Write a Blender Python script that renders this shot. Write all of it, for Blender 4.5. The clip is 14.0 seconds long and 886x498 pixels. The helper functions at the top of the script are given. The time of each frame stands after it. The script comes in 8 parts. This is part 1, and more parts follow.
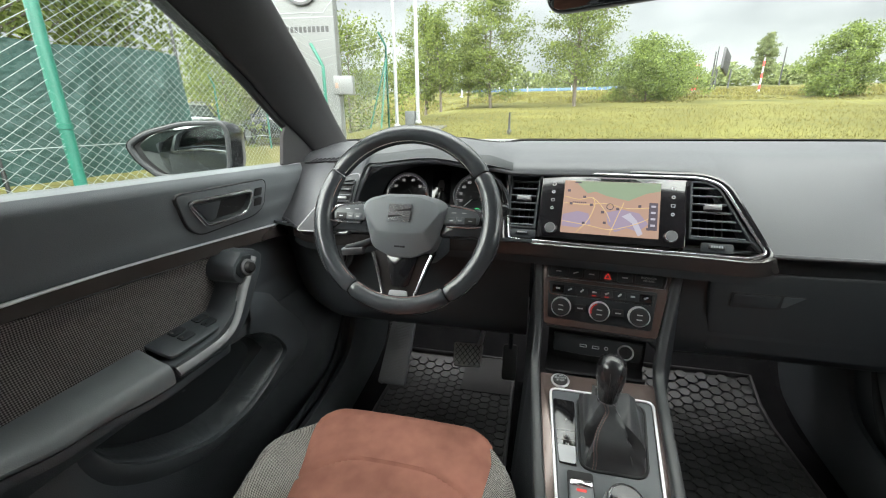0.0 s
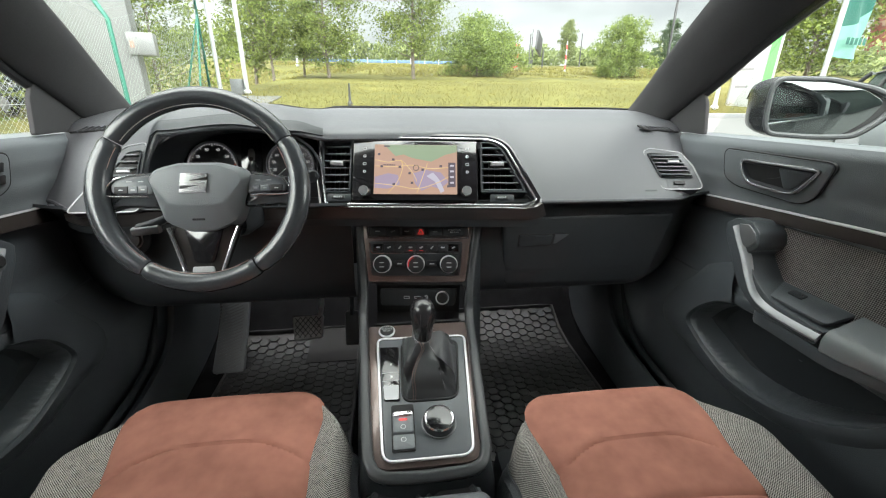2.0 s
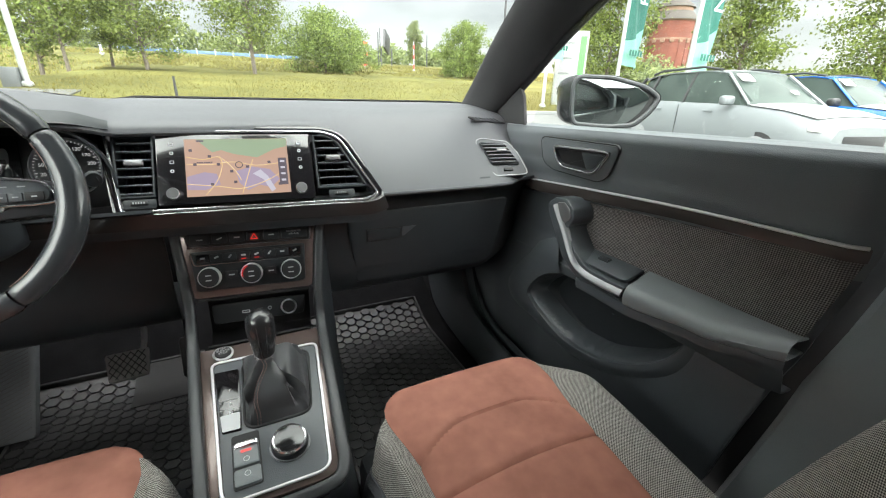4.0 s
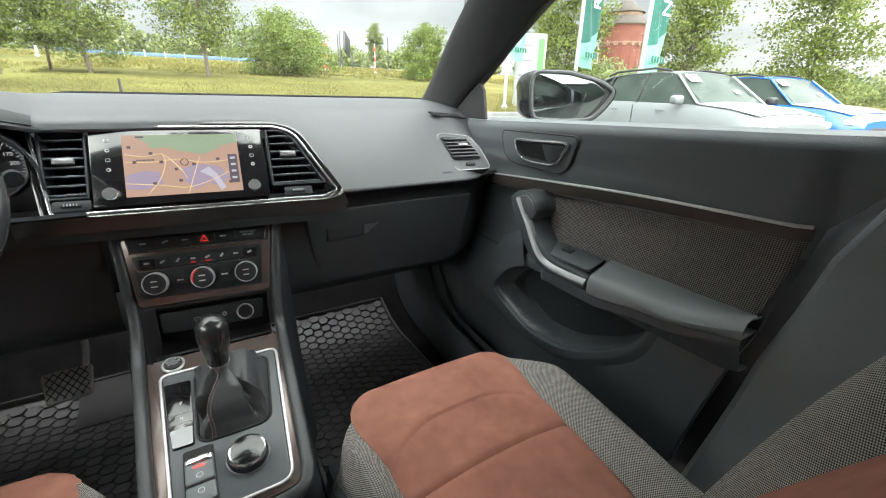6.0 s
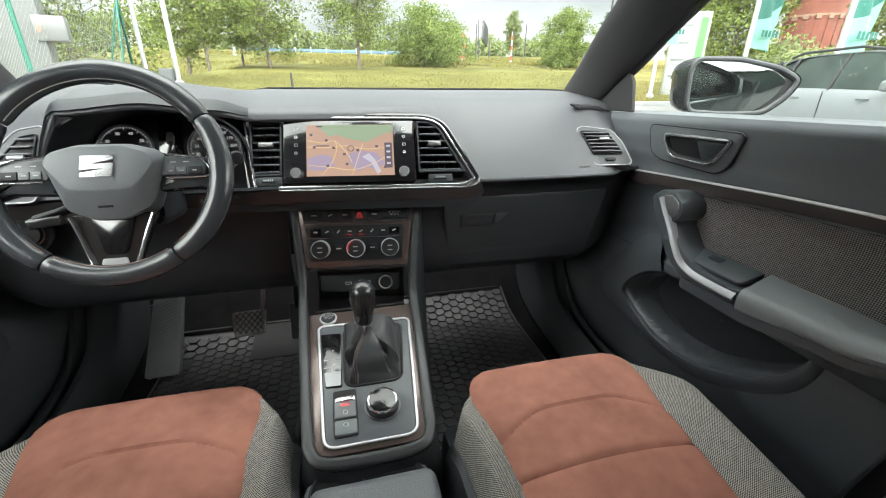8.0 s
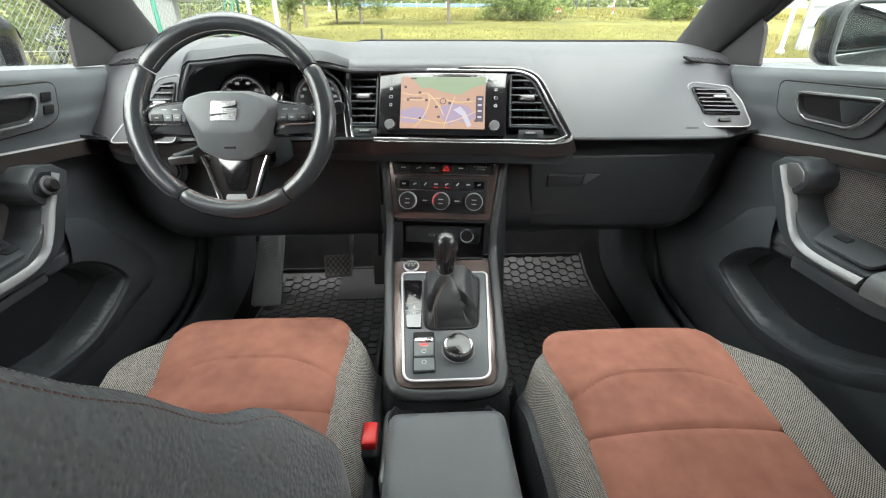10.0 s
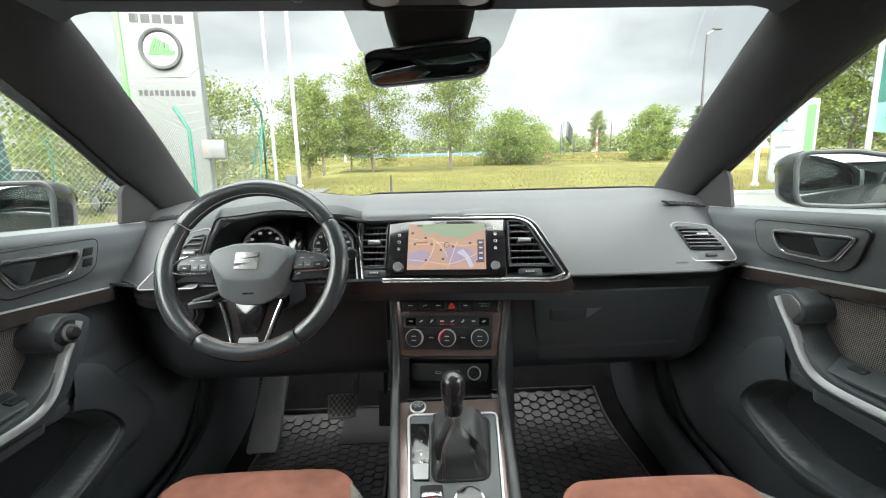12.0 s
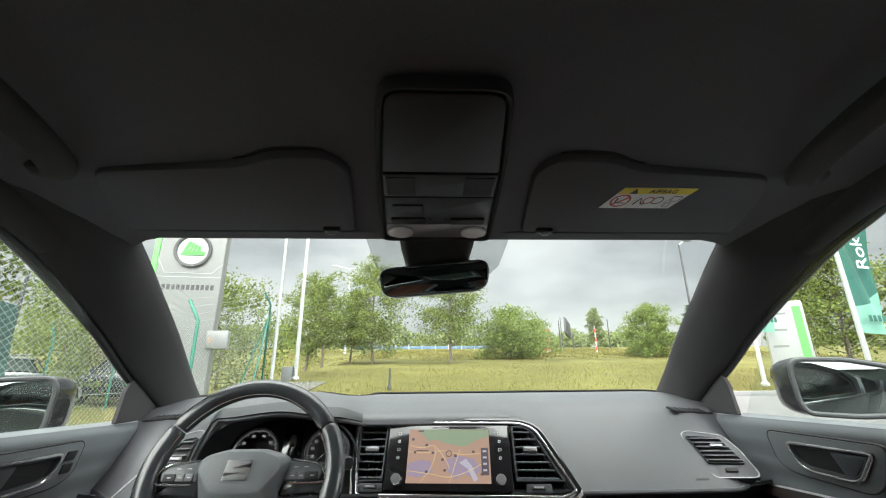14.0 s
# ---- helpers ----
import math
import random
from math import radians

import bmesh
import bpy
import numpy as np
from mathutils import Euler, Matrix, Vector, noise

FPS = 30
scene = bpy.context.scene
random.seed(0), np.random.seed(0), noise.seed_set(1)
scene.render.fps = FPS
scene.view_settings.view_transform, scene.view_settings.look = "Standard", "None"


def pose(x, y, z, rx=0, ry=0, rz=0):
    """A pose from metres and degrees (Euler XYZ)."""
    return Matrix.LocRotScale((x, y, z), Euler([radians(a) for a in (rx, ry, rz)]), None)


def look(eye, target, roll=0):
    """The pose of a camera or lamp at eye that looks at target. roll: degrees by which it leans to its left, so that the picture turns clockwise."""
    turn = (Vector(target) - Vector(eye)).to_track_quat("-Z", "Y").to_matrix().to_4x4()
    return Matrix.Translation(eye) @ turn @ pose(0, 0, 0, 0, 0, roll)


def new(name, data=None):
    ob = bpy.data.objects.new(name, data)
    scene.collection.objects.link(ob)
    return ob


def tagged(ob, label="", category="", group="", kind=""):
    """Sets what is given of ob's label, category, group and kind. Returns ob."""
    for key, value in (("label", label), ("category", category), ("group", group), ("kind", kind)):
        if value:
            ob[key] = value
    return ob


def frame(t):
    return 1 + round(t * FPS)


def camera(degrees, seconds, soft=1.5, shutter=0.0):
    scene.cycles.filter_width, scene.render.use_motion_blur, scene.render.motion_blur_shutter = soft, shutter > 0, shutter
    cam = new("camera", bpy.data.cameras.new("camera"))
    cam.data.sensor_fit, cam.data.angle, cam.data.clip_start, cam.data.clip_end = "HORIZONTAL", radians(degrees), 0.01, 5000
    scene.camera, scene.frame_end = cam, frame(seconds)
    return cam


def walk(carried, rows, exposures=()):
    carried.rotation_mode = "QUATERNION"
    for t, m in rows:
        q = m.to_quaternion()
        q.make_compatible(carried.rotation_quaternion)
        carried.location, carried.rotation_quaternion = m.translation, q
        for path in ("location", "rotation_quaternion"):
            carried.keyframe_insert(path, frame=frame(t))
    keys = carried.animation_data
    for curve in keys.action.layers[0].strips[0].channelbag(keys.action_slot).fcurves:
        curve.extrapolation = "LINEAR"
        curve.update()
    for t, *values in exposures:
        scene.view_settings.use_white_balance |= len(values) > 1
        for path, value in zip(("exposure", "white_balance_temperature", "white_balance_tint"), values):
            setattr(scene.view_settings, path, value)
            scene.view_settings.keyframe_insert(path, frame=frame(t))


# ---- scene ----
cam = camera(94.67, 14.0, 1.1)
PATH = [  # seconds, x, y, z, then the turn about x, y and z in degrees
    (0, -0.1100, 0.0125, 1.2297, 72.48, 0.49, 13.21),
    (0.5, -0.1016, 0.0147, 1.2247, 71.10, 0.31, 8.34),
    (1, -0.0818, 0.0073, 1.2283, 69.74, -0.02, 2.93),
    (1.5, -0.0557, -0.0141, 1.2198, 69.26, -0.41, -2.27),
    (2, -0.0297, -0.0233, 1.2162, 69.03, -0.61, -7.28),
    (2.5, -0.0129, -0.0218, 1.2126, 69.12, -0.79, -12.34),
    (3, 0.0000, -0.0211, 1.2060, 69.27, -0.88, -17.04),
    (3.5, 0.0107, -0.0203, 1.2013, 69.21, -1.11, -21.88),
    (4, 0.0229, -0.0147, 1.2013, 69.15, -1.43, -26.30),
    (4.2, 0.0266, -0.0126, 1.2008, 69.10, -1.50, -27.87),
    (4.7, 0.0310, -0.0108, 1.1979, 69.13, -1.61, -30.70),
    (5.25, 0.0348, -0.0096, 1.1910, 69.30, -1.50, -32.25),
    (5.8, 0.0363, -0.0095, 1.1845, 69.50, -1.24, -31.82),
    (6.3, 0.0347, -0.0103, 1.1825, 69.58, -0.92, -29.44),
    (6.5, 0.0313, -0.0116, 1.1835, 69.60, -0.73, -27.93),
    (7, 0.0231, -0.0149, 1.1861, 69.61, -0.32, -23.45),
    (7.5, 0.0126, -0.0192, 1.1889, 69.11, -0.25, -18.56),
    (8, 0.0022, -0.0276, 1.1910, 67.99, -0.45, -13.93),
    (8.5, -0.0061, -0.0343, 1.1859, 66.05, -0.87, -10.03),
    (8.7, -0.0084, -0.0342, 1.1823, 65.17, -0.98, -8.78),
    (9.2, -0.0117, -0.0370, 1.1805, 63.63, -0.97, -6.03),
    (9.75, -0.0153, -0.0415, 1.1805, 62.68, -0.45, -3.60),
    (10.3, -0.0179, -0.0461, 1.1826, 63.37, 0.27, -1.98),
    (10.8, -0.0186, -0.0495, 1.1867, 66.18, 0.82, -1.39),
    (11, -0.0183, -0.0521, 1.1918, 68.22, 1.02, -1.34),
    (11.5, -0.0167, -0.0552, 1.2005, 74.07, 1.35, -1.79),
    (12, -0.0160, -0.0615, 1.2085, 80.57, 1.40, -2.28),
    (12.5, -0.0177, -0.0751, 1.2148, 87.93, 1.25, -2.61),
    (13, -0.0201, -0.0924, 1.2230, 95.19, 1.03, -2.65),
    (13.5, -0.0235, -0.1018, 1.2234, 101.78, 0.69, -2.47),
    (14, -0.0246, -0.1137, 1.2272, 107.15, 0.52, -2.32),
]
EXPOSURES = [(0.0, 1.58), (1.5, 1.68), (4.2, 1.72), (6.3, 1.68), (8.7, 1.82), (11.0, 2.06), (12.0, 1.78), (13.0, 1.50), (14.0, 1.38)]
walk(cam, [(t, pose(x, y, z, a, b, c)) for t, x, y, z, a, b, c in PATH], EXPOSURES)

# ---------------------------------------------------------------- light
world = bpy.data.worlds.new("overcast_sky")
scene.world = world
world.use_nodes = True
wn, wl = world.node_tree.nodes, world.node_tree.links
wn.clear()
sky = wn.new("ShaderNodeTexSky")
sky.sky_type, sky.sun_disc, sky.sun_elevation, sky.sun_rotation = "NISHITA", False, radians(37), radians(184)
sky.dust_density, sky.air_density = 2.0, 1.0
sky_bg = wn.new("ShaderNodeBackground")
sky_bg.inputs["Strength"].default_value = 0.10
wl.new(sky.outputs["Color"], sky_bg.inputs["Color"])
coord = wn.new("ShaderNodeTexCoord")
stretch = wn.new("ShaderNodeMapping")
stretch.inputs["Scale"].default_value = (1.0, 1.0, 2.6)
wl.new(coord.outputs["Generated"], stretch.inputs["Vector"])
cloud = wn.new("ShaderNodeTexNoise")
cloud.inputs["Scale"].default_value, cloud.inputs["Detail"].default_value = 2.3, 7.0
cloud.inputs["Roughness"].default_value = 0.52
wl.new(stretch.outputs["Vector"], cloud.inputs["Vector"])
cloud_tone = wn.new("ShaderNodeValToRGB")
cloud_tone.color_ramp.elements[0].position, cloud_tone.color_ramp.elements[0].color = 0.36, (0.475, 0.475, 0.47, 1)
cloud_tone.color_ramp.elements[1].position, cloud_tone.color_ramp.elements[1].color = 0.64, (0.91, 0.905, 0.875, 1)
wl.new(cloud.outputs["Fac"], cloud_tone.inputs["Fac"])
cloud_bg = wn.new("ShaderNodeBackground")
wl.new(cloud_tone.outputs["Color"], cloud_bg.inputs["Color"])
# cloud round the hidden sun, behind the car, boosted to light the cabin
SUNWARD = Vector((-0.06, -0.80, 0.60)).normalized()
toward = wn.new("ShaderNodeVectorMath")
toward.operation = "DOT_PRODUCT"
toward.inputs[1].default_value = SUNWARD
wl.new(coord.outputs["Generated"], toward.inputs[0])
halo = wn.new("ShaderNodeMapRange")
halo.interpolation_type = "SMOOTHSTEP"
halo.inputs["From Min"].default_value, halo.inputs["From Max"].default_value = -0.40, 1.0
halo.inputs["To Min"].default_value, halo.inputs["To Max"].default_value = 0.475, 6.8
wl.new(toward.outputs["Value"], halo.inputs["Value"])
wl.new(halo.outputs[0], cloud_bg.inputs["Strength"])
cover = wn.new("ShaderNodeMixShader")
cover.inputs["Fac"].default_value = 0.9
wl.new(sky_bg.outputs[0], cover.inputs[1])
wl.new(cloud_bg.outputs[0], cover.inputs[2])
wout = wn.new("ShaderNodeOutputWorld")
wl.new(cover.outputs[0], wout.inputs["Surface"])

sun = new("sun", bpy.data.lights.new("sun", "SUN"))
sun.data.energy, sun.data.angle, sun.data.color = 0.75, radians(24), (1.0, 0.96, 0.9)
sun.matrix_world = look((0, 0, 30), Vector((0, 0, 30)) - SUNWARD)


# ---------------------------------------------------------------- materials
def material(name, color, rough=0.5, metal=0.0, tone=0.0, tone_scale=8.0, grain=0.0, grain_scale=400.0, kind="noise",
             spec=0.5, coat=0.0, piece=0.0, fine=0.0, fine_scale=120.0, rough_vary=0.0):
    """A Principled surface: broad tone changes, fine colour grain, and a bump of noise or of leather cells, at real size."""
    m = bpy.data.materials.new(name)
    m.use_nodes = True
    n, l = m.node_tree.nodes, m.node_tree.links
    b = n["Principled BSDF"]
    b.inputs["Base Color"].default_value = (*color, 1)
    b.inputs["Roughness"].default_value, b.inputs["Metallic"].default_value = rough, metal
    b.inputs["Specular IOR Level"].default_value, b.inputs["Coat Weight"].default_value = spec, coat
    c = n.new("ShaderNodeTexCoord")
    last = None

    def vary(scale, amount, last, detail=4.0):
        t = n.new("ShaderNodeTexNoise")
        t.inputs["Scale"].default_value, t.inputs["Detail"].default_value = scale, detail
        l.new(c.outputs["Object"], t.inputs["Vector"])
        r = n.new("ShaderNodeMapRange")
        r.inputs["From Min"].default_value, r.inputs["From Max"].default_value = 0.25, 0.75
        r.inputs["To Min"].default_value, r.inputs["To Max"].default_value = 1 - amount, 1 + amount
        l.new(t.outputs["Fac"], r.inputs["Value"])
        x = n.new("ShaderNodeMix")
        x.data_type, x.blend_type = "RGBA", "MULTIPLY"
        x.inputs[0].default_value = 1.0
        if last is None:
            x.inputs[6].default_value = (*color, 1)
        else:
            l.new(last, x.inputs[6])
        l.new(r.outputs[0], x.inputs[7])
        return x.outputs[2], t

    if tone:
        last, t = vary(tone_scale, tone, last)
        if rough_vary:
            q = n.new("ShaderNodeMapRange")
            q.inputs["To Min"].default_value, q.inputs["To Max"].default_value = rough - rough_vary, rough + rough_vary
            l.new(t.outputs["Fac"], q.inputs["Value"])
            l.new(q.outputs[0], b.inputs["Roughness"])
    if fine:
        last, _ = vary(fine_scale, fine, last, 2.0)
    if piece:
        o = n.new("ShaderNodeObjectInfo")
        r = n.new("ShaderNodeMapRange")
        r.inputs["To Min"].default_value, r.inputs["To Max"].default_value = 1 - piece, 1 + piece
        l.new(o.outputs["Random"], r.inputs["Value"])
        x = n.new("ShaderNodeMix")
        x.data_type, x.blend_type = "RGBA", "MULTIPLY"
        x.inputs[0].default_value = 1.0
        x.inputs[6].default_value = (*color, 1)
        if last is not None:
            l.new(last, x.inputs[6])
        l.new(r.outputs[0], x.inputs[7])
        last = x.outputs[2]
    if last is not None:
        l.new(last, b.inputs["Base Color"])
    if grain:
        if kind == "cells":
            t = n.new("ShaderNodeTexVoronoi")
            t.feature = "SMOOTH_F1"
            out = t.outputs["Distance"]
        else:
            t = n.new("ShaderNodeTexNoise")
            t.inputs["Detail"].default_value = 3.0
            out = t.outputs["Fac"]
        t.inputs["Scale"].default_value = grain_scale
        l.new(c.outputs["Object"], t.inputs["Vector"])
        u = n.new("ShaderNodeBump")
        u.inputs["Strength"].default_value, u.inputs["Distance"].default_value = grain, 0.6 / grain_scale
        l.new(out, u.inputs["Height"])
        l.new(u.outputs["Normal"], b.inputs["Normal"])
    return m


def weave(name, dark, light, pitch, rough=0.85, share=0.5, slant=0.0):
    """A woven cloth: light and dark threads in a basket pattern of the given pitch, raised where a thread lies on top."""
    m = bpy.data.materials.new(name)
    m.use_nodes = True
    n, l = m.node_tree.nodes, m.node_tree.links
    b = n["Principled BSDF"]
    b.inputs["Roughness"].default_value = rough
    b.inputs["Specular IOR Level"].default_value = 0.25
    c = n.new("ShaderNodeUVMap")
    s = n.new("ShaderNodeSeparateXYZ")
    turn = n.new("ShaderNodeMapping")
    turn.inputs["Rotation"].default_value = (0, 0, slant)
    l.new(c.outputs["UV"], turn.inputs["Vector"])
    l.new(turn.outputs["Vector"], s.inputs[0])

    def math_node(op, a, v=None):
        k = n.new("ShaderNodeMath")
        k.operation = op
        l.new(a, k.inputs[0])
        if isinstance(v, float):
            k.inputs[1].default_value = v
        elif v is not None:
            l.new(v, k.inputs[1])
        return k.outputs[0]
    waves = []
    for axis in (0, 1):
        waves.append(math_node("SINE", math_node("MULTIPLY", s.outputs[axis], 2 * math.pi / pitch)))
    both = math_node("MULTIPLY", waves[0], waves[1])
    r = n.new("ShaderNodeMapRange")
    r.interpolation_type = "SMOOTHSTEP"
    r.inputs["From Min"].default_value, r.inputs["From Max"].default_value = share - 0.75, share + 0.15
    l.new(both, r.inputs["Value"])
    f = n.new("ShaderNodeTexNoise")
    f.inputs["Scale"].default_value = 90.0
    l.new(c.outputs["UV"], f.inputs["Vector"])
    g = math_node("MULTIPLY", r.outputs[0], math_node("ADD", math_node("MULTIPLY", f.outputs["Fac"], 0.7), 0.65))
    x = n.new("ShaderNodeMix")
    x.data_type = "RGBA"
    x.inputs[6].default_value, x.inputs[7].default_value = (*dark, 1), (*light, 1)
    l.new(g, x.inputs[0])
    l.new(x.outputs[2], b.inputs["Base Color"])
    u = n.new("ShaderNodeBump")
    u.inputs["Strength"].default_value, u.inputs["Distance"].default_value = 0.5, pitch * 0.25
    l.new(both, u.inputs["Height"])
    l.new(u.outputs["Normal"], b.inputs["Normal"])
    return m


def glass_material(name, tint, rough=0.0, fresnel=False):
    m = bpy.data.materials.new(name)
    m.use_nodes = True
    n, l = m.node_tree.nodes, m.node_tree.links
    n.remove(n["Principled BSDF"])
    t, g, x = (n.new("ShaderNode" + k) for k in ("BsdfTransparent", "BsdfGlossy", "MixShader"))
    t.inputs["Color"].default_value = (*tint, 1)
    g.inputs["Roughness"].default_value = rough
    x.inputs[0].default_value = 0.03
    if fresnel:
        w = n.new("ShaderNodeFresnel")
        w.inputs["IOR"].default_value = 1.5
        l.new(w.outputs[0], x.inputs[0])
    l.new(t.outputs[0], x.inputs[1])
    l.new(g.outputs[0], x.inputs[2])
    l.new(x.outputs[0], n["Material Output"].inputs["Surface"])
    return m


def glow(name, color, strength, base=(0.02, 0.02, 0.02)):
    m = material(name, base, 0.25)
    b = m.node_tree.nodes["Principled BSDF"]
    b.inputs["Emission Color"].default_value = (*color, 1)
    b.inputs["Emission Strength"].default_value = strength
    return m


PAD = material("soft_grey_dash_plastic", (0.072, 0.075, 0.081), 0.5, tone=0.06, tone_scale=5, grain=0.35, grain_scale=900, kind="cells", spec=0.45)
LOWER = material("black_moulded_plastic", (0.025, 0.029, 0.032), 0.42, tone=0.12, tone_scale=6, grain=0.3, grain_scale=1100, kind="cells", spec=0.32)
DOORPAD = material("dark_grey_door_plastic", (0.182, 0.198, 0.208), 0.42, tone=0.10, tone_scale=5, grain=0.4, grain_scale=800, kind="cells", spec=0.55)
DOORLOW = material("black_hard_door_plastic", (0.064, 0.073, 0.080), 0.36, tone=0.12, tone_scale=6, grain=0.4, grain_scale=700, kind="cells", spec=0.55)
DOORTOP = material("dark_grey_soft_door_pad", (0.146, 0.160, 0.170), 0.5, tone=0.08, tone_scale=5, grain=0.4, grain_scale=800, kind="cells", spec=0.28)
HANDLE = material("dark_grey_handle_plastic", (0.105, 0.114, 0.122), 0.34, tone=0.08, tone_scale=6, grain=0.3, grain_scale=800, kind="cells")
RAIL = material("dark_satin_rail", (0.17, 0.172, 0.178), 0.3, metal=0.3, tone=0.05, tone_scale=9, grain=0.05, grain_scale=1500)
SATIN = material("satin_graphite_plastic", (0.28, 0.285, 0.295), 0.3, metal=0.35, tone=0.05, tone_scale=9, grain=0.05, grain_scale=1500)
BROWN = material("brown_metallic_trim", (0.17, 0.130, 0.118), 0.27, metal=0.55, tone=0.08, tone_scale=14, fine=0.06, fine_scale=700, coat=0.4)
DARKTRIM = material("dark_brown_gloss_trim", (0.037, 0.034, 0.033), 0.2, metal=0.3, coat=0.5, tone=0.1, tone_scale=14)
STRIP = material("brown_door_strip", (0.075, 0.065, 0.061), 0.25, metal=0.4, coat=0.5, tone=0.1, tone_scale=14)
GLOSS = material("piano_black_trim", (0.010, 0.010, 0.011), 0.13, coat=0.6, tone=0.2, tone_scale=20)
CHROME = material("polished_chrome", (0.75, 0.75, 0.76), 0.15, metal=0.92, tone=0.03, tone_scale=20)
RINGCHROME = material("satin_chrome_ring", (0.62, 0.62, 0.635), 0.33, metal=0.55, tone=0.03, tone_scale=20)
COVER = material("grey_airbag_plastic", (0.145, 0.157, 0.166), 0.42, tone=0.1, tone_scale=5, grain=0.4, grain_scale=800, kind="cells", spec=0.5)
BEZEL = material("black_mirror_bezel", (0.050, 0.053, 0.056), 0.4, tone=0.1, tone_scale=6, grain=0.2, grain_scale=900)
# black leather in pale grey: light on the backrest flank put into the colour
LEATHER = material("lit_black_leather", (0.27, 0.282, 0.295), 0.36, tone=0.12, tone_scale=9, grain=1.0, grain_scale=260, kind="cells", spec=0.6)
ARMLEATHER = material("dark_armrest_leather", (0.15, 0.158, 0.170), 0.38, tone=0.06, tone_scale=9, grain=0.4, grain_scale=520, kind="cells")
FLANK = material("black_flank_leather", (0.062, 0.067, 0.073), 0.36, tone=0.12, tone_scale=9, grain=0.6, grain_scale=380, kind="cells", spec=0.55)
WHEELSKIN = material("worn_black_wheel_leather", (0.048, 0.053, 0.058), 0.24, tone=0.15, tone_scale=14, grain=0.25, grain_scale=800, kind="cells", rough_vary=0.08, coat=0.35)
KNOBSKIN = material("polished_black_knob_leather", (0.022, 0.0225, 0.024), 0.24, tone=0.12, tone_scale=20, grain=0.12, grain_scale=900, kind="cells", coat=0.4)
GAITER = material("soft_black_gaiter_leather", (0.055, 0.057, 0.060), 0.33, tone=0.1, tone_scale=20, grain=0.3, grain_scale=1200, kind="cells")
SUEDE = material("rust_brown_suede", (0.335, 0.149, 0.113), 0.95, tone=0.24, tone_scale=9, fine=0.10, fine_scale=40, grain=0.5, grain_scale=1600, spec=0.1)
BASKET = weave("black_white_basket_cloth", (0.040, 0.037, 0.034), (0.46, 0.44, 0.41), 0.0033, share=0.35)
DOORCLOTH = weave("brown_grey_door_cloth", (0.040, 0.037, 0.036), (0.265, 0.248, 0.242), 0.0046, share=0.4, slant=0.785)
ROOFCLOTH = material("anthracite_roof_cloth", (0.118, 0.122, 0.132), 0.95, tone=0.06, tone_scale=4, fine=0.1, fine_scale=500, grain=0.4, grain_scale=1500, spec=0.1)
PILLAR = material("grey_pillar_cloth", (0.052, 0.052, 0.054), 0.85, tone=0.08, tone_scale=5, fine=0.1, fine_scale=500, grain=0.4, grain_scale=1300, spec=0.2)
CARPET = material("black_carpet", (0.014, 0.014, 0.015), 0.98, tone=0.25, tone_scale=15, grain=0.9, grain_scale=700, spec=0.05)
RUBBER = material("black_rubber_mat", (0.045, 0.046, 0.047), 0.40, tone=0.25, tone_scale=12, grain=0.3, grain_scale=300, rough_vary=0.1, piece=0.15)
SEAL = material("black_rubber_seal", (0.010, 0.010, 0.011), 0.6, tone=0.1)
WHITE = material("white_print", (0.75, 0.76, 0.76), 0.5)
GREYPRINT = material("grey_print", (0.42, 0.43, 0.44), 0.5)
RED = material("red_plastic", (0.62, 0.02, 0.02), 0.35, tone=0.1)
REDLIGHT = glow("red_indicator", (1.0, 0.05, 0.04), 0.35)
THREAD = material("red_brown_thread", (0.30, 0.19, 0.165), 0.8)
SUEDETHREAD = material("pale_rust_thread", (0.50, 0.27, 0.20), 0.8)
PALETHREAD = material("pale_grey_thread", (0.35, 0.33, 0.31), 0.8)
MIRROR = material("silvered_mirror", (0.24, 0.27, 0.265), 0.015, metal=1.0)
DIMMIRROR = material("dimming_mirror_glass", (0.36, 0.40, 0.40), 0.02, metal=1.0)
GLASS = glass_material("clear_glass", (0.93, 0.96, 0.945))
PRIVACY = glass_material("privacy_glass", (0.30, 0.34, 0.325), fresnel=True)
OWNPAINT = material("dark_grey_car_paint", (0.14, 0.143, 0.147), 0.25, metal=0.5, coat=0.6, tone=0.05)
DOTTED = glass_material("dotted_print", (0.74, 0.75, 0.75), 0.4)
# black rubber coloured grey, in place of the light that misses the footwell
PEDAL = material("lightened_pedal_rubber", (0.40, 0.40, 0.39), 0.5, tone=0.2, tone_scale=40)
WHITEARM = material("bare_zinc_steel", (0.80, 0.80, 0.79), 0.35, metal=0.3, tone=0.1, tone_scale=30)
FROST = material("frosted_lamp_lens", (0.75, 0.75, 0.72), 0.35, tone=0.05, tone_scale=60, grain=0.5, grain_scale=500)


# ---------------------------------------------------------------- mesh helpers
def part(name, bm, mat, parent=None, label="", smooth=40, m=None):
    """Links a bmesh as one mesh object, under a thing or a part if one is given."""
    if m is not None:
        bm.transform(m)
    me = bpy.data.meshes.new(name)
    bm.to_mesh(me)
    bm.free()
    me.materials.append(mat)
    if smooth:
        me.shade_smooth()
        me.set_sharp_from_angle(angle=radians(smooth))
    ob = new(name, me)
    if parent is not None:
        ob.parent = parent
    if label:
        tagged(ob, label)
    return ob


def thing(name, label, category, group="", kind=""):
    return tagged(new(name), label, category, group, kind)


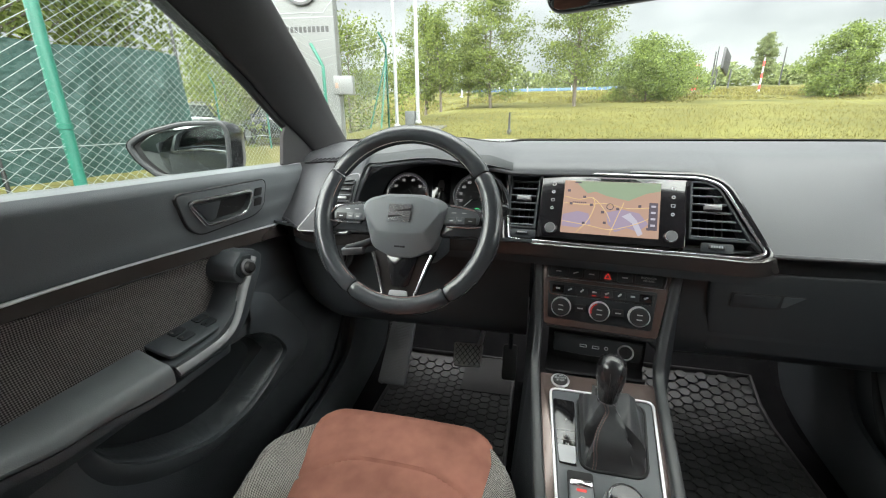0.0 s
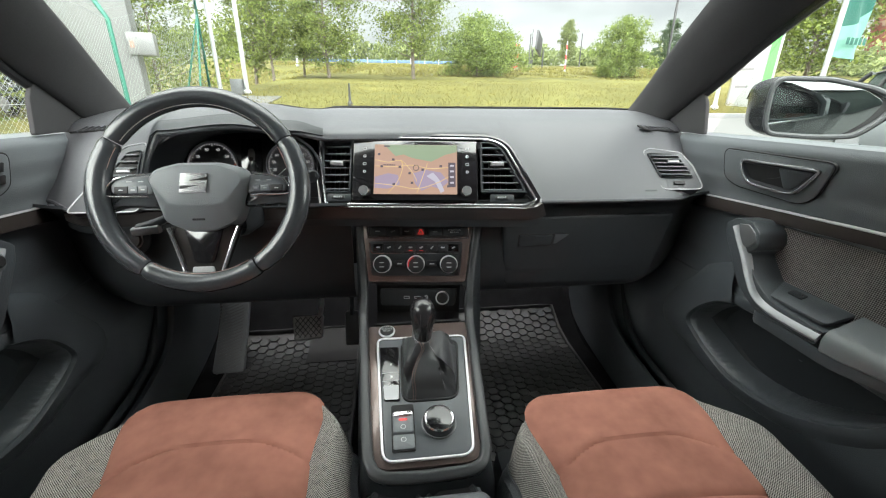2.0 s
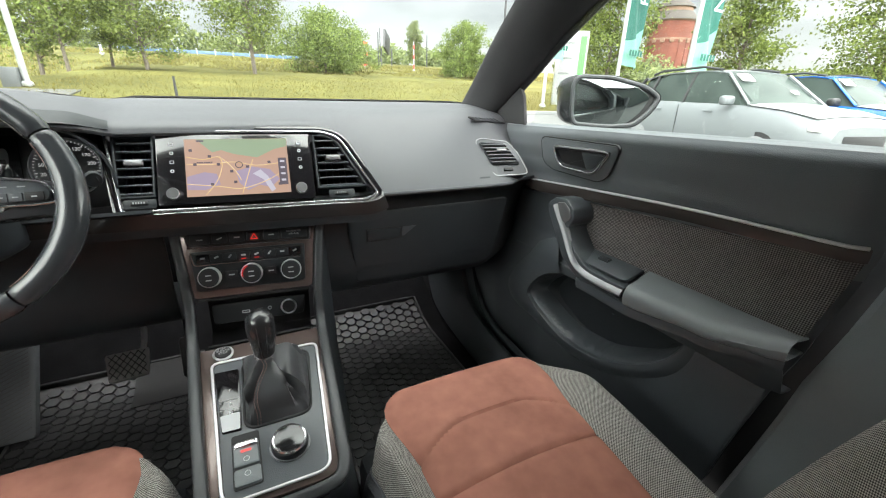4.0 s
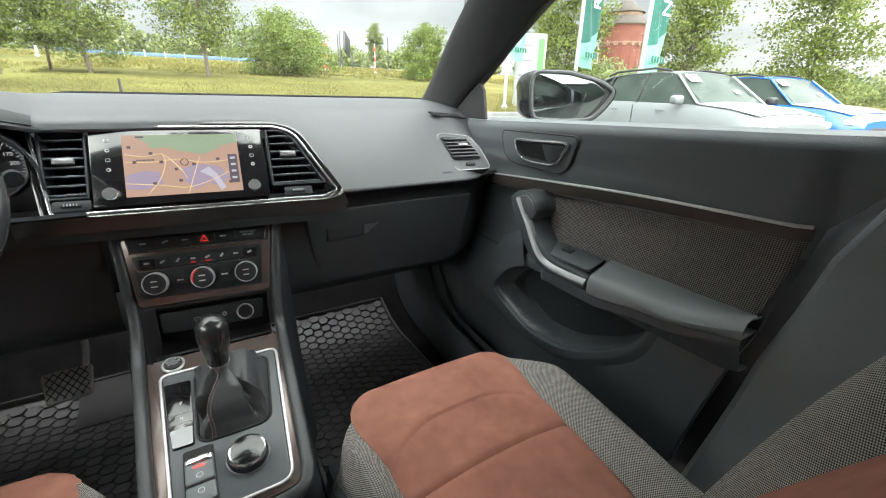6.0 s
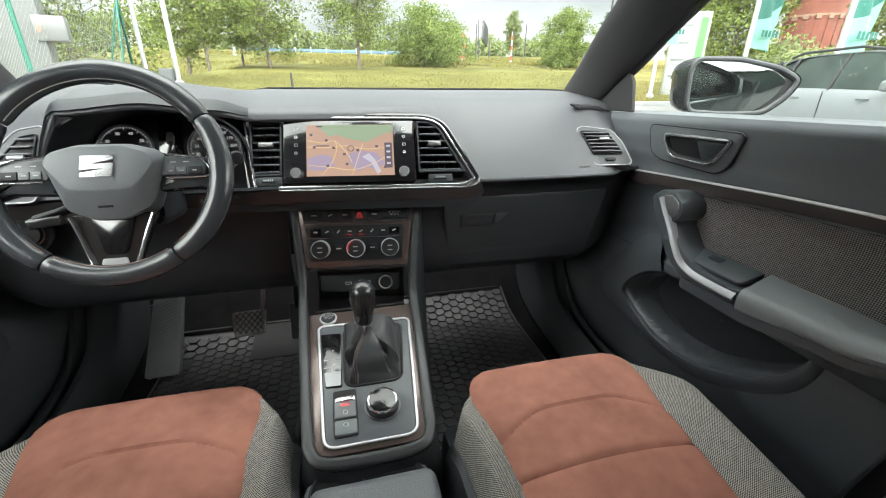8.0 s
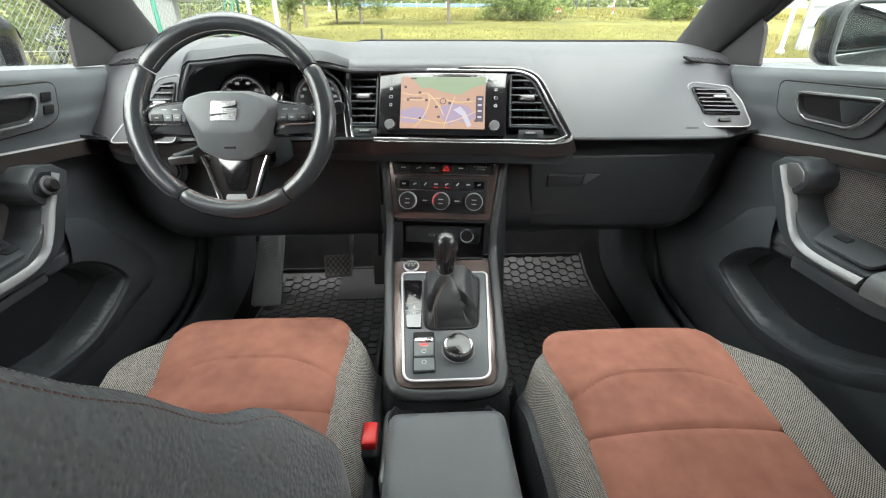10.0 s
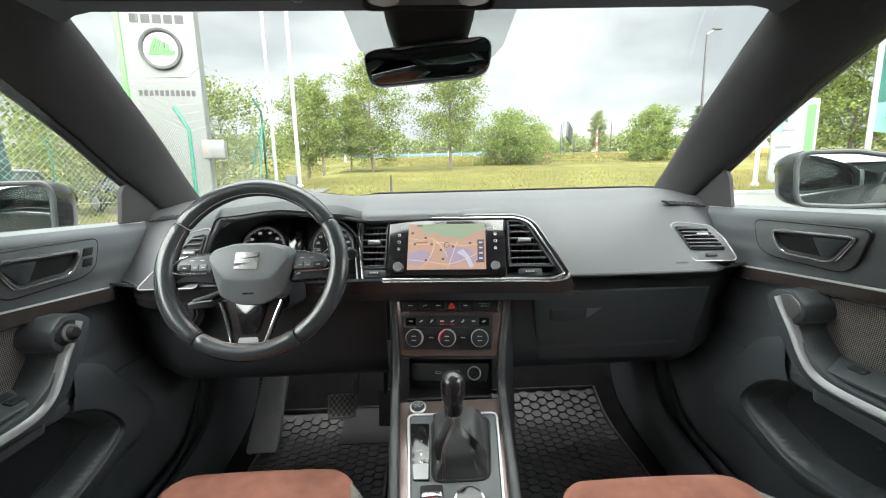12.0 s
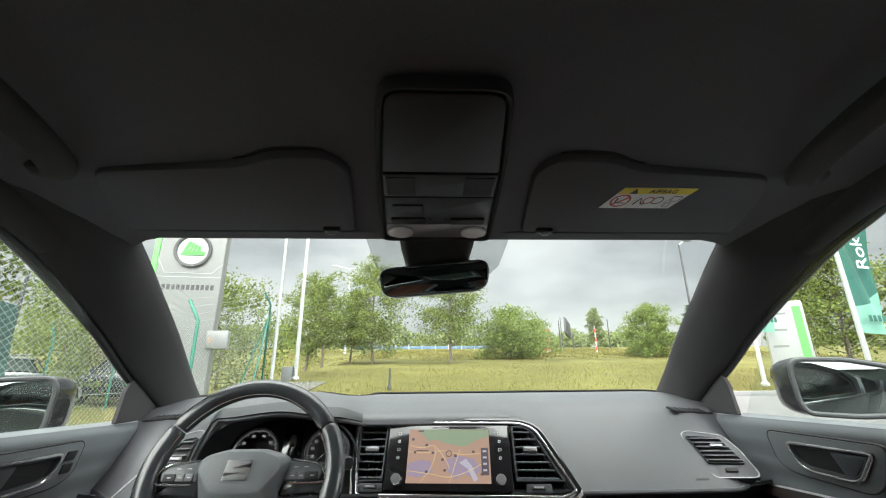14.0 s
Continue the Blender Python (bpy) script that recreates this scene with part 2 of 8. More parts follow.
def face(o, normal):
    """A frame on a panel: x to its right, y up along it, z out of it."""
    n = Vector(normal).normalized()
    r = Vector((0, 0, 1)).cross(n).normalized()
    u = n.cross(r)
    return Matrix(((r.x, u.x, n.x, o[0]), (r.y, u.y, n.y, o[1]), (r.z, u.z, n.z, o[2]), (0, 0, 0, 1)))


def spot(x, y, z=0.0):
    return Matrix.Translation((x, y, z))


def curve(points, n, closed=False):
    """n points evenly along a smooth line through the given ones."""
    pts = [Vector(p).to_3d() if len(p) == 2 else Vector(p) for p in points]
    k = len(pts)
    out = []
    segs = k if closed else k - 1
    for i in range(n):
        s = i / (n if closed else n - 1) * segs
        j = min(int(s), segs - 1)
        t = s - j
        if closed:
            a, b, c, d = (pts[(j + q) % k] for q in (-1, 0, 1, 2))
        else:
            a, b, c, d = pts[max(j - 1, 0)], pts[j], pts[j + 1], pts[min(j + 2, k - 1)]
        out.append(0.5 * (2 * b + (c - a) * t + (2 * a - 5 * b + 4 * c - d) * t * t + (3 * b - a - 3 * c + d) * t ** 3))
    return out


def lerp_table(x, table):
    """Values at x from rows (x, value...), smoothed between rows."""
    if x <= table[0][0]:
        return list(table[0][1:])
    for a, b in zip(table, table[1:]):
        if x <= b[0]:
            s = (x - a[0]) / (b[0] - a[0])
            s = s * s * (3 - 2 * s)
            return [p + (q - p) * s for p, q in zip(a[1:], b[1:])]
    return list(table[-1][1:])


def sheet(rows, thick=0.0, closed=False, uv=True):
    """A surface through rows of points; thick > 0 gives it a back. UVs run in metres along it."""
    bm = bmesh.new()
    g = [[bm.verts.new(p) for p in row] for row in rows]
    layer = bm.loops.layers.uv.new("UVMap") if uv else None
    nr, nc = len(g), len(g[0])
    us = [[0.0] * nc for _ in range(nr)]
    vs = [[0.0] * nc for _ in range(nr)]
    for i in range(nr):
        for j in range(1, nc):
            us[i][j] = us[i][j - 1] + (g[i][j].co - g[i][j - 1].co).length
    mid = nc // 2
    for i in range(nr):
        off = us[i][mid]
        for j in range(nc):
            us[i][j] -= off
    for i in range(1, nr):
        for j in range(nc):
            vs[i][j] = vs[i - 1][j] + (g[i][j].co - g[i - 1][j].co).length
    cols = nc if closed else nc - 1
    for i in range(nr - 1):
        for j in range(cols):
            k = (j + 1) % nc
            try:
                f = bm.faces.new((g[i][j], g[i][k], g[i + 1][k], g[i + 1][j]))
            except ValueError:
                continue
            if layer:
                for lp, (a, b) in zip(f.loops, ((i, j), (i, k), (i + 1, k), (i + 1, j))):
                    lp[layer].uv = (us[a][b], vs[a][b])
    if thick:
        bm.normal_update()
        bmesh.ops.solidify(bm, geom=bm.faces[:], thickness=thick)
    bmesh.ops.recalc_face_normals(bm, faces=bm.faces[:])
    return bm


def rounded(x0, y0, x1, y1, r, n=4):
    out = []
    for cx, cy, a in ((x1 - r, y1 - r, 0), (x0 + r, y1 - r, 90), (x0 + r, y0 + r, 180), (x1 - r, y0 + r, 270)):
        out += [(cx + r * math.cos(radians(a + 90 * i / n)), cy + r * math.sin(radians(a + 90 * i / n))) for i in range(n + 1)]
    return out


def round_poly(pts, r, n=4):
    """A polygon with its corners rounded; r is one radius or one per corner."""
    out, k = [], len(pts)
    for i, p in enumerate(pts):
        q = r[i] if isinstance(r, (list, tuple)) else r
        p0, p1, p2 = Vector(pts[i - 1]), Vector(p), Vector(pts[(i + 1) % k])
        d0, d2 = (p0 - p1), (p2 - p1)
        a = p1 + d0.normalized() * min(q, d0.length * 0.45)
        b = p1 + d2.normalized() * min(q, d2.length * 0.45)
        for j in range(n + 1):
            t = j / n
            out.append(tuple((1 - t) ** 2 * a + 2 * t * (1 - t) * p1 + t * t * b))
    return out


def inset(pts, d):
    """The outline drawn in by d."""
    k, out = len(pts), []
    area = sum(pts[i - 1][0] * pts[i][1] - pts[i][0] * pts[i - 1][1] for i in range(k))
    sign = 1 if area > 0 else -1
    for i in range(k):
        a, b, c = Vector(pts[i - 1]), Vector(pts[i]), Vector(pts[(i + 1) % k])
        e = (c - a)
        if e.length < 1e-9:
            out.append(tuple(b))
            continue
        nrm = Vector((-e.y, e.x)).normalized() * sign
        out.append(tuple(b + nrm * d))
    return out


def prism(outline, depth, bevel=0.0, base=0.0):
    """An outline raised along z from base by depth, with a soft upper edge."""
    bm = bmesh.new()
    steps = [(0.0, base)]
    if bevel:
        steps += [(0.0, base + depth - bevel), (bevel * 0.3, base + depth - bevel * 0.3), (bevel, base + depth)]
    else:
        steps += [(0.0, base + depth)]
    rings = []
    for d, z in steps:
        ring = inset(outline, d) if d else outline
        rings.append([bm.verts.new((p[0], p[1], z)) for p in ring])
    k = len(outline)
    for a, b in zip(rings, rings[1:]):
        for i in range(k):
            bm.faces.new((a[i], a[(i + 1) % k], b[(i + 1) % k], b[i]))
    bm.faces.new(rings[0][::-1])
    bm.faces.new(rings[-1])
    bmesh.ops.recalc_face_normals(bm, faces=bm.faces[:])
    return bm


def frame_ring(outer, width, depth, base=0.0, bevel=0.0008, inner=None):
    """A frame that follows an outline, of the given width and height."""
    inn = inner or inset(outer, width)
    bm = bmesh.new()
    k = len(outer)
    lo, hi = base, base + depth

    def mixed(t):
        return [(a[0] + (b[0] - a[0]) * t, a[1] + (b[1] - a[1]) * t) for a, b in zip(outer, inn)]
    q = min(0.3, bevel / max(width, 1e-6))
    rings = [(mixed(0), lo), (mixed(0), hi - bevel), (mixed(q), hi), (mixed(1 - q), hi), (mixed(1), hi - bevel), (mixed(1), lo)]
    vs = [[bm.verts.new((p[0], p[1], z)) for p in ring] for ring, z in rings]
    for a, b in zip(vs, vs[1:] + vs[:1]):
        for i in range(k):
            bm.faces.new((a[i], a[(i + 1) % k], b[(i + 1) % k], b[i]))
    bmesh.ops.recalc_face_normals(bm, faces=bm.faces[:])
    return bm


def block(x0, x1, y0, y1, z0, z1, bevel=0.0, seg=2):
    bm = bmesh.new()
    bmesh.ops.create_cube(bm, size=1.0)
    bm.transform(Matrix.Translation(((x0 + x1) / 2, (y0 + y1) / 2, (z0 + z1) / 2)) @ Matrix.Diagonal((x1 - x0, y1 - y0, z1 - z0, 1)))
    if bevel:
        bmesh.ops.bevel(bm, geom=bm.edges[:], offset=bevel, segments=seg, profile=0.5, affect="EDGES")
    return bm


def turned(profile, seg=32):
    """A body of revolution about z from (radius, z) pairs."""
    bm = bmesh.new()
    rings = []
    for r, z in profile:
        rings.append([bm.verts.new((max(r, 1e-5) * math.cos(2 * math.pi * i / seg), max(r, 1e-5) * math.sin(2 * math.pi * i / seg), z)) for i in range(seg)])
    for a, b in zip(rings, rings[1:]):
        for i in range(seg):
            bm.faces.new((a[i], a[(i + 1) % seg], b[(i + 1) % seg], b[i]))
    if len(profile) > 2 and profile[0][0] > 1e-4 and profile[-1][0] > 1e-4:
        for i in range(seg):
            bm.faces.new((rings[-1][i], rings[-1][(i + 1) % seg], rings[0][(i + 1) % seg], rings[0][i]))
    else:
        bm.faces.new(rings[0][::-1])
        bm.faces.new(rings[-1])
    bmesh.ops.recalc_face_normals(bm, faces=bm.faces[:])
    return bm


def sweep(points, section, closed=False, up=(0, 0, 1), caps=True, scales=None):
    """A section (x sideways, y up) carried along a line."""
    bm = bmesh.new()
    k, n = len(points), len(section)
    rings = []
    pts = [Vector(p) for p in points]
    for i, p in enumerate(pts):
        a = pts[i - 1] if (i or closed) else pts[i]
        b = pts[(i + 1) % k] if (i < k - 1 or closed) else pts[i]
        t = (b - a).normalized()
        side = t.cross(Vector(up))
        side = side.normalized() if side.length > 1e-6 else Vector((1, 0, 0))
        top = side.cross(t)
        s = scales[i] if scales else 1.0
        rings.append([bm.verts.new(p + side * (q[0] * s) + top * (q[1] * s)) for q in section])
    for i in range(k if closed else k - 1):
        a, b = rings[i], rings[(i + 1) % k]
        for j in range(n):
            bm.faces.new((a[j], a[(j + 1) % n], b[(j + 1) % n], b[j]))
    if caps and not closed:
        bm.faces.new(rings[0][::-1])
        bm.faces.new(rings[-1])
    bmesh.ops.recalc_face_normals(bm, faces=bm.faces[:])
    return bm


def bead(outline, r, fr, lift=0.0, flat=0.8):
    """A rounded moulding that follows a closed outline on a panel."""
    return sweep([fr @ Vector((p[0], p[1], lift)) for p in outline], disc_section(r, 8, flat), closed=True, up=fr.col[2].xyz)


def disc_section(r, n=10, flat=1.0):
    return [(r * math.cos(2 * math.pi * i / n), r * flat * math.sin(2 * math.pi * i / n)) for i in range(n)]


def joined(bms):
    out = bmesh.new()
    for b in bms:
        me = bpy.data.meshes.new("tmp")
        b.to_mesh(me)
        b.free()
        out.from_mesh(me)
        bpy.data.meshes.remove(me)
    return out


def text(name, body, size, mat, m, parent=None, label="", deep=0.0004, align="CENTER"):
    cu = bpy.data.curves.new(name, "FONT")
    cu.body, cu.size, cu.extrude, cu.align_x, cu.align_y = body, size, deep, align, "CENTER"
    tmp = new("tmp_text", cu)
    bpy.context.view_layer.update()
    me = bpy.data.meshes.new_from_object(tmp.evaluated_get(bpy.context.evaluated_depsgraph_get()))
    bpy.data.objects.remove(tmp)
    bm = bmesh.new()
    bm.from_mesh(me)
    bpy.data.meshes.remove(me)
    return part(name, bm, mat, parent, label, smooth=0, m=m)


def bars(name, w, h, mat, m, parent, n=1, gap=0.4, label=""):
    """Short raised bars, for print that cannot be read."""
    made = []
    step = w / n
    for i in range(n):
        x = -w / 2 + step * i
        made.append(block(x, x + step * (1 - gap), -h / 2, h / 2, 0, 0.0005))
    return part(name, joined(made), mat, parent, label, smooth=0, m=m)


# ---------------------------------------------------------------- frames of the main panels
S = face((0.0275, 0.845, 1.064), (-0.01, -0.093, 0.057))   # screen block
K = face((0.02, 0.80, 0.87), (-0.01, -0.09, 0.03))         # climate panel
T = face((0.02, 0.49, 0.70), (0, -0.049, 0.235))           # tunnel top
W = face((-0.345, 0.70, 1.06), (0, -0.927, 0.375))         # steering wheel


def at(fr, u, v, w=0.0):
    return fr @ Vector((u, v, w))


# ---------------------------------------------------------------- shell: floor, roof, pillars, glass
def cabin_shell():
    rows = []
    for y in (-1.6, -0.6, 0.2, 0.9, 1.0, 1.08, 1.16, 1.19, 1.22, 1.26, 1.30, 1.35, 1.40, 1.43, 1.46):
        z = 0.37 if y < 1.16 else 0.37 + (y - 1.16) ** 1.5
        rows.append([(x, y, z + (0.10 if abs(x) < 0.1 and y < 1.2 else 0.0) + (0.05 if abs(x) > 0.68 else 0)) for x in np.linspace(-0.74, 0.74, 33)])
    tagged(part("floor", sheet(rows, 0.01), CARPET), "black carpeted car floor under the rubber mats", "floor", kind="structure")

    # roof lining, bowed across and forwards, lower at the sides and towards the windscreen
    rows = []
    for j in range(25):
        y = -1.6 + 2.27 * j / 24
        row = []
        for i in range(41):
            x = -0.68 + 1.36 * i / 40
            z = 1.565 - 0.055 * max(0, (y + 0.2) / 0.87) ** 1.8 - 0.012 * (x / 0.6) ** 2 - 0.05 * max(0, (abs(x) - 0.58) / 0.10) ** 2
            z -= 0.012 * math.exp(-((abs(x) - 0.0) / 0.15) ** 4) * (1 if y > 0.1 else max(0, 1 - (0.1 - y) * 4))
            row.append((x * (1 - 0.06 * max(0, (y - 0.1) / 0.57)), y, z))
        rows.append(row)
    tagged(part("ceiling", sheet(rows, 0.008), ROOFCLOTH), "anthracite cloth roof lining over the front seats", "ceiling", kind="structure")

    for s, side in ((-1, "left"), (1, "right")):
        # A-pillar: one smooth skin from the edge of the windscreen to the edge of the side window
        fore = curve([(s * 0.588, 0.645, 1.512), (s * 0.598, 0.735, 1.455), (s * 0.611, 0.83, 1.390), (s * 0.628, 0.935, 1.323), (s * 0.655, 1.07, 1.232), (s * 0.668, 1.165, 1.165)], 28)
        aft = curve([(s * 0.640, 0.36, 1.492), (s * 0.657, 0.44, 1.465), (s * 0.663, 0.52, 1.438), (s * 0.676, 0.63, 1.390), (s * 0.691, 0.77, 1.318), (s * 0.704, 0.88, 1.250), (s * 0.706, 0.98, 1.185), (s * 0.704, 1.06, 1.130)], 28)
        nn = Vector((-s * 0.66, -0.72, -0.20)).normalized()
        rows = []
        for a, b in zip(fore, aft):
            rows.append([a + Vector((s * 0.02, 0.03, 0.0))] + [a.lerp(b, q) + nn * h for q, h in ((0.0, 0.0), (0.04, 0.007), (0.16, 0.013), (0.38, 0.018), (0.62, 0.018), (0.84, 0.012), (0.96, 0.006), (1.0, 0.0))] + [b + Vector((s * 0.03, 0.02, 0.0))])
        tagged(part("pillar_trim_" + side, sheet(rows, 0.003), PILLAR), "dark cloth-grained trim of the windscreen pillar", "pillar trim", kind="structure")
        # roof rail over the side window, running back
        pts = curve([(s * 0.655, 0.56, 1.452), (s * 0.645, 0.42, 1.490), (s * 0.636, 0.22, 1.510), (s * 0.632, 0.0, 1.515), (s * 0.63, -0.8, 1.505)], 40)
        tagged(part("roof_rail_" + side, sweep(pts, [(0.030 * math.cos(2 * math.pi * k / 18), 0.029 * math.sin(2 * math.pi * k / 18)) for k in range(18)], up=(s * -0.6, 0, 0.8)), PILLAR),
               "dark cloth-covered rail above the side window", "roof rail", kind="structure")
        edge = [p + Vector((s * 0.028, 0.0, 0.014)) for p in pts[6:]]
        tagged(part("roof_edge_" + side, sweep(edge, disc_section(0.022, 12)), SEAL), "black outer edge of the roof above the side window", "roof edge", kind="structure")
        rows = [[(s * (0.757 - 0.105 * k / 5), y, 1.115 + 0.39 * k / 5) for y in (-0.17, -0.05, 0.06, 0.145)] for k in range(6)]
        tagged(part("pillar_b_cover_" + side, sheet(rows, 0.004), SEAL), "black outer cover of the centre pillar", "pillar cover", kind="structure")
        # rubber seal along the window frame
        rim = [p + Vector((s * 0.010, 0.0, -0.004)) for p in aft[::-1]] + [Vector((p.x + s * 0.034, p.y - 0.012, p.z - 0.018)) for p in pts[8:]]
        tagged(part("window_seal_" + side, sweep(rim, disc_section(0.009, 8)), SEAL), "black rubber seal round the door window", "seal", kind="structure")
        # triangular corner panel behind the mirror
        tri = [(1.12, 1.13), (0.885, 1.13), (0.90, 1.20), (0.935, 1.245), (0.98, 1.235), (1.06, 1.17)]
        bm = prism(round_poly([(y * s, z) for y, z in tri], 0.006), 0.009, 0.003)
        m = Matrix(((0, 0, -s, s * 0.715), (s, 0, 0, 0), (0, 1, 0, 0), (0, 0, 0, 1)))
        tagged(part("corner_panel_" + side, bm, PILLAR, m=m), "black triangular panel between pillar and door mirror", "corner panel", kind="structure")
        # B-pillar and the rear side walls that close the cabin
        rows = []
        for z in np.linspace(0.40, 1.50, 14):
            bulge = 0.03 * math.exp(-((z - 0.80) / 0.05) ** 2)
            yd = 0.150 + 0.20 * max(0, 1.03 - z) if z < 1.03 else 0.150 - 0.55 * (min(z, 1.14) - 1.03)
            rows.append([(s * (0.728 - bulge - 0.06 * max(0, z - 1.15) / 0.35 + dx), y, z) for y, dx in ((yd, 0.06), (yd - 0.006, 0.012), (yd - 0.016, 0.0), (yd - 0.07, -0.010), (-0.02, -0.006), (-0.12, 0.0), (-0.16, 0.02))])
        tagged(part("pillar_b_" + side, sheet(rows, 0.01), DOORPAD), "dark grey plastic centre pillar with a moulded ridge", "pillar", kind="structure")
        tagged(part("wall_rear_" + side, block(min(s * 0.74, s * 0.77), max(s * 0.74, s * 0.77), -1.6, -0.14, 0.35, 1.10, 0.006), DOORPAD), "plain dark side wall behind the front seats", "wall", kind="structure")
        tagged(part("door_rear_" + side, block(min(s * 0.79, s * 0.81), max(s * 0.79, s * 0.81), -1.2, -0.11, 0.40, 1.11, 0.008), OWNPAINT), "dark grey painted rear door skin", "door", kind="structure")
        tagged(part("chrome_sill_" + side, block(min(s * 0.80, s * 0.815), max(s * 0.80, s * 0.815), -1.2, 0.85, 1.112, 1.128, 0.003), CHROME), "chrome strip under the side windows", "trim", kind="structure")
        rows = [[(s * (0.745 - 0.09 * k / 4), y, 1.11 + 0.39 * k / 4) for y in (-1.2, -0.7, -0.17)] for k in range(5)]
        g = tagged(part("window_rear_" + side, sheet(rows, 0.003), PRIVACY), "dark tinted rear side window", "window", kind="structure")
        g.visible_shadow = False
        tagged(part("kick_wall_" + side, block(min(s * 0.735, s * 0.76), max(s * 0.735, s * 0.76), 1.15, 1.48, 0.34, 1.14, 0.004), CARPET), "black carpeted wall beside the footwell", "wall", kind="structure")
        # side glass
        rows = [[(s * (0.735 - 0.10 * k / 5 * (0.9 if y < 0.6 else 0.9)), y, 1.12 + 0.40 * k / 5) for y in (-0.14, 0.3, 0.7, 0.90 - 0.07 * k)] for k in range(6)]
        g = part("window_side_" + side, sheet(rows, 0.003), GLASS)
        g.visible_shadow = False
        tagged(g, "clear raised side window of the front door", "window", kind="structure")
    for s in (-1, 1):
        # edge of the footwell trim and the door seal below it
        a = curve([(s * 0.655, 1.110, 0.76), (s * 0.660, 1.077, 0.657), (s * 0.660, 1.040, 0.585), (s * 0.662, 0.985, 0.535), (s * 0.662, 0.829, 0.500), (s * 0.662, 0.50, 0.470)], 40)
        e = curve([(s * 0.664, 1.060, 0.78), (s * 0.662, 1.021, 0.683), (s * 0.662, 0.965, 0.580), (s * 0.664, 0.900, 0.540), (s * 0.664, 0.800, 0.522), (s * 0.664, 0.50, 0.500)], 40)
        tagged(part("door_seal", sweep(e, disc_section(0.009, 10)), LOWER), "black rubber seal along the door opening", "seal", kind="structure")
        rows = [[p, p + Vector((-s * 0.012, 0.006, 0.002)), p + Vector((-s * 0.020, 0.030, -0.006)), p + Vector((-s * 0.028, 0.10, -0.03)), p + Vector((-s * 0.03, 0.24, -0.10))] for p in a]
        tagged(part("kick_panel", sheet(rows, 0.004), DOORLOW), "black moulded trim beside the footwell", "kick panel", kind="structure")
    tagged(part("wall_rear", block(-0.77, 0.77, -1.64, -1.6, 0.35, 1.12, 0.006), DOORPAD), "plain dark wall closing the rear of the cabin", "wall", kind="structure")
    for s in (-1, 1):
        tagged(part("wall_rear_corner", block(min(s * 0.54, s * 0.77), max(s * 0.54, s * 0.77), -1.64, -1.15, 1.10, 1.56, 0.02), ROOFCLOTH), "dark cloth-covered rear corner of the cabin", "wall", kind="structure")
    g = tagged(part("window_rear", block(-0.55, 0.55, -1.63, -1.62, 1.10, 1.56), PRIVACY), "dark tinted rear window", "window", kind="structure")
    g.visible_shadow = False
    tagged(part("bulkhead", block(-0.76, 0.76, 1.46, 1.49, 0.34, 1.14, 0.004), CARPET), "black carpeted wall in front of the footwells", "wall", kind="structure")
    # windscreen, bowed
    rows = []
    for k in range(9):
        q = k / 8
        row = []
        for i in range(21):
            a = -1 + 2 * i / 20
            hw = 0.615 + 0.06 * q
            row.append((a * hw, 0.655 + 0.53 * q + 0.10 * (1 - a * a) * (0.4 + 0.6 * q) - 0.02, 1.515 - 0.345 * q))
        rows.append(row)
    g = part("windscreen", sheet(rows, 0.004), GLASS)
    g.visible_shadow = False
    tagged(g, "clear bowed windscreen", "windscreen", kind="structure")
    rows = []
    for k in range(7):
        q = k / 6
        hw = 0.150 - 0.020 * q if q < 0.7 else 0.136 - 0.03 * (q - 0.7) / 0.3
        row = []
        for i in range(13):
            a = (-1 + 2 * i / 12) * hw
            t = 0.02 + 0.20 * q
            e = a / (0.615 + 0.06 * t)
            row.append((a, 0.655 + 0.53 * t + 0.10 * (1 - e * e) * (0.4 + 0.6 * t) - 0.02 - 0.006, 1.515 - 0.345 * t - 0.003))
        rows.append(row)
    o = part("dotted_print", sheet(rows, 0.0008), DOTTED, g, "pale grey dotted print behind the mirror foot")
    o.visible_shadow = False
    # header trim where roof meets glass
    pts = curve([(-0.63, 0.60, 1.500), (-0.585, 0.645, 1.502), (-0.3, 0.665, 1.507), (0, 0.672, 1.509), (0.3, 0.665, 1.507), (0.585, 0.645, 1.502), (0.63, 0.60, 1.500)], 31)
    tagged(part("windscreen_header", sweep(pts, [(-0.02, -0.012), (0.02, -0.012), (0.024, 0.004), (0.0, 0.02), (-0.024, 0.006)]), ROOFCLOTH), "dark cloth edge of the roof above the windscreen", "header trim", kind="structure")


cabin_shell()


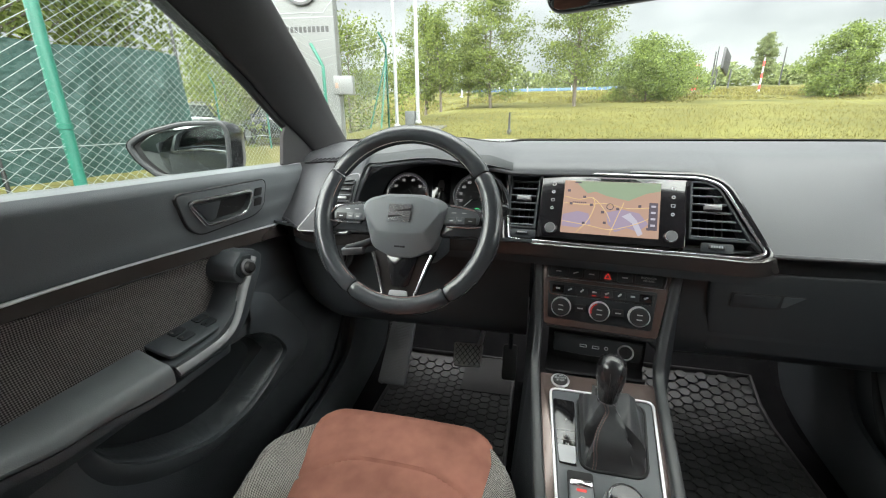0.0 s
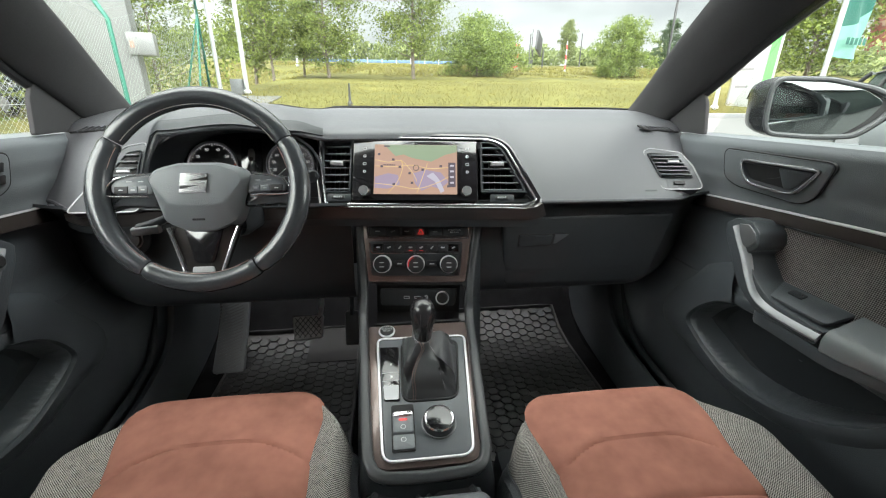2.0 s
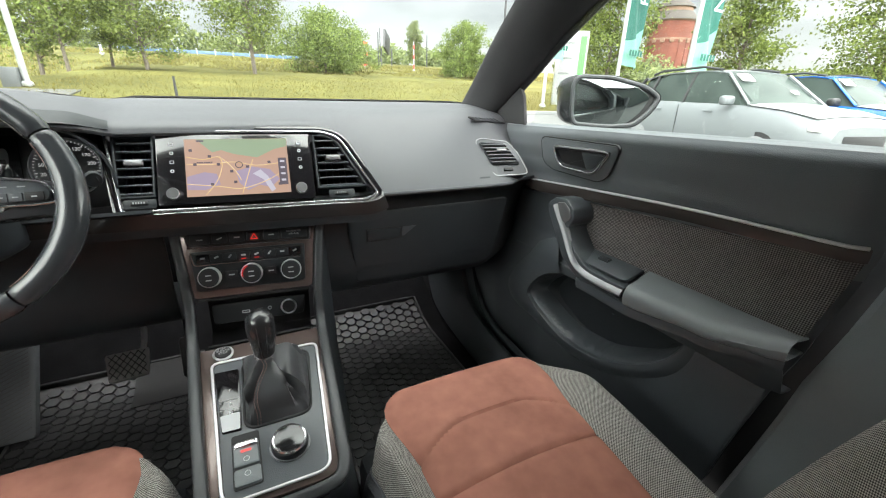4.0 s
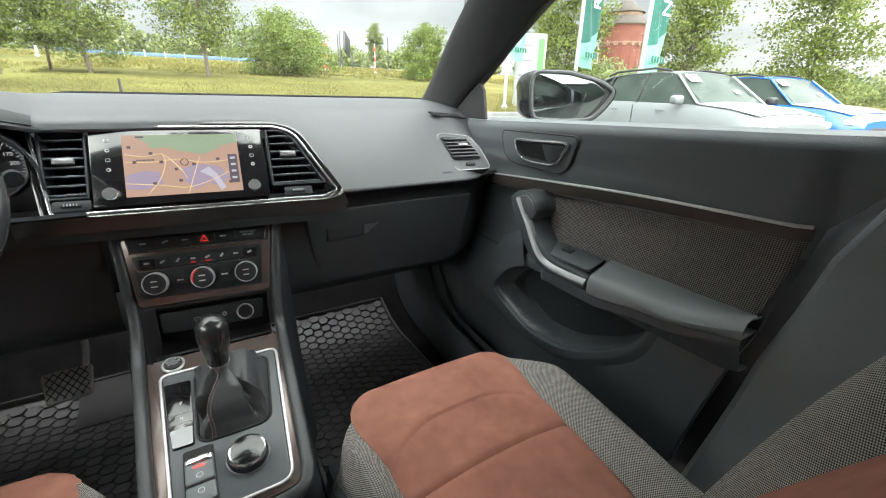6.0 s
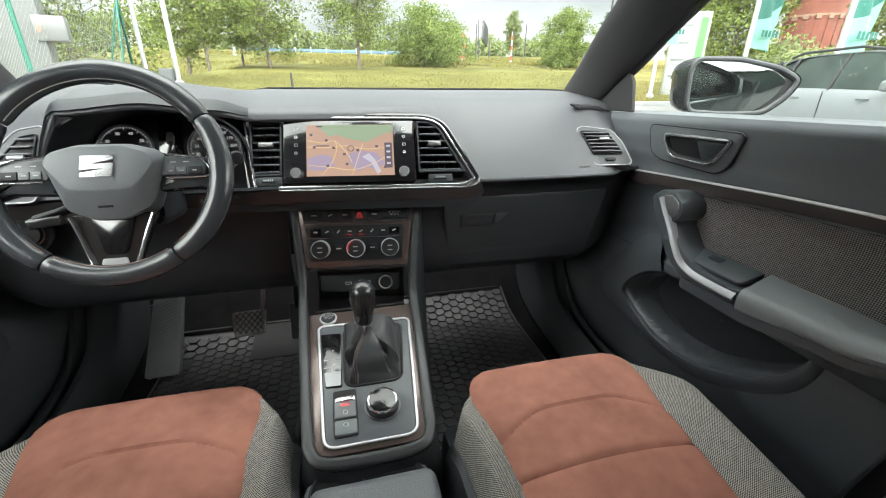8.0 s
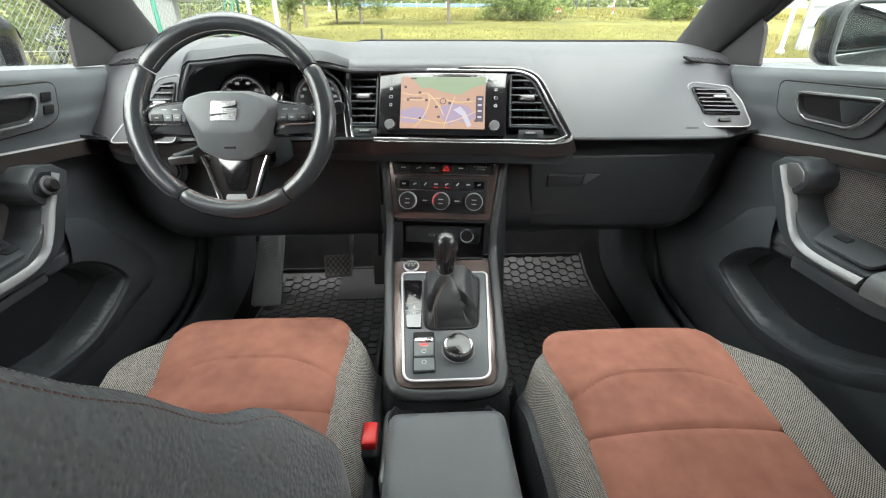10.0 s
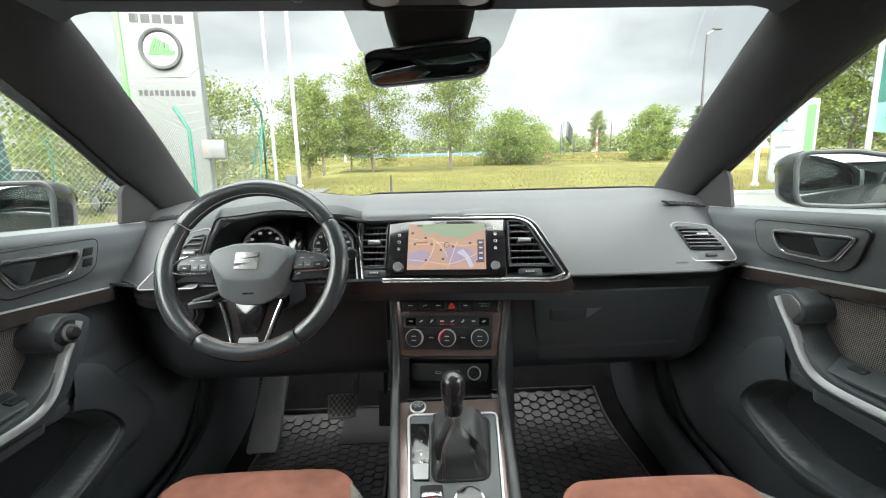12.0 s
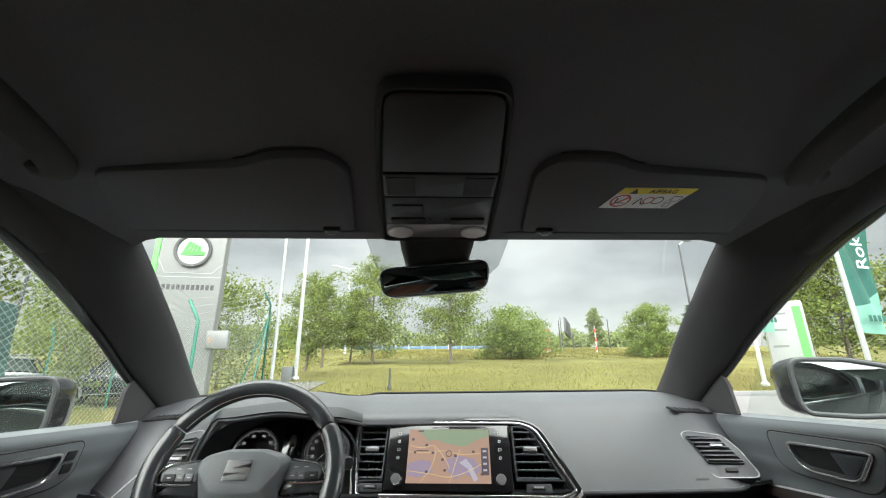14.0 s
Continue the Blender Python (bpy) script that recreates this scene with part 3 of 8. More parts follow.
# ---------------------------------------------------------------- dashboard
def pad_profile(x):
    c = [(1.32, 1.155), (1.14, 1.176), (1.02, 1.168), (0.95, 1.156), (0.905, 1.146), (0.886, 1.136), (0.880, 1.126)]
    p = [(1.32, 1.155), (1.14, 1.176), (1.00, 1.164), (0.945, 1.148), (0.905, 1.118), (0.845, 1.060), (0.792, 1.003)]
    e = [(1.32, 1.155), (1.14, 1.170), (1.04, 1.155), (0.99, 1.138), (0.965, 1.105), (0.930, 1.055), (0.885, 1.005)]
    h = [(1.32, 1.155), (1.14, 1.182), (1.02, 1.190), (0.95, 1.192), (0.895, 1.179), (0.862, 1.165), (0.845, 1.152)]
    g = [(1.32, 1.165), (1.14, 1.185), (1.00, 1.170), (0.93, 1.145), (0.885, 1.105), (0.850, 1.060), (0.815, 1.010)]
    table = [(-0.74, e), (-0.60, p), (-0.525, g), (-0.47, [(a, b - 0.012) for a, b in h]), (-0.335, h), (-0.22, [(a, b - 0.012) for a, b in h]), (-0.155, c), (0.165, c), (0.292, p), (0.60, p), (0.74, e)]
    flat = [(k, *[q for pt in v for q in pt]) for k, v in table]
    v = lerp_table(x, flat)
    return [(v[2 * i], v[2 * i + 1]) for i in range(7)]


def dashboard():
    d = thing("dashboard", "grey soft-topped dashboard with chrome-framed vents and a map screen", "dashboard")
    xs = sorted(set(list(np.linspace(-0.74, 0.74, 61)) + [-0.53, -0.505, -0.165, -0.155, 0.165, 0.175, 0.22, 0.26, 0.292]))
    rows = []
    for x in xs:
        prof = curve([(0, y, z) for y, z in pad_profile(x)], 26)
        rows.append([(x, q.y, q.z) for q in prof])
    part("top_pad", sheet(rows, 0.006), PAD, d, "soft grained grey dash pad")
    rows = []
    for x in np.linspace(-0.515, -0.165, 30):
        prof = [q for q in curve([(0, y, z) for y, z in pad_profile(x)], 60) if q.y < 0.935]
        rows.append([(x, q.y - 0.003, q.z + 0.0035) for q in prof[-14:]])
    k = min(len(r) for r in rows)
    part("hood_cover", sheet([r[-k:] for r in rows], 0.003), LOWER, d, "black front of the instrument hood")
    rows = []
    for x in xs:
        prof = [(y, z) for y, z in ((q.y, q.z) for q in curve([(0, y, z) for y, z in pad_profile(x)], 40)) if y > 1.175]
        rows.append([(x, y, z + 0.0075) for y, z in prof[:8]])
    k = min(len(r) for r in rows)
    part("glass_joint", sheet([r[:k] for r in rows], 0.003), SEAL, d, "black band where the pad meets the windscreen")
    # rolled edge that closes the pad's lower rim
    edge = [Vector((x, *pad_profile(x)[-1])) + Vector((0, 0.004, -0.003)) for x in xs]
    part("pad_edge", sweep(edge, disc_section(0.0055, 8)), PAD, d)
    # lower dash: knee panel and glovebox side
    low = [(0.80, 1.000), (0.822, 0.985), (0.838, 0.962), (0.845, 0.90), (0.836, 0.83), (0.842, 0.785), (0.875, 0.755), (1.02, 0.725), (1.20, 0.70)]
    for x0, x1, name, lab in ((-0.74, -0.118, "knee_panel", "black driver's knee panel"), (0.150, 0.74, "lower_panel", "black panel round the glovebox")):
        rows = []
        for x in np.linspace(x0, x1, 24):
            back = 0.10 * max(0, (abs(x) - 0.56) / 0.18) ** 1.6
            rows.append([(x, q.y + back * (0.5 + 0.5 * min(1, (1.0 - q.z) / 0.2)), q.z + back * 0.35 * (1 if q.z < 0.9 else 0)) for q in curve([(0, a, b) for a, b in low], 26)])
        part(name, sheet(rows, 0.006), LOWER, d, lab)
    # glovebox lid with its handle recess
    lid = [(0.218, 0.952), (0.640, 0.955), (0.600, 0.795), (0.560, 0.782), (0.232, 0.785)]
    m = Matrix(((1, 0, 0, 0), (0, 0, -1, 0.846), (0, 1, 0, 0), (0, 0, 0, 1)))
    g = part("glovebox_lid", prism(round_poly(lid, 0.012), 0.010, 0.005), LOWER, d, "black glovebox lid", m=m)
    hnd = round_poly([(0.258, 0.882), (0.340, 0.884), (0.385, 0.912), (0.258, 0.914)], 0.004)
    # no hollow is cut: a black plate gives the recess its shade
    part("handle_recess", prism(hnd, 0.0012, 0.0, 0.0100), SEAL, g, "black plate painting the shade of the handle recess", m=m)
    part("handle", prism(round_poly([(0.261, 0.885), (0.336, 0.887), (0.341, 0.9105), (0.261, 0.9115)], 0.003), 0.005, 0.002, 0.0095), LOWER, g, m=m)
    # lighter plate gives the light caught by the scoop
    part("handle_scoop", prism(round_poly([(0.344, 0.8885), (0.350, 0.8885), (0.381, 0.9105), (0.346, 0.9110)], 0.002), 0.0016, 0.0005, 0.0105), DOORLOW, g, "lighter plate painting the lit hollow beside the handle", m=m)

    # brown strip along the foot of the instrument face
    strip = [at(S, u, v, 0.002) for u, v in ((0.262, -0.083), (0.232, -0.094), (0.15, -0.094), (-0.2, -0.094), (-0.235, -0.094))] + [Vector(p) for p in ((-0.30, 0.818, 0.984), (-0.45, 0.812, 0.984), (-0.56, 0.808, 0.982), (-0.62, 0.822, 0.982), (-0.665, 0.85, 0.985))]
    part("lower_trim", sweep(curve(strip, 60), [(-0.010, -0.014), (0.004, -0.014), (0.008, 0.0), (0.004, 0.012), (-0.010, 0.012)]), DARKTRIM, d, "brown metallic trim strip")
    under = [p + Vector((0, 0.006, -0.020)) for p in strip]
    part("lower_lip", sweep(curve(under, 60), [(-0.012, -0.010), (0.003, -0.010), (0.006, 0.0), (0.002, 0.010), (-0.012, 0.010)]), LOWER, d)

    # screen block ------------------------------------------------
    outer = [(-0.214, 0.071), (0.152, 0.069), (0.186, 0.056), (0.253, -0.068), (0.228, -0.082), (-0.188, -0.081)]
    out = round_poly(outer, [0.006, 0.02, 0.02, 0.008, 0.012, 0.008], 6)
    part("fascia", prism(inset(out, 0.006), 0.010, 0.001, -0.046), DARKTRIM, d, "brown metallic panel round the screen", m=S)
    part("chrome_frame", bead(inset(out, 0.002), 0.0026, S, 0.004), CHROME, d, "chrome frame round the centre vents")
    rim = round_poly([(-0.226, 0.082), (0.160, 0.081), (0.198, 0.064), (0.266, -0.070), (0.236, -0.096), (-0.200, -0.093)], [0.006, 0.024, 0.024, 0.01, 0.012, 0.008], 6)
    part("dark_surround", frame_ring(rim, 0.0, 0.016, -0.016, 0.002, inner=inset(out, -0.0005)), GLOSS, d, "dark gloss edge behind the chrome", m=S)
    glassb = round_poly([(-0.134, 0.061), (0.128, 0.061), (0.128, -0.071), (-0.134, -0.071)], 0.004)
    unit = part("display_unit", prism(glassb, 0.006, 0.0012, 0.0), GLOSS, d, "black glass display panel", m=S)
    screen(unit)
    for u in (-0.109, 0.104):
        k = part("rotary_knob", turned([(0.0, 0.0), (0.0098, 0.0), (0.0098, 0.010), (0.0088, 0.012), (0.0, 0.0125)], 28), RAIL, unit, m=S @ spot(u, -0.052, 0.006))
        part("knob_ring", turned([(0.0100, 0.0), (0.0108, 0.001), (0.0108, 0.009), (0.0098, 0.0105)], 28), CHROME, unit, m=S @ spot(u, -0.052, 0.006))
    for k in range(4):
        for u in (-0.110, 0.106):
            v = 0.043 - 0.017 * k
            part("touch_symbol", frame_ring(rounded(-0.0035, -0.003, 0.0035, 0.003, 0.001, 2), 0.001, 0.0004) if k % 2 == 0 else turned([(0.0018, 0), (0.0032, 0.0), (0.0032, 0.0004), (0.0018, 0.0004)], 14), GREYPRINT, unit, m=S @ spot(u, v, 0.0062))

    def vent(outline, u0, u1, v0, v1, n, knob_uv, fr, cut=None):
        body = part("vent", prism(outline, 0.002, 0.0, -0.032), SEAL, d, "black air vent with adjustable slats", m=fr)
        part("vent_frame", frame_ring(outline, 0.004, 0.034, -0.030, 0.001), LOWER, body, m=fr)
        for i in range(n):
            v = v0 + (v1 - v0) * (i + 0.5) / n
            a, b = u0, u1
            if cut:
                b = cut(v)
            sl = block(a, b, -0.0016, 0.0016, -0.011, 0.0095, 0.0008, 1)
            part("slat", sl, DOORLOW, body, m=fr @ spot(0, v, -0.006) @ pose(0, 0, 0, 18))
        for i in range(5):
            u = u0 + (u1 - u0) * (i + 0.5) / 5
            part("rear_vane", block(u - 0.0008, u + 0.0008, v0 + 0.004, v1 - 0.004, -0.030, -0.020), LOWER, body, m=fr)
        part("vent_tab", prism(rounded(-0.014, -0.005, 0.014, 0.005, 0.002), 0.007, 0.002), RAIL, body, m=fr @ spot(*knob_uv, 0.001))
        return body
    for o, u0, u1, tab, cut, wheel in (
        (round_poly([(-0.202, 0.061), (-0.138, 0.061), (-0.138, -0.054), (-0.194, -0.054)], 0.004), -0.194, -0.142, (-0.168, 0.010), None, (-0.163, -0.063)),
        (round_poly([(0.134, 0.061), (0.160, 0.061), (0.182, 0.048), (0.233, -0.052), (0.134, -0.052)], [0.004, 0.01, 0.01, 0.004, 0.004]), 0.138, 0.2, (0.170, 0.010), lambda v: 0.180 + (0.046 - v) * 0.47 if v < 0.046 else 0.176, (0.178, -0.063))):
        b = vent(o, u0, u1, -0.051, 0.058, 7, tab, S, cut)
        part("vent_panel", prism(rounded(wheel[0] - 0.024, -0.073, wheel[0] + 0.026, -0.0555, 0.003), 0.002, 0.0008), LOWER, b, m=S @ spot(0, 0, 0.0))
        w = part("thumbwheel", prism(rounded(-0.013, -0.0032, 0.013, 0.0032, 0.0015), 0.004, 0.0012), SEAL, b, m=S @ spot(*wheel, 0.001))
        for q in range(5):
            part("rib", block(-0.0008, 0.0008, -0.0018, 0.0018, 0, 0.0006), GREYPRINT, w, m=S @ spot(wheel[0] - 0.008 + 0.004 * q, wheel[1], 0.0048))

    # side vents by the doors
    for s in (-1, 1):
        if s < 0:
            fr = face((-0.57, 0.845, 1.05), (0.0, -0.78, 0.62))
            o = [(-0.060, -0.074), (0.020, 0.066), (0.062, 0.076), (0.066, -0.074)]
            oi = [(-0.022, -0.040), (0.030, 0.052), (0.056, 0.058), (0.056, -0.040)]
            lift, v0, v1 = 0.012, -0.036, 0.052
        else:
            fr = face((0.618, 0.85, 1.057), (-0.10, -0.73, 0.68))
            o = [(-0.036, -0.060), (-0.044, -0.042), (-0.066, 0.040), (-0.050, 0.0495), (0.021, 0.039), (0.042, 0.004), (0.054, -0.050), (0.047, -0.0585)]
            oi = [(-0.0385, -0.031), (-0.0585, 0.035), (0.010, 0.031), (0.037, -0.031)]
            lift, v0, v1 = 0.009, -0.029, 0.031
        fr = fr @ spot(0, 0, lift)
        ring = round_poly(o[::-1], 0.012 if s < 0 else 0.009, 6)
        part("side_vent_frame", bead(ring, 0.0014 if s < 0 else 0.0013, fr, 0.0005), SATIN, d, "chrome frame of the side vent")
        part("side_vent_panel", prism(ring, 0.022, 0.001, -0.022), PAD, d, m=fr)
        ri = round_poly(oi[::-1], 0.006)
        v = part("side_vent", prism(ri, 0.0015, 0.0, 0.0005), SEAL, d, "black side air vent", m=fr)
        part("vent_frame", frame_ring(ri, 0.003, 0.005, 0.0, 0.001), LOWER, v, m=fr)
        for i in range(6):
            vv = v0 + (v1 - v0) * (i + 0.5) / 6
            f = (vv - oi[0][1]) / (oi[1][1] - oi[0][1])
            a = oi[0][0] + (oi[1][0] - oi[0][0]) * f + 0.003
            b = oi[3][0] + (oi[2][0] - oi[3][0]) * f - 0.003
            part("slat", block(a, b, -0.0016, 0.0016, -0.004, 0.008, 0.0008, 1), DOORLOW, v, m=fr @ spot(0, vv, 0.003) @ pose(0, 0, 0, 20))
        part("vent_tab", prism(rounded(-0.012, -0.003, 0.012, 0.003, 0.001), 0.005, 0.001), SATIN, v, m=fr @ spot(-0.008 if s > 0 else 0.036, 0.005, 0.010))
        part("thumbwheel", prism(rounded(-0.012, -0.004, 0.012, 0.004, 0.002), 0.004, 0.001), SEAL, v, m=fr @ spot(0.002 if s > 0 else 0.03, -0.0445 if s > 0 else -0.062, 0.001))
        # slotted demister outlet near the glass
        quad = [Vector((s * x, y, z)) for x, y, z in ((0.557, 0.932, 1.1385), (0.642, 0.944, 1.1330), (0.686, 0.951, 1.1200), (0.573, 0.920, 1.1290))]
        across, along = quad[0] - quad[3], (quad[2] - quad[3]) * s
        rise = along.cross(across).normalized() * 0.007
        quad = [p + rise for p in quad]
        g = face(sum(quad, Vector()) / 4, rise)
        inv = g.inverted()
        corner = [(q.x, q.y) for q in (inv @ p for p in quad)]
        dv = part("demister", prism(round_poly(corner[::-1] if s > 0 else corner, 0.003), 0.004, 0.001, 0.0005), SEAL, d, "slotted demister outlet", m=g)
        for i in range(7):
            q = (i + 0.6) / 7
            lo, hi = quad[3].lerp(quad[2], q * 0.9), quad[0].lerp(quad[1], min(1, q * 1.02))
            up = g.col[2].xyz
            part("fin", sweep([lo.lerp(hi, 0.08) + up * 0.0045, lo.lerp(hi, 0.92) + up * 0.0045], [(-0.0012, -0.0025), (0.0012, -0.0025), (0.0012, 0.0025), (-0.0012, 0.0025)], up=up), PAD, dv)
    bars("airbag_mark", 0.028, 0.004, LOWER, face((0.545, 0.806, 1.0165), (0, -0.73, 0.66)) @ spot(0, 0, 0.0015), d, 6, 0.15, "moulded lettering too small to read")
    cluster(d)
    return d


def screen(unit):
    land = glow("map_land", (0.76, 0.49, 0.36), 0.22)
    hill = glow("map_green", (0.42, 0.55, 0.36), 0.24)
    water = glow("map_lilac", (0.52, 0.42, 0.56), 0.24)
    road = glow("map_road", (0.88, 0.58, 0.24), 0.27)
    pale = glow("map_pale", (0.66, 0.64, 0.74), 0.27)
    bar = glow("map_bar", (0.16, 0.13, 0.17), 0.20)
    f = S @ spot(0, 0, 0.0062)
    sc = part("screen", prism(rounded(-0.0895, -0.0575, 0.0845, 0.052, 0.001, 2), 0.0004), land, unit, "lit map screen with orange land and yellow roads", smooth=0, m=f)
    w = S @ spot(0, 0, 0.0068)
    part("map_area", prism([(-0.070, 0.0515), (0.084, 0.0515), (0.084, 0.036), (0.060, 0.030), (0.045, 0.022), (0.030, 0.014), (0.010, 0.018), (-0.010, 0.022), (-0.030, 0.030), (-0.045, 0.026), (-0.055, 0.036)][::-1], 0.0002), hill, sc, smooth=0, m=w)
    part("map_area", prism([(-0.088, -0.020), (-0.060, -0.012), (-0.040, -0.016), (-0.035, -0.036), (-0.060, -0.046), (-0.088, -0.044)], 0.0002), water, sc, smooth=0, m=w)
    part("map_area", prism([(-0.008, -0.012), (0.018, -0.004), (0.050, -0.010), (0.066, -0.030), (0.050, -0.046), (0.030, -0.040), (0.010, -0.050), (-0.004, -0.034)], 0.0002), water, sc, smooth=0, m=w)
    part("map_area", prism([(0.020, -0.018), (0.034, -0.010), (0.046, -0.024), (0.058, -0.050), (0.050, -0.055), (0.038, -0.030)][::-1], 0.0004), pale, sc, smooth=0, m=w)
    roads = [[(-0.088, 0.004), (-0.05, 0.002), (-0.01, 0.006), (0.03, -0.002), (0.082, 0.004)], [(-0.06, -0.056), (-0.04, -0.03), (-0.03, 0.0), (-0.034, 0.018)], [(-0.088, -0.034), (-0.04, -0.04), (0.0, -0.046), (0.04, -0.034), (0.066, -0.02)],
             [(0.0, -0.056), (0.012, -0.02), (0.022, 0.01)], [(-0.088, 0.018), (-0.06, 0.012), (-0.034, 0.016), (-0.01, -0.01), (0.0, -0.03)]]
    for r in roads:
        part("map_road", sweep([at(w, p.x, p.y, 0.0004) for p in curve(r, 16)], disc_section(0.0007, 4, 0.4), up=S.col[2].xyz), road, sc, smooth=0)
    for u, v in ((-0.08, 0.030), (-0.05, 0.018), (-0.074, 0.003), (-0.036, 0.002), (-0.015, -0.012), (-0.010, -0.033), (-0.048, -0.036), (0.012, -0.004), (0.05, 0.004), (0.066, -0.040)):
        part("map_symbol", prism(rounded(-0.0027, -0.0024, 0.0027, 0.0024, 0.0006, 2), 0.0003), bar, sc, smooth=0, m=w @ spot(u, v, 0.0004))
    part("compass", turned([(0.0052, 0), (0.0066, 0), (0.0066, 0.0004), (0.0052, 0.0004)], 20), bar, sc, smooth=0, m=w @ spot(-0.002, 0.0, 0.0006))
    part("tool_bar", prism(rounded(0.066, -0.042, 0.081, 0.012, 0.001, 2), 0.0003), bar, sc, smooth=0, m=w @ spot(0, 0, 0.0005))
    for k in range(4):
        part("tool_symbol", prism(rounded(-0.004, -0.002, 0.004, 0.002, 0.0006, 2), 0.0002), pale, sc, smooth=0, m=w @ spot(0.0735, 0.005 - 0.0125 * k, 0.0009))
    part("status_mark", prism(rounded(-0.006, -0.0016, 0.006, 0.0016, 0.0006, 2), 0.0002), bar, sc, smooth=0, m=w @ spot(-0.064, 0.048, 0.0005))
    bars("place_name", 0.026, 0.0022, bar, w @ spot(-0.058, 0.006, 0.0006), sc, 7, 0.2)


def cluster(d):
    """Hooded instrument cluster: two dials and a small display."""
    lip = [(-0.505, 0.995), (-0.508, 1.055), (-0.480, 1.112), (-0.420, 1.143), (-0.335, 1.151), (-0.250, 1.143), (-0.195, 1.118), (-0.166, 1.070), (-0.166, 0.995)]
    lip = curve(lip, 33)
    rows = []
    for k in range(6):
        q = k / 5
        rows.append([(-0.335 + (p.x + 0.335) * (1 - 0.14 * q), 0.838 + 0.115 * q + (p.y - 1.0) * 0.12, 1.055 + (p.y - 1.055) * (1 - 0.20 * q)) for p in lip])
    part("hood", sheet(rows, 0.004), LOWER, d, "black hood over the instruments")
    fr = face((-0.335, 0.945, 1.060), (0, -0.94, 0.34))
    plate = [(-0.165, -0.075), (0.165, -0.075), (0.165, 0.02), (0.13, 0.075), (0.05, 0.088), (-0.05, 0.088), (-0.13, 0.075), (-0.165, 0.02)]
    c = part("instrument_panel", prism(plate, 0.006, 0.001, -0.006), SEAL, d, "black instrument cluster with two dials", m=fr)
    lit = glow("dial_print", (0.9, 0.9, 0.9), 0.16)
    redl = glow("dial_red", (0.9, 0.12, 0.06), 0.22)
    for u, nums, red in ((-0.083, ("10", "20", "30", "40", "50", "60"), True), (0.083, ("20", "50", "60", "80", "100", "130", "170", "200", "230"), False)):
        g = part("dial_ring", turned([(0.049, 0.0), (0.053, 0.001), (0.053, 0.004), (0.051, 0.005), (0.049, 0.003)], 48), SATIN, c, m=fr @ spot(u, 0.0))
        part("dial_face", turned([(0.0, 0.0), (0.0495, 0.0), (0.0495, 0.001), (0.0, 0.001)], 40), SEAL, c, m=fr @ spot(u, 0.0))
        for i in range(41):
            a = radians(225 - 270 * i / 40)
            long = 0.006 if i % 5 == 0 else 0.003
            part("dial_mark", block(0.048 - long, 0.048, -0.0006, 0.0006, 0, 0.0006), redl if red and i > 32 else lit, g, m=fr @ spot(u, 0.0, 0.0012) @ pose(0, 0, 0, 0, 0, math.degrees(a)))
        for i, t in enumerate(nums):
            a = radians(225 - 270 * (i + 1) / (len(nums) + 1))
            text("dial_number", t, 0.0086, lit, fr @ spot(u + 0.036 * math.cos(a), 0.0 + 0.036 * math.sin(a), 0.0016), g)
        part("needle", block(-0.006, 0.036, -0.0009, 0.0009, 0, 0.001), GREYPRINT, c, m=fr @ spot(u, 0.0, 0.003) @ pose(0, 0, 0, 0, 0, 222))
        part("needle_hub", turned([(0.0, 0.0), (0.011, 0.0), (0.010, 0.004), (0.0, 0.005)], 20), SEAL, c, m=fr @ spot(u, 0.0, 0.002))
    pan = part("small_display", prism(rounded(-0.022, -0.035, 0.022, 0.042, 0.002), 0.002, 0.0005), GLOSS, c, m=fr @ spot(0, 0.016, 0.001))
    car = material("display_picture", (0.10, 0.095, 0.088), 0.9)
    part("display_car", prism(round_poly([(-0.007, -0.014), (0.007, -0.014), (0.008, 0.002), (0.005, 0.012), (-0.005, 0.012), (-0.008, 0.002)], 0.003), 0.0006), car, pan, smooth=0, m=fr @ spot(0, 0.024, 0.003))
    part("display_car_roof", prism(rounded(-0.0035, -0.005, 0.0035, 0.003, 0.001), 0.0004), DARKTRIM, pan, smooth=0, m=fr @ spot(0, 0.014, 0.0037))
    part("fuel_dot", turned([(0.0055, 0), (0.0075, 0), (0.0075, 0.0005), (0.0055, 0.0005)], 18), glow("green_dot", (0.1, 0.8, 0.3), 0.4), c, smooth=0, m=fr @ spot(0.088, -0.034, 0.0016))


dashboard()


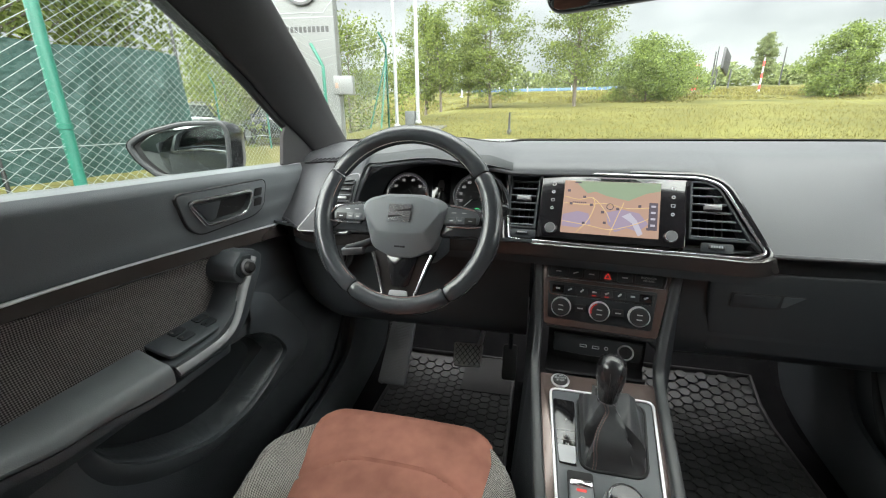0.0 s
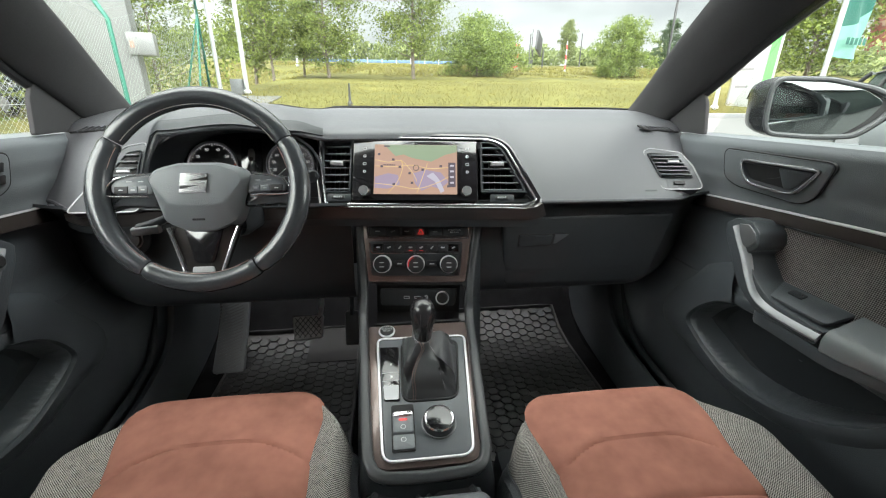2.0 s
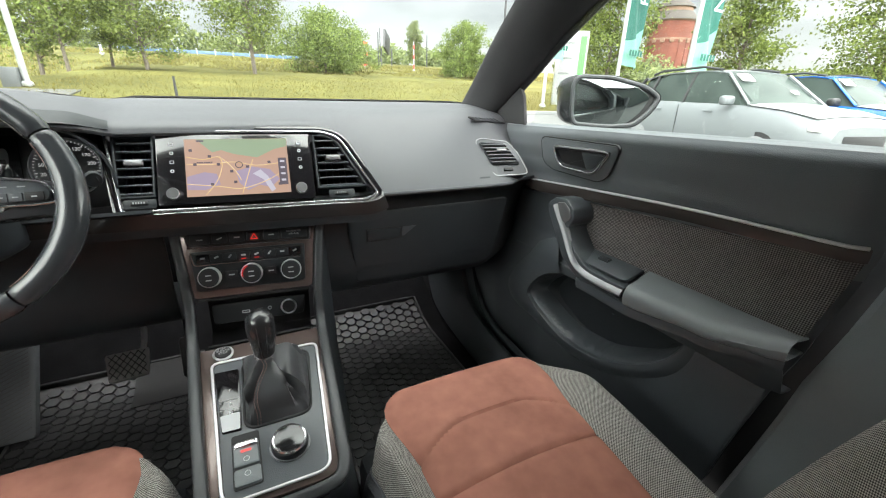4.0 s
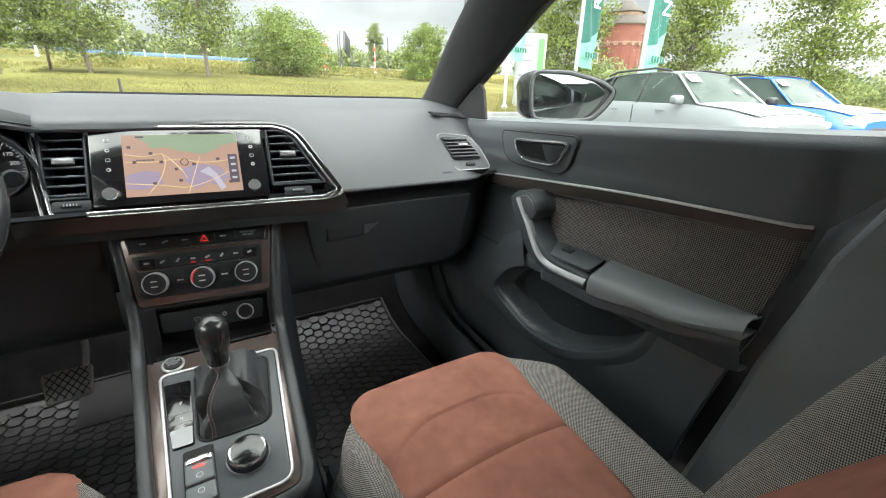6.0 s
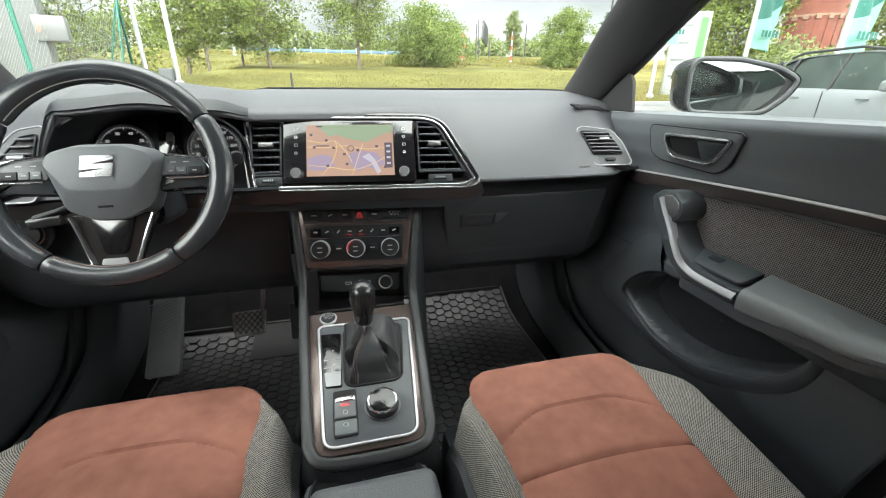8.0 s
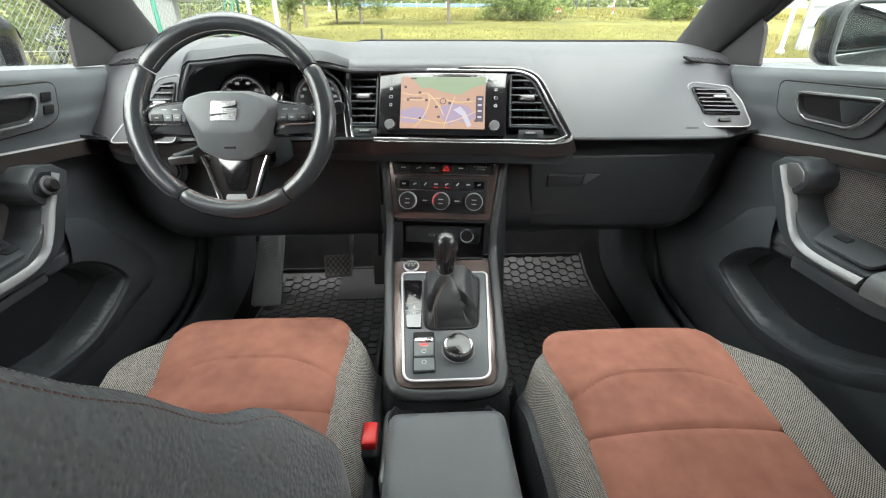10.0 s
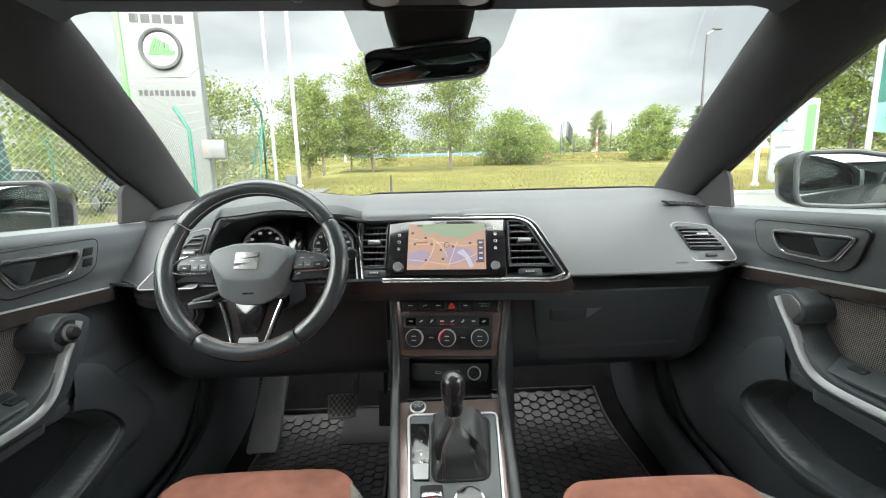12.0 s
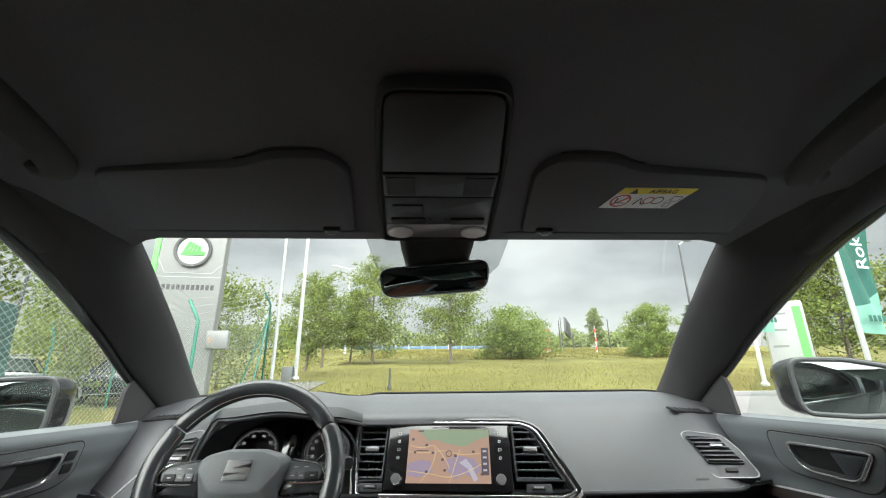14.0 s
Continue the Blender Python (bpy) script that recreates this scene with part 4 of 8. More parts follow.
# ---------------------------------------------------------------- steering wheel and column
def steering_wheel():
    w = thing("steering_wheel", "black leather three-spoke steering wheel with chrome accents", "steering wheel")

    def rim_arc(a0, a1, n, grip):
        pts = []
        rings = []
        for i in range(n + 1):
            a = radians(a0 + (a1 - a0) * i / n)
            c = Vector((0.1595 * math.cos(a), 0.1565 * math.sin(a), 0))
            o = Vector((math.cos(a), math.sin(a), 0))
            thick = 0.0166 + grip * math.sin(math.pi * i / n) * 0.0022
            end = 1.0 - 0.12 * (1 if i in (0, n) else 0)
            rings.append([W @ (c + o * (thick * end * math.cos(b)) + Vector((0, 0, thick * 0.95 * end * math.sin(b)))) for b in [2 * math.pi * k / 14 for k in range(14)]])
        return sheet(rings, closed=True)
    for name, a0, a1, g in (("rim_top", 32, 148, 0.2), ("rim_side", 149, 236, 1.0), ("rim_bottom", 237, 303, 0.2), ("rim_side", 304, 391, 1.0)):
        r = part(name, rim_arc(a0, a1, 36, g), WHEELSKIN, w, "smooth black rim leather")
        pts = []
        for i in range(30):
            a = radians(a0 + 2 + (a1 - a0 - 4) * i / 29)
            pts.append(W @ Vector((0.1448 * math.cos(a), 0.1418 * math.sin(a), 0.0080)))
        part("stitching", sweep(pts, disc_section(0.0008, 5)), PALETHREAD if name == "rim_top" else THREAD, r, "row of stitches along the inner rim")
    rim_o = [(-0.083, 0.022), (-0.070, 0.0355), (-0.034, 0.045), (0.034, 0.045), (0.070, 0.0355), (0.083, 0.022), (0.057, -0.054), (0.020, -0.071), (-0.020, -0.071), (-0.057, -0.054)]
    rim_i = [(-0.071, 0.010), (-0.063, 0.026), (-0.032, 0.036), (0.032, 0.036), (0.063, 0.026), (0.071, 0.010), (0.043, -0.028), (0.016, -0.031), (-0.016, -0.031), (-0.043, -0.028)]
    ro, ri = round_poly(rim_o, 0.008, 4), round_poly(rim_i, 0.006, 4)
    rings = [[(*q, h) for q in ro] for h in (-0.034, -0.004)] + [[(q[0] * 0.985, q[1] * 0.985, 0.002) for q in ro]]
    rings += [[(a[0] + (b[0] - a[0]) * k, a[1] + (b[1] - a[1]) * k, 0.002 + 0.019 * k ** 0.85) for a, b in zip(ro, ri)] for k in (0.45, 0.9)]
    rings += [[(q[0] * k, q[1] * k, h) for q in ri] for k, h in ((0.99, 0.0212), (0.9, 0.0222), (0.5, 0.0228), (0.01, 0.0230))]
    p = part("airbag_cover", sheet(rings, closed=True), COVER, w, "grey moulded airbag cover", smooth=22, m=W)
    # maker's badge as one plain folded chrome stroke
    stroke = [(-0.0215, -0.0155), (0.0195, -0.0155), (0.0222, 0.0044), (-0.010, 0.0036), (0.0225, 0.0094), (0.0225, 0.0155), (-0.0185, 0.0155), (-0.0213, -0.0044), (0.010, -0.0036), (-0.0215, -0.0094)]
    bd = part("badge_field", prism(round_poly([(-0.0215, -0.0155), (0.0195, -0.0155), (0.0225, 0.0155), (-0.0185, 0.0155)], 0.002, 2), 0.0015, 0.0004), SEAL, p, "dark field behind the badge", m=W @ spot(-0.002, 0.006, 0.0222))
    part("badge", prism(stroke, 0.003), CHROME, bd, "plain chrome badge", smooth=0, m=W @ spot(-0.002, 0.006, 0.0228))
    bars("cover_mark", 0.020, 0.0035, SEAL, W @ pose(0.0, -0.052, 0.0125, 25), p, 6, 0.15, "moulded letters too small to read")
    for s in (-1, 1):
        sp = [(s * 0.070, 0.032), (s * 0.120, 0.025), (s * 0.150, 0.020), (s * 0.150, -0.034), (s * 0.128, -0.026), (s * 0.066, -0.030)]
        o = round_poly(sp if s > 0 else sp[::-1], 0.006)
        k = part("spoke", prism(o, 0.022, 0.006, -0.024), WHEELSKIN, w, m=W)
        pn = [(s * 0.078, 0.024), (s * 0.128, 0.018), (s * 0.138, 0.008), (s * 0.136, -0.006), (s * 0.074, -0.008)]
        pn = round_poly(pn if s > 0 else pn[::-1], 0.005)
        b = part("button_panel", prism(pn, 0.006, 0.0015, -0.002), HANDLE, w, "dark grey button panel with chrome edge", m=W)
        line = [(0.084, 0.0262), (0.108, 0.0225), (0.130, 0.0175), (0.140, 0.009), (0.1455, -0.004), (0.140, -0.0100), (0.120, -0.0118), (0.080, -0.0118)]
        part("chrome_edge", sweep([at(W, s * p.x, p.y, 0.0055) for p in curve(line, 20)], disc_section(0.0017, 8), up=W.col[2].xyz), CHROME, b)
        for u, hw, mat in ((0.0885, 0.0068, HANDLE), (0.1035, 0.0068, HANDLE), (0.1220, 0.0100, SEAL)):
            bt = part("button", prism(rounded(-hw, -0.0060, hw, 0.0060, 0.0010, 3), 0.0022, 0.0008), mat, b, m=W @ spot(s * u, -0.0005, 0.0035))
            part("button_mark", block(-0.0030, 0.0030, -0.0008, 0.0008, 0, 0.0003), GREYPRINT, bt, smooth=0, m=W @ spot(s * u, -0.0005, 0.0058))
        for u in (0.092, 0.110):
            part("panel_mark", block(-0.004, 0.004, -0.0008, 0.0008, 0, 0.0003), GREYPRINT, b, smooth=0, m=W @ spot(s * u, 0.0135, 0.0041))
    # lower spoke: brown gloss leg framed by a chrome V
    v = [(-0.058, -0.060), (0.058, -0.060), (0.028, -0.140), (0.022, -0.146), (-0.022, -0.146), (-0.028, -0.140)]
    leg = part("lower_spoke", prism(round_poly(v, 0.004), 0.014, 0.003, -0.022), DARKTRIM, w, "gloss dark brown lower spoke", m=W)
    ve = [(-0.056, -0.064), (-0.046, -0.090), (-0.030, -0.136), (-0.022, -0.144), (0.022, -0.144), (0.030, -0.136), (0.046, -0.090), (0.056, -0.064)]
    part("chrome_v", sweep([at(W, p.x, p.y, -0.003) for p in curve(ve, 48)], disc_section(0.0031, 8), up=W.col[2].xyz), CHROME, leg, "chrome outline of the lower spoke")
    inner = [(-0.032, -0.060), (0.032, -0.060), (0.015, -0.124), (-0.015, -0.124)]
    part("spoke_recess", prism(round_poly(inner, 0.008), 0.003, 0.001, -0.008), GLOSS, leg, m=W)
    part("spoke_badge", prism(round_poly([(-0.018, -0.140), (0.018, -0.140), (0.016, -0.130), (-0.016, -0.130)], 0.003), 0.004, 0.001, -0.002), GREYPRINT, leg, m=W)
    c = thing("steering_column", "black steering column shroud with control stalks", "steering column")
    rings = []
    for k, (y, hw, hh, zc) in enumerate(((0.735, 0.050, 0.038, 1.000), (0.76, 0.056, 0.042, 0.998), (0.82, 0.062, 0.044, 0.998), (0.90, 0.068, 0.044, 1.00))):
        rings.append([(-0.345 + a[0], y, zc + a[1]) for a in rounded(-hw, -hh, hw, hh, 0.022, 4)])
    part("shroud", sheet(rings, closed=True), LOWER, c)
    st = part("left_stalk", sweep(curve([(-0.40, 0.755, 1.02), (-0.44, 0.75, 0.995), (-0.485, 0.745, 0.979)], 10), disc_section(0.009, 10), scales=[0.6 + 0.5 * i / 9 for i in range(10)]), LOWER, c)
    part("stalk_end", sweep([(-0.448, 0.742, 0.980), (-0.492, 0.738, 0.976)], rounded(-0.0075, -0.0075, 0.0075, 0.0075, 0.003, 3)), RAIL, c, "grey switch end with small marks")
    part("right_stalk", sweep(curve([(-0.29, 0.755, 1.03), (-0.23, 0.75, 1.055), (-0.165, 0.752, 1.072)], 10), disc_section(0.008, 10)), LOWER, c)
    part("stalk_end", turned([(0, -0.008), (0.010, -0.008), (0.012, 0), (0.010, 0.008), (0, 0.009)], 20), LOWER, c, m=pose(-0.172, 0.752, 1.070, 90, 0, 20))
    l = thing("light_switch", "round black rotary light switch on the knee panel", "switch")
    fr = face((-0.545, 0.822, 0.935), (0.1, -0.95, 0.2))
    part("bezel", turned([(0.0, 0.0), (0.032, 0.0), (0.032, 0.006), (0.028, 0.008), (0.0, 0.006)], 32), LOWER, l, m=fr)
    part("knob", turned([(0.0, 0.0), (0.020, 0.0), (0.018, 0.014), (0.0, 0.016)], 24), SEAL, l, m=fr @ spot(0, 0, 0.006))
    part("knob_ring", turned([(0.019, 0.0), (0.021, 0.001), (0.021, 0.003), (0.019, 0.004)], 24), SATIN, l, m=fr @ spot(0, 0, 0.008))
    for i in range(4):
        a = radians(60 + 40 * i)
        part("mark", block(-0.002, 0.002, -0.001, 0.001, 0, 0.0004), GREYPRINT, l, smooth=0, m=fr @ spot(0.026 * math.cos(a), 0.026 * math.sin(a), 0.0075))


steering_wheel()


# ---------------------------------------------------------------- centre console
def centre_console():
    c = thing("centre_console", "centre console with brown metallic panels and satin side rails", "centre console")
    # rails: down both sides of the climate panel, along the tunnel and round its rear end
    half = [at(K, -0.127, 0.100, -0.004), at(K, -0.120, 0.02, -0.004), at(K, -0.114, -0.06, 0.0), at(T, -0.117, 0.262, 0.008), at(T, -0.111, 0.15, 0.004), at(T, -0.102, 0.0, 0.002), at(T, -0.096, -0.045, 0.0), at(T, -0.075, -0.066, -0.002)]
    mid = [at(T, -0.01, -0.070, -0.003)]
    other = [at(T, 0.062, -0.066, -0.002), at(T, 0.083, -0.045, 0.0), at(T, 0.089, 0.0, 0.002), at(T, 0.102, 0.15, 0.004), at(T, 0.112, 0.262, 0.008), at(K, 0.118, -0.06, 0.0), at(K, 0.126, 0.02, -0.004), at(K, 0.136, 0.100, -0.004)]
    path = curve(half + mid + other, 90)
    up = Vector((0, -0.6, 0.8))
    part("rail", sweep(path, round_poly([(-0.0095, -0.016), (0.0095, -0.016), (0.0085, 0.007), (-0.0085, 0.007)], 0.006, 3), up=up), BEZEL, c, "dark satin rail round the console")
    # side walls
    rows = []
    for k, (z, spread) in enumerate(((None, 0.0), (0.62, 0.012), (0.50, 0.02), (0.36, 0.03))):
        row = []
        for i, p in enumerate(path):
            o = (p - Vector((0.0, 0.75, p.z)))
            sx = -1 if i < len(path) * 0.46 else (1 if i > len(path) * 0.50 else 0)
            row.append((p.x + sx * spread, p.y - (0.02 if abs(sx) < 0.5 else 0) * (k > 0), (p.z - 0.010) if z is None else min(z, p.z - 0.02)))
        rows.append(row)
    part("body", sheet(rows, 0.006), LOWER, c, "black sides of the console")
    # climate panel
    o = round_poly([(-0.118, 0.094), (0.125, 0.094), (0.108, -0.044), (-0.104, -0.044)], [0.004, 0.004, 0.008, 0.008])
    p = part("climate_panel", prism(o, 0.016, 0.002, -0.016), BROWN, c, "brown metallic panel with black controls", m=K)
    # first row of keys
    part("key_strip", prism(round_poly([(-0.106, 0.078), (0.113, 0.078), (0.110, 0.055), (-0.102, 0.055)], 0.004), 0.003, 0.001), SEAL, p, m=K)
    line = [(-0.107, 0.074), (-0.103, 0.055), (-0.096, 0.0525), (0.0, 0.0525), (0.104, 0.0525), (0.111, 0.055), (0.114, 0.074)]
    part("chrome_line", sweep([at(K, q.x, q.y, 0.002) for q in curve(line, 50)], disc_section(0.0016, 6), up=K.col[2].xyz), CHROME, p)
    for i, (a, b) in enumerate(((-0.100, -0.066), (-0.064, -0.036), (-0.034, -0.006), (-0.004, 0.024), (0.026, 0.056), (0.058, 0.108))):
        k = part("key", prism(rounded(a + 0.001, 0.0575, b - 0.001, 0.0755, 0.002, 3), 0.005, 0.0012), LOWER, p, m=K)
        mx = (a + b) / 2
        if i == 3:
            tri = [(-0.007, -0.005), (0.007, -0.005), (0, 0.007)]
            part("hazard_sign", frame_ring(tri, 0.0022, 0.0006), REDLIGHT, k, "red hazard triangle", smooth=0, m=K @ spot(mx, 0.0655, 0.005))
        elif i == 5:
            text("key_text", "PASSENGER\nAIR BAG", 0.0052, GREYPRINT, K @ spot(mx, 0.0675, 0.0052), k)
        else:
            part("key_mark", block(-0.005, 0.005, -0.0012, 0.0012, 0, 0.0004), GREYPRINT, k, smooth=0, m=K @ spot(mx, 0.0665, 0.005) @ pose(0, 0, 0, 0, 0, 20 * (i % 2)))
    # climate keys
    part("climate_plate", prism(round_poly([(-0.103, 0.045), (0.101, 0.045), (0.096, -0.030), (-0.097, -0.030)], 0.006), 0.003, 0.001), LOWER, p, m=K)
    part("key_strip", prism(round_poly([(-0.098, 0.041), (0.097, 0.041), (0.094, 0.021), (-0.094, 0.021)], 0.004), 0.005, 0.001), SEAL, p, m=K)
    line = [(-0.1005, 0.042), (-0.0975, 0.023), (-0.091, 0.019), (-0.07, 0.019)]
    part("chrome_line", sweep([at(K, q.x, q.y, 0.003) for q in curve(line, 20)], disc_section(0.0015, 6), up=K.col[2].xyz), CHROME, p)
    part("chrome_line", sweep([at(K, q.x, q.y, 0.0045) for q in curve([(-0.07, 0.019), (0.0, 0.019), (0.092, 0.019)], 20)], disc_section(0.0009, 6), up=K.col[2].xyz), CHROME, p)
    for i in range(8):
        a = -0.092 + 0.0232 * i
        k = part("key", prism(rounded(a, 0.0235, a + 0.0215, 0.0385, 0.0015, 3), 0.003, 0.001), GLOSS if i in (0, 7) else LOWER, p, m=K @ spot(0, 0, 0.004))
        part("key_mark", block(-0.004, 0.004, -0.0016, 0.0016, 0, 0.0004), GREYPRINT, k, smooth=0, m=K @ spot(a + 0.0107, 0.032, 0.0072) @ pose(0, 0, 0, 0, 0, 25 * (i % 3)))
        if i in (3, 4):
            part("key_lamp", block(-0.004, 0.004, -0.0009, 0.0009, 0, 0.0005), REDLIGHT, k, "small red lamp", smooth=0, m=K @ spot(a + 0.0107, 0.0252, 0.0071))
    for i, u in enumerate((-0.072, 0.0, 0.071)):
        dl = part("dial", turned([(0.0, 0.0), (0.0185, 0.0), (0.0170, 0.018), (0.0155, 0.0195), (0.0, 0.0185)], 36), LOWER, p, "black rotary dial with a chrome ring", m=K @ spot(u, -0.004, 0.002))
        part("dial_ring", turned([(0.0172, 0.0170), (0.0178, 0.0182), (0.0188, 0.0172), (0.0192, 0.0135), (0.0194, 0.002), (0.0185, 0.001)], 36), RINGCHROME, dl, m=K @ spot(u, -0.004, 0.003))
        part("dial_cap", turned([(0.0, 0.019), (0.0135, 0.019), (0.0138, 0.0205), (0.0, 0.0208)], 30), SEAL, dl, m=K @ spot(u, -0.004, 0.002))
        for vv in (0.004, -0.005):
            part("dial_mark", block(-0.005, 0.005, -0.0010, 0.0010, 0, 0.0004), GREYPRINT, dl, smooth=0, m=K @ spot(u, -0.004 + vv, 0.0229))
        if i == 1:
            arc = [at(K, 0.0155 * math.cos(radians(a)), -0.004 + 0.0155 * math.sin(radians(a)), 0.0215) for a in range(110, 200, 8)]
            part("red_mark", sweep(arc, disc_section(0.0008, 5)), REDLIGHT, dl)
    for a in (-0.046, 0.024):
        part("side_key", prism(rounded(a, -0.011, a + 0.021, 0.004, 0.002, 3), 0.005, 0.0012), SEAL, p, m=K @ spot(0, 0, 0.002))
        part("key_mark", block(-0.005, 0.005, -0.0012, 0.0012, 0, 0.0004), GREYPRINT, p, smooth=0, m=K @ spot(a + 0.0105, -0.0035, 0.007))
    # storage slot with sockets
    part("slot_shell", sheet([[at(K, u, -0.046, 0.0) for u in (-0.098, 0.102)], [at(K, u, -0.048, -0.07) for u in (-0.096, 0.100)], [at(K, u, -0.125, -0.075) for u in (-0.094, 0.098)], [at(K, u, -0.152, -0.045) for u in (-0.094, 0.098)], [at(T, u, 0.27, -0.012) for u in (-0.094, 0.092)]], 0.004), SEAL, c, "dark open storage slot")
    sp = part("socket_panel", prism(round_poly([(-0.082, -0.062), (0.092, -0.062), (0.086, -0.100), (-0.080, -0.100)], 0.006), 0.006, 0.0015, -0.030), LOWER, c, "black panel with sockets", m=K)
    for u in (-0.022, 0.002):
        part("usb_socket", frame_ring(rounded(u - 0.007, -0.085, u + 0.007, -0.079, 0.001, 2), 0.0015, 0.002, -0.025), GREYPRINT, sp, m=K)
    part("jack_socket", turned([(0.002, 0), (0.004, 0), (0.004, 0.002), (0.002, 0.002)], 16), GREYPRINT, sp, m=K @ spot(0.022, -0.081, -0.025))
    part("lighter_ring", turned([(0.0125, 0.0), (0.0155, 0.0), (0.0156, 0.003), (0.0145, 0.0060), (0.0135, 0.0060), (0.0125, 0.004)], 28), RINGCHROME, sp, "chrome ring of the power socket", m=K @ spot(0.058, -0.083, -0.025))
    part("lighter_cap", turned([(0.0, 0.0), (0.0115, 0.0), (0.011, 0.003), (0.0, 0.0032)], 24), SEAL, sp, m=K @ spot(0.058, -0.083, -0.024))
    # tunnel plate
    pl = round_poly([(-0.106, 0.2545), (0.103, 0.2545), (0.079, -0.056), (-0.092, -0.056)], [0.006, 0.006, 0.03, 0.03], 6)
    t = part("tunnel_plate", prism(pl, 0.006, 0.001, -0.008), BROWN, c, "brown metallic plate round the selector", m=T)
    fr = round_poly([(-0.089, 0.214), (0.093, 0.210), (0.066, -0.049), (-0.078, -0.049)], [0.016, 0.016, 0.022, 0.022], 6)
    part("chrome_frame", bead(inset(fr, 0.002), 0.0024, T, 0.003), RINGCHROME, t, "chrome frame round the selector")
    part("selector_plate", prism(inset(fr, 0.005), 0.003, 0.0008, -0.001), HANDLE, t, "dark grey plate round the selector", m=T)
    sb = part("start_button", turned([(0.0, 0.0), (0.0165, 0.0), (0.0175, 0.003), (0.0155, 0.005), (0.0150, 0.0035), (0.0, 0.0035)], 32), RINGCHROME, c, "round chrome-edged start button", m=T @ spot(-0.068, 0.236, -0.002))
    part("button_face", turned([(0.0, 0.0), (0.0138, 0.0), (0.0132, 0.0025), (0.0, 0.003)], 28), SEAL, sb, m=T @ spot(-0.068, 0.236, 0.0015))
    text("button_text", "START\nENGINE\nSTOP", 0.0062, GREYPRINT, T @ spot(-0.068, 0.239, 0.0046), sb)
    # gear display strip
    g = part("gear_display", prism(round_poly([(-0.082, 0.188), (-0.045, 0.186), (-0.046, 0.060), (-0.074, 0.062)], 0.004), 0.002, 0.0006, 0.002), GLOSS, t, "gloss black gear display", m=T)
    for q, vv in (("P", 0.142), ("R", 0.112), ("N", 0.096)):
        text("gear_letter", q, 0.008, WHITE, T @ spot(-0.060, vv, 0.0042), g)
    for vv in (0.122, 0.104):
        part("display_line", block(-0.016, 0.014, -0.0004, 0.0004, 0, 0.0003), GREYPRINT, g, smooth=0, m=T @ spot(-0.061, vv, 0.004))
    part("gear_cover", prism(round_poly([(-0.0755, 0.094), (-0.0475, 0.094), (-0.0485, 0.063), (-0.073, 0.064)], 0.003), 0.0008, 0.0, 0.0040), SATIN, g, m=T)
    # parking brake keys
    w = part("brake_key_well", prism(rounded(-0.062, -0.033, -0.024, 0.053, 0.004), 0.002, 0.0006, 0.001), SEAL, t, "recess of the brake keys", m=T)
    b = part("brake_key", prism(rounded(-0.060, -0.004, -0.026, 0.036, 0.003), 0.008, 0.003, 0.002), DOORPAD, w, m=T)
    part("key_edge", prism(rounded(-0.059, 0.024, -0.027, 0.035, 0.003), 0.003, 0.002, 0.009), CHROME, b, m=T)
    part("brake_lamp", block(-0.050, -0.036, 0.017, 0.021, 0.010, 0.0106), REDLIGHT, b, "red brake lamp", smooth=0, m=T)
    part("brake_sign", frame_ring([(-0.043 + 0.0042 * math.cos(a / 3), 0.006 + 0.0042 * math.sin(a / 3)) for a in range(19)], 0.0009, 0.0005, 0.010), WHITE, b, smooth=0, m=T)
    h = part("hold_key", prism(rounded(-0.060, -0.031, -0.026, -0.006, 0.003), 0.006, 0.0015, 0.002), DOORPAD, w, m=T)
    part("hold_sign", frame_ring([(-0.043 + 0.0042 * math.cos(a / 3), -0.015 + 0.0042 * math.sin(a / 3)) for a in range(19)], 0.0009, 0.0005, 0.008), WHITE, h, smooth=0, m=T)
    # drive mode knob
    r = part("mode_knob", turned([(0.0, 0.0), (0.027, 0.0), (0.026, 0.016), (0.024, 0.018), (0.0, 0.018)], 44), LOWER, t, "round drive mode knob with chrome rings", m=T @ spot(0.016, 0.012, 0.002) @ Matrix.Diagonal((1, 1, 0.72, 1)))
    part("knob_base_ring", turned([(0.0260, 0.0), (0.0290, 0.0), (0.0285, 0.003), (0.0260, 0.004)], 44), RAIL, r, m=T @ spot(0.016, 0.012, 0.002) @ Matrix.Diagonal((1, 1, 0.72, 1)))
    part("knob_top_ring", turned([(0.0215, 0.0170), (0.0245, 0.0165), (0.0252, 0.020), (0.0235, 0.0225), (0.0215, 0.0215)], 44), CHROME, r, m=T @ spot(0.016, 0.012, 0.002) @ Matrix.Diagonal((1, 1, 0.72, 1)))
    part("knob_cap", turned([(0.0, 0.018), (0.0212, 0.018), (0.0212, 0.0212), (0.012, 0.0225), (0.0, 0.0228)], 40), GLOSS, r, m=T @ spot(0.016, 0.012, 0.002) @ Matrix.Diagonal((1, 1, 0.72, 1)))
    # rear part: cup holders under a lip
    cup = part("cup_tray", block(-0.088, 0.094, 0.30, 0.428, 0.40, 0.655, 0.012), DOORPAD, c, "grey tray with cup holders")
    for x in (-0.040, 0.046):
        part("cup_ring", turned([(0.030, 0.0), (0.039, 0.0), (0.040, 0.004), (0.036, 0.006), (0.031, 0.001)], 32), LOWER, cup, m=Matrix.Translation((x, 0.400, 0.655)))
        part("cup_floor", turned([(0.0, 0.0), (0.031, 0.0), (0.031, 0.0012), (0.0, 0.0012)], 28), SEAL, cup, m=Matrix.Translation((x, 0.400, 0.655)))
    a = thing("armrest", "black leather-covered centre armrest", "armrest")
    part("lid", block(-0.078, 0.098, 0.03, 0.392, 0.640, 0.690, 0.018, 4), ARMLEATHER, a)
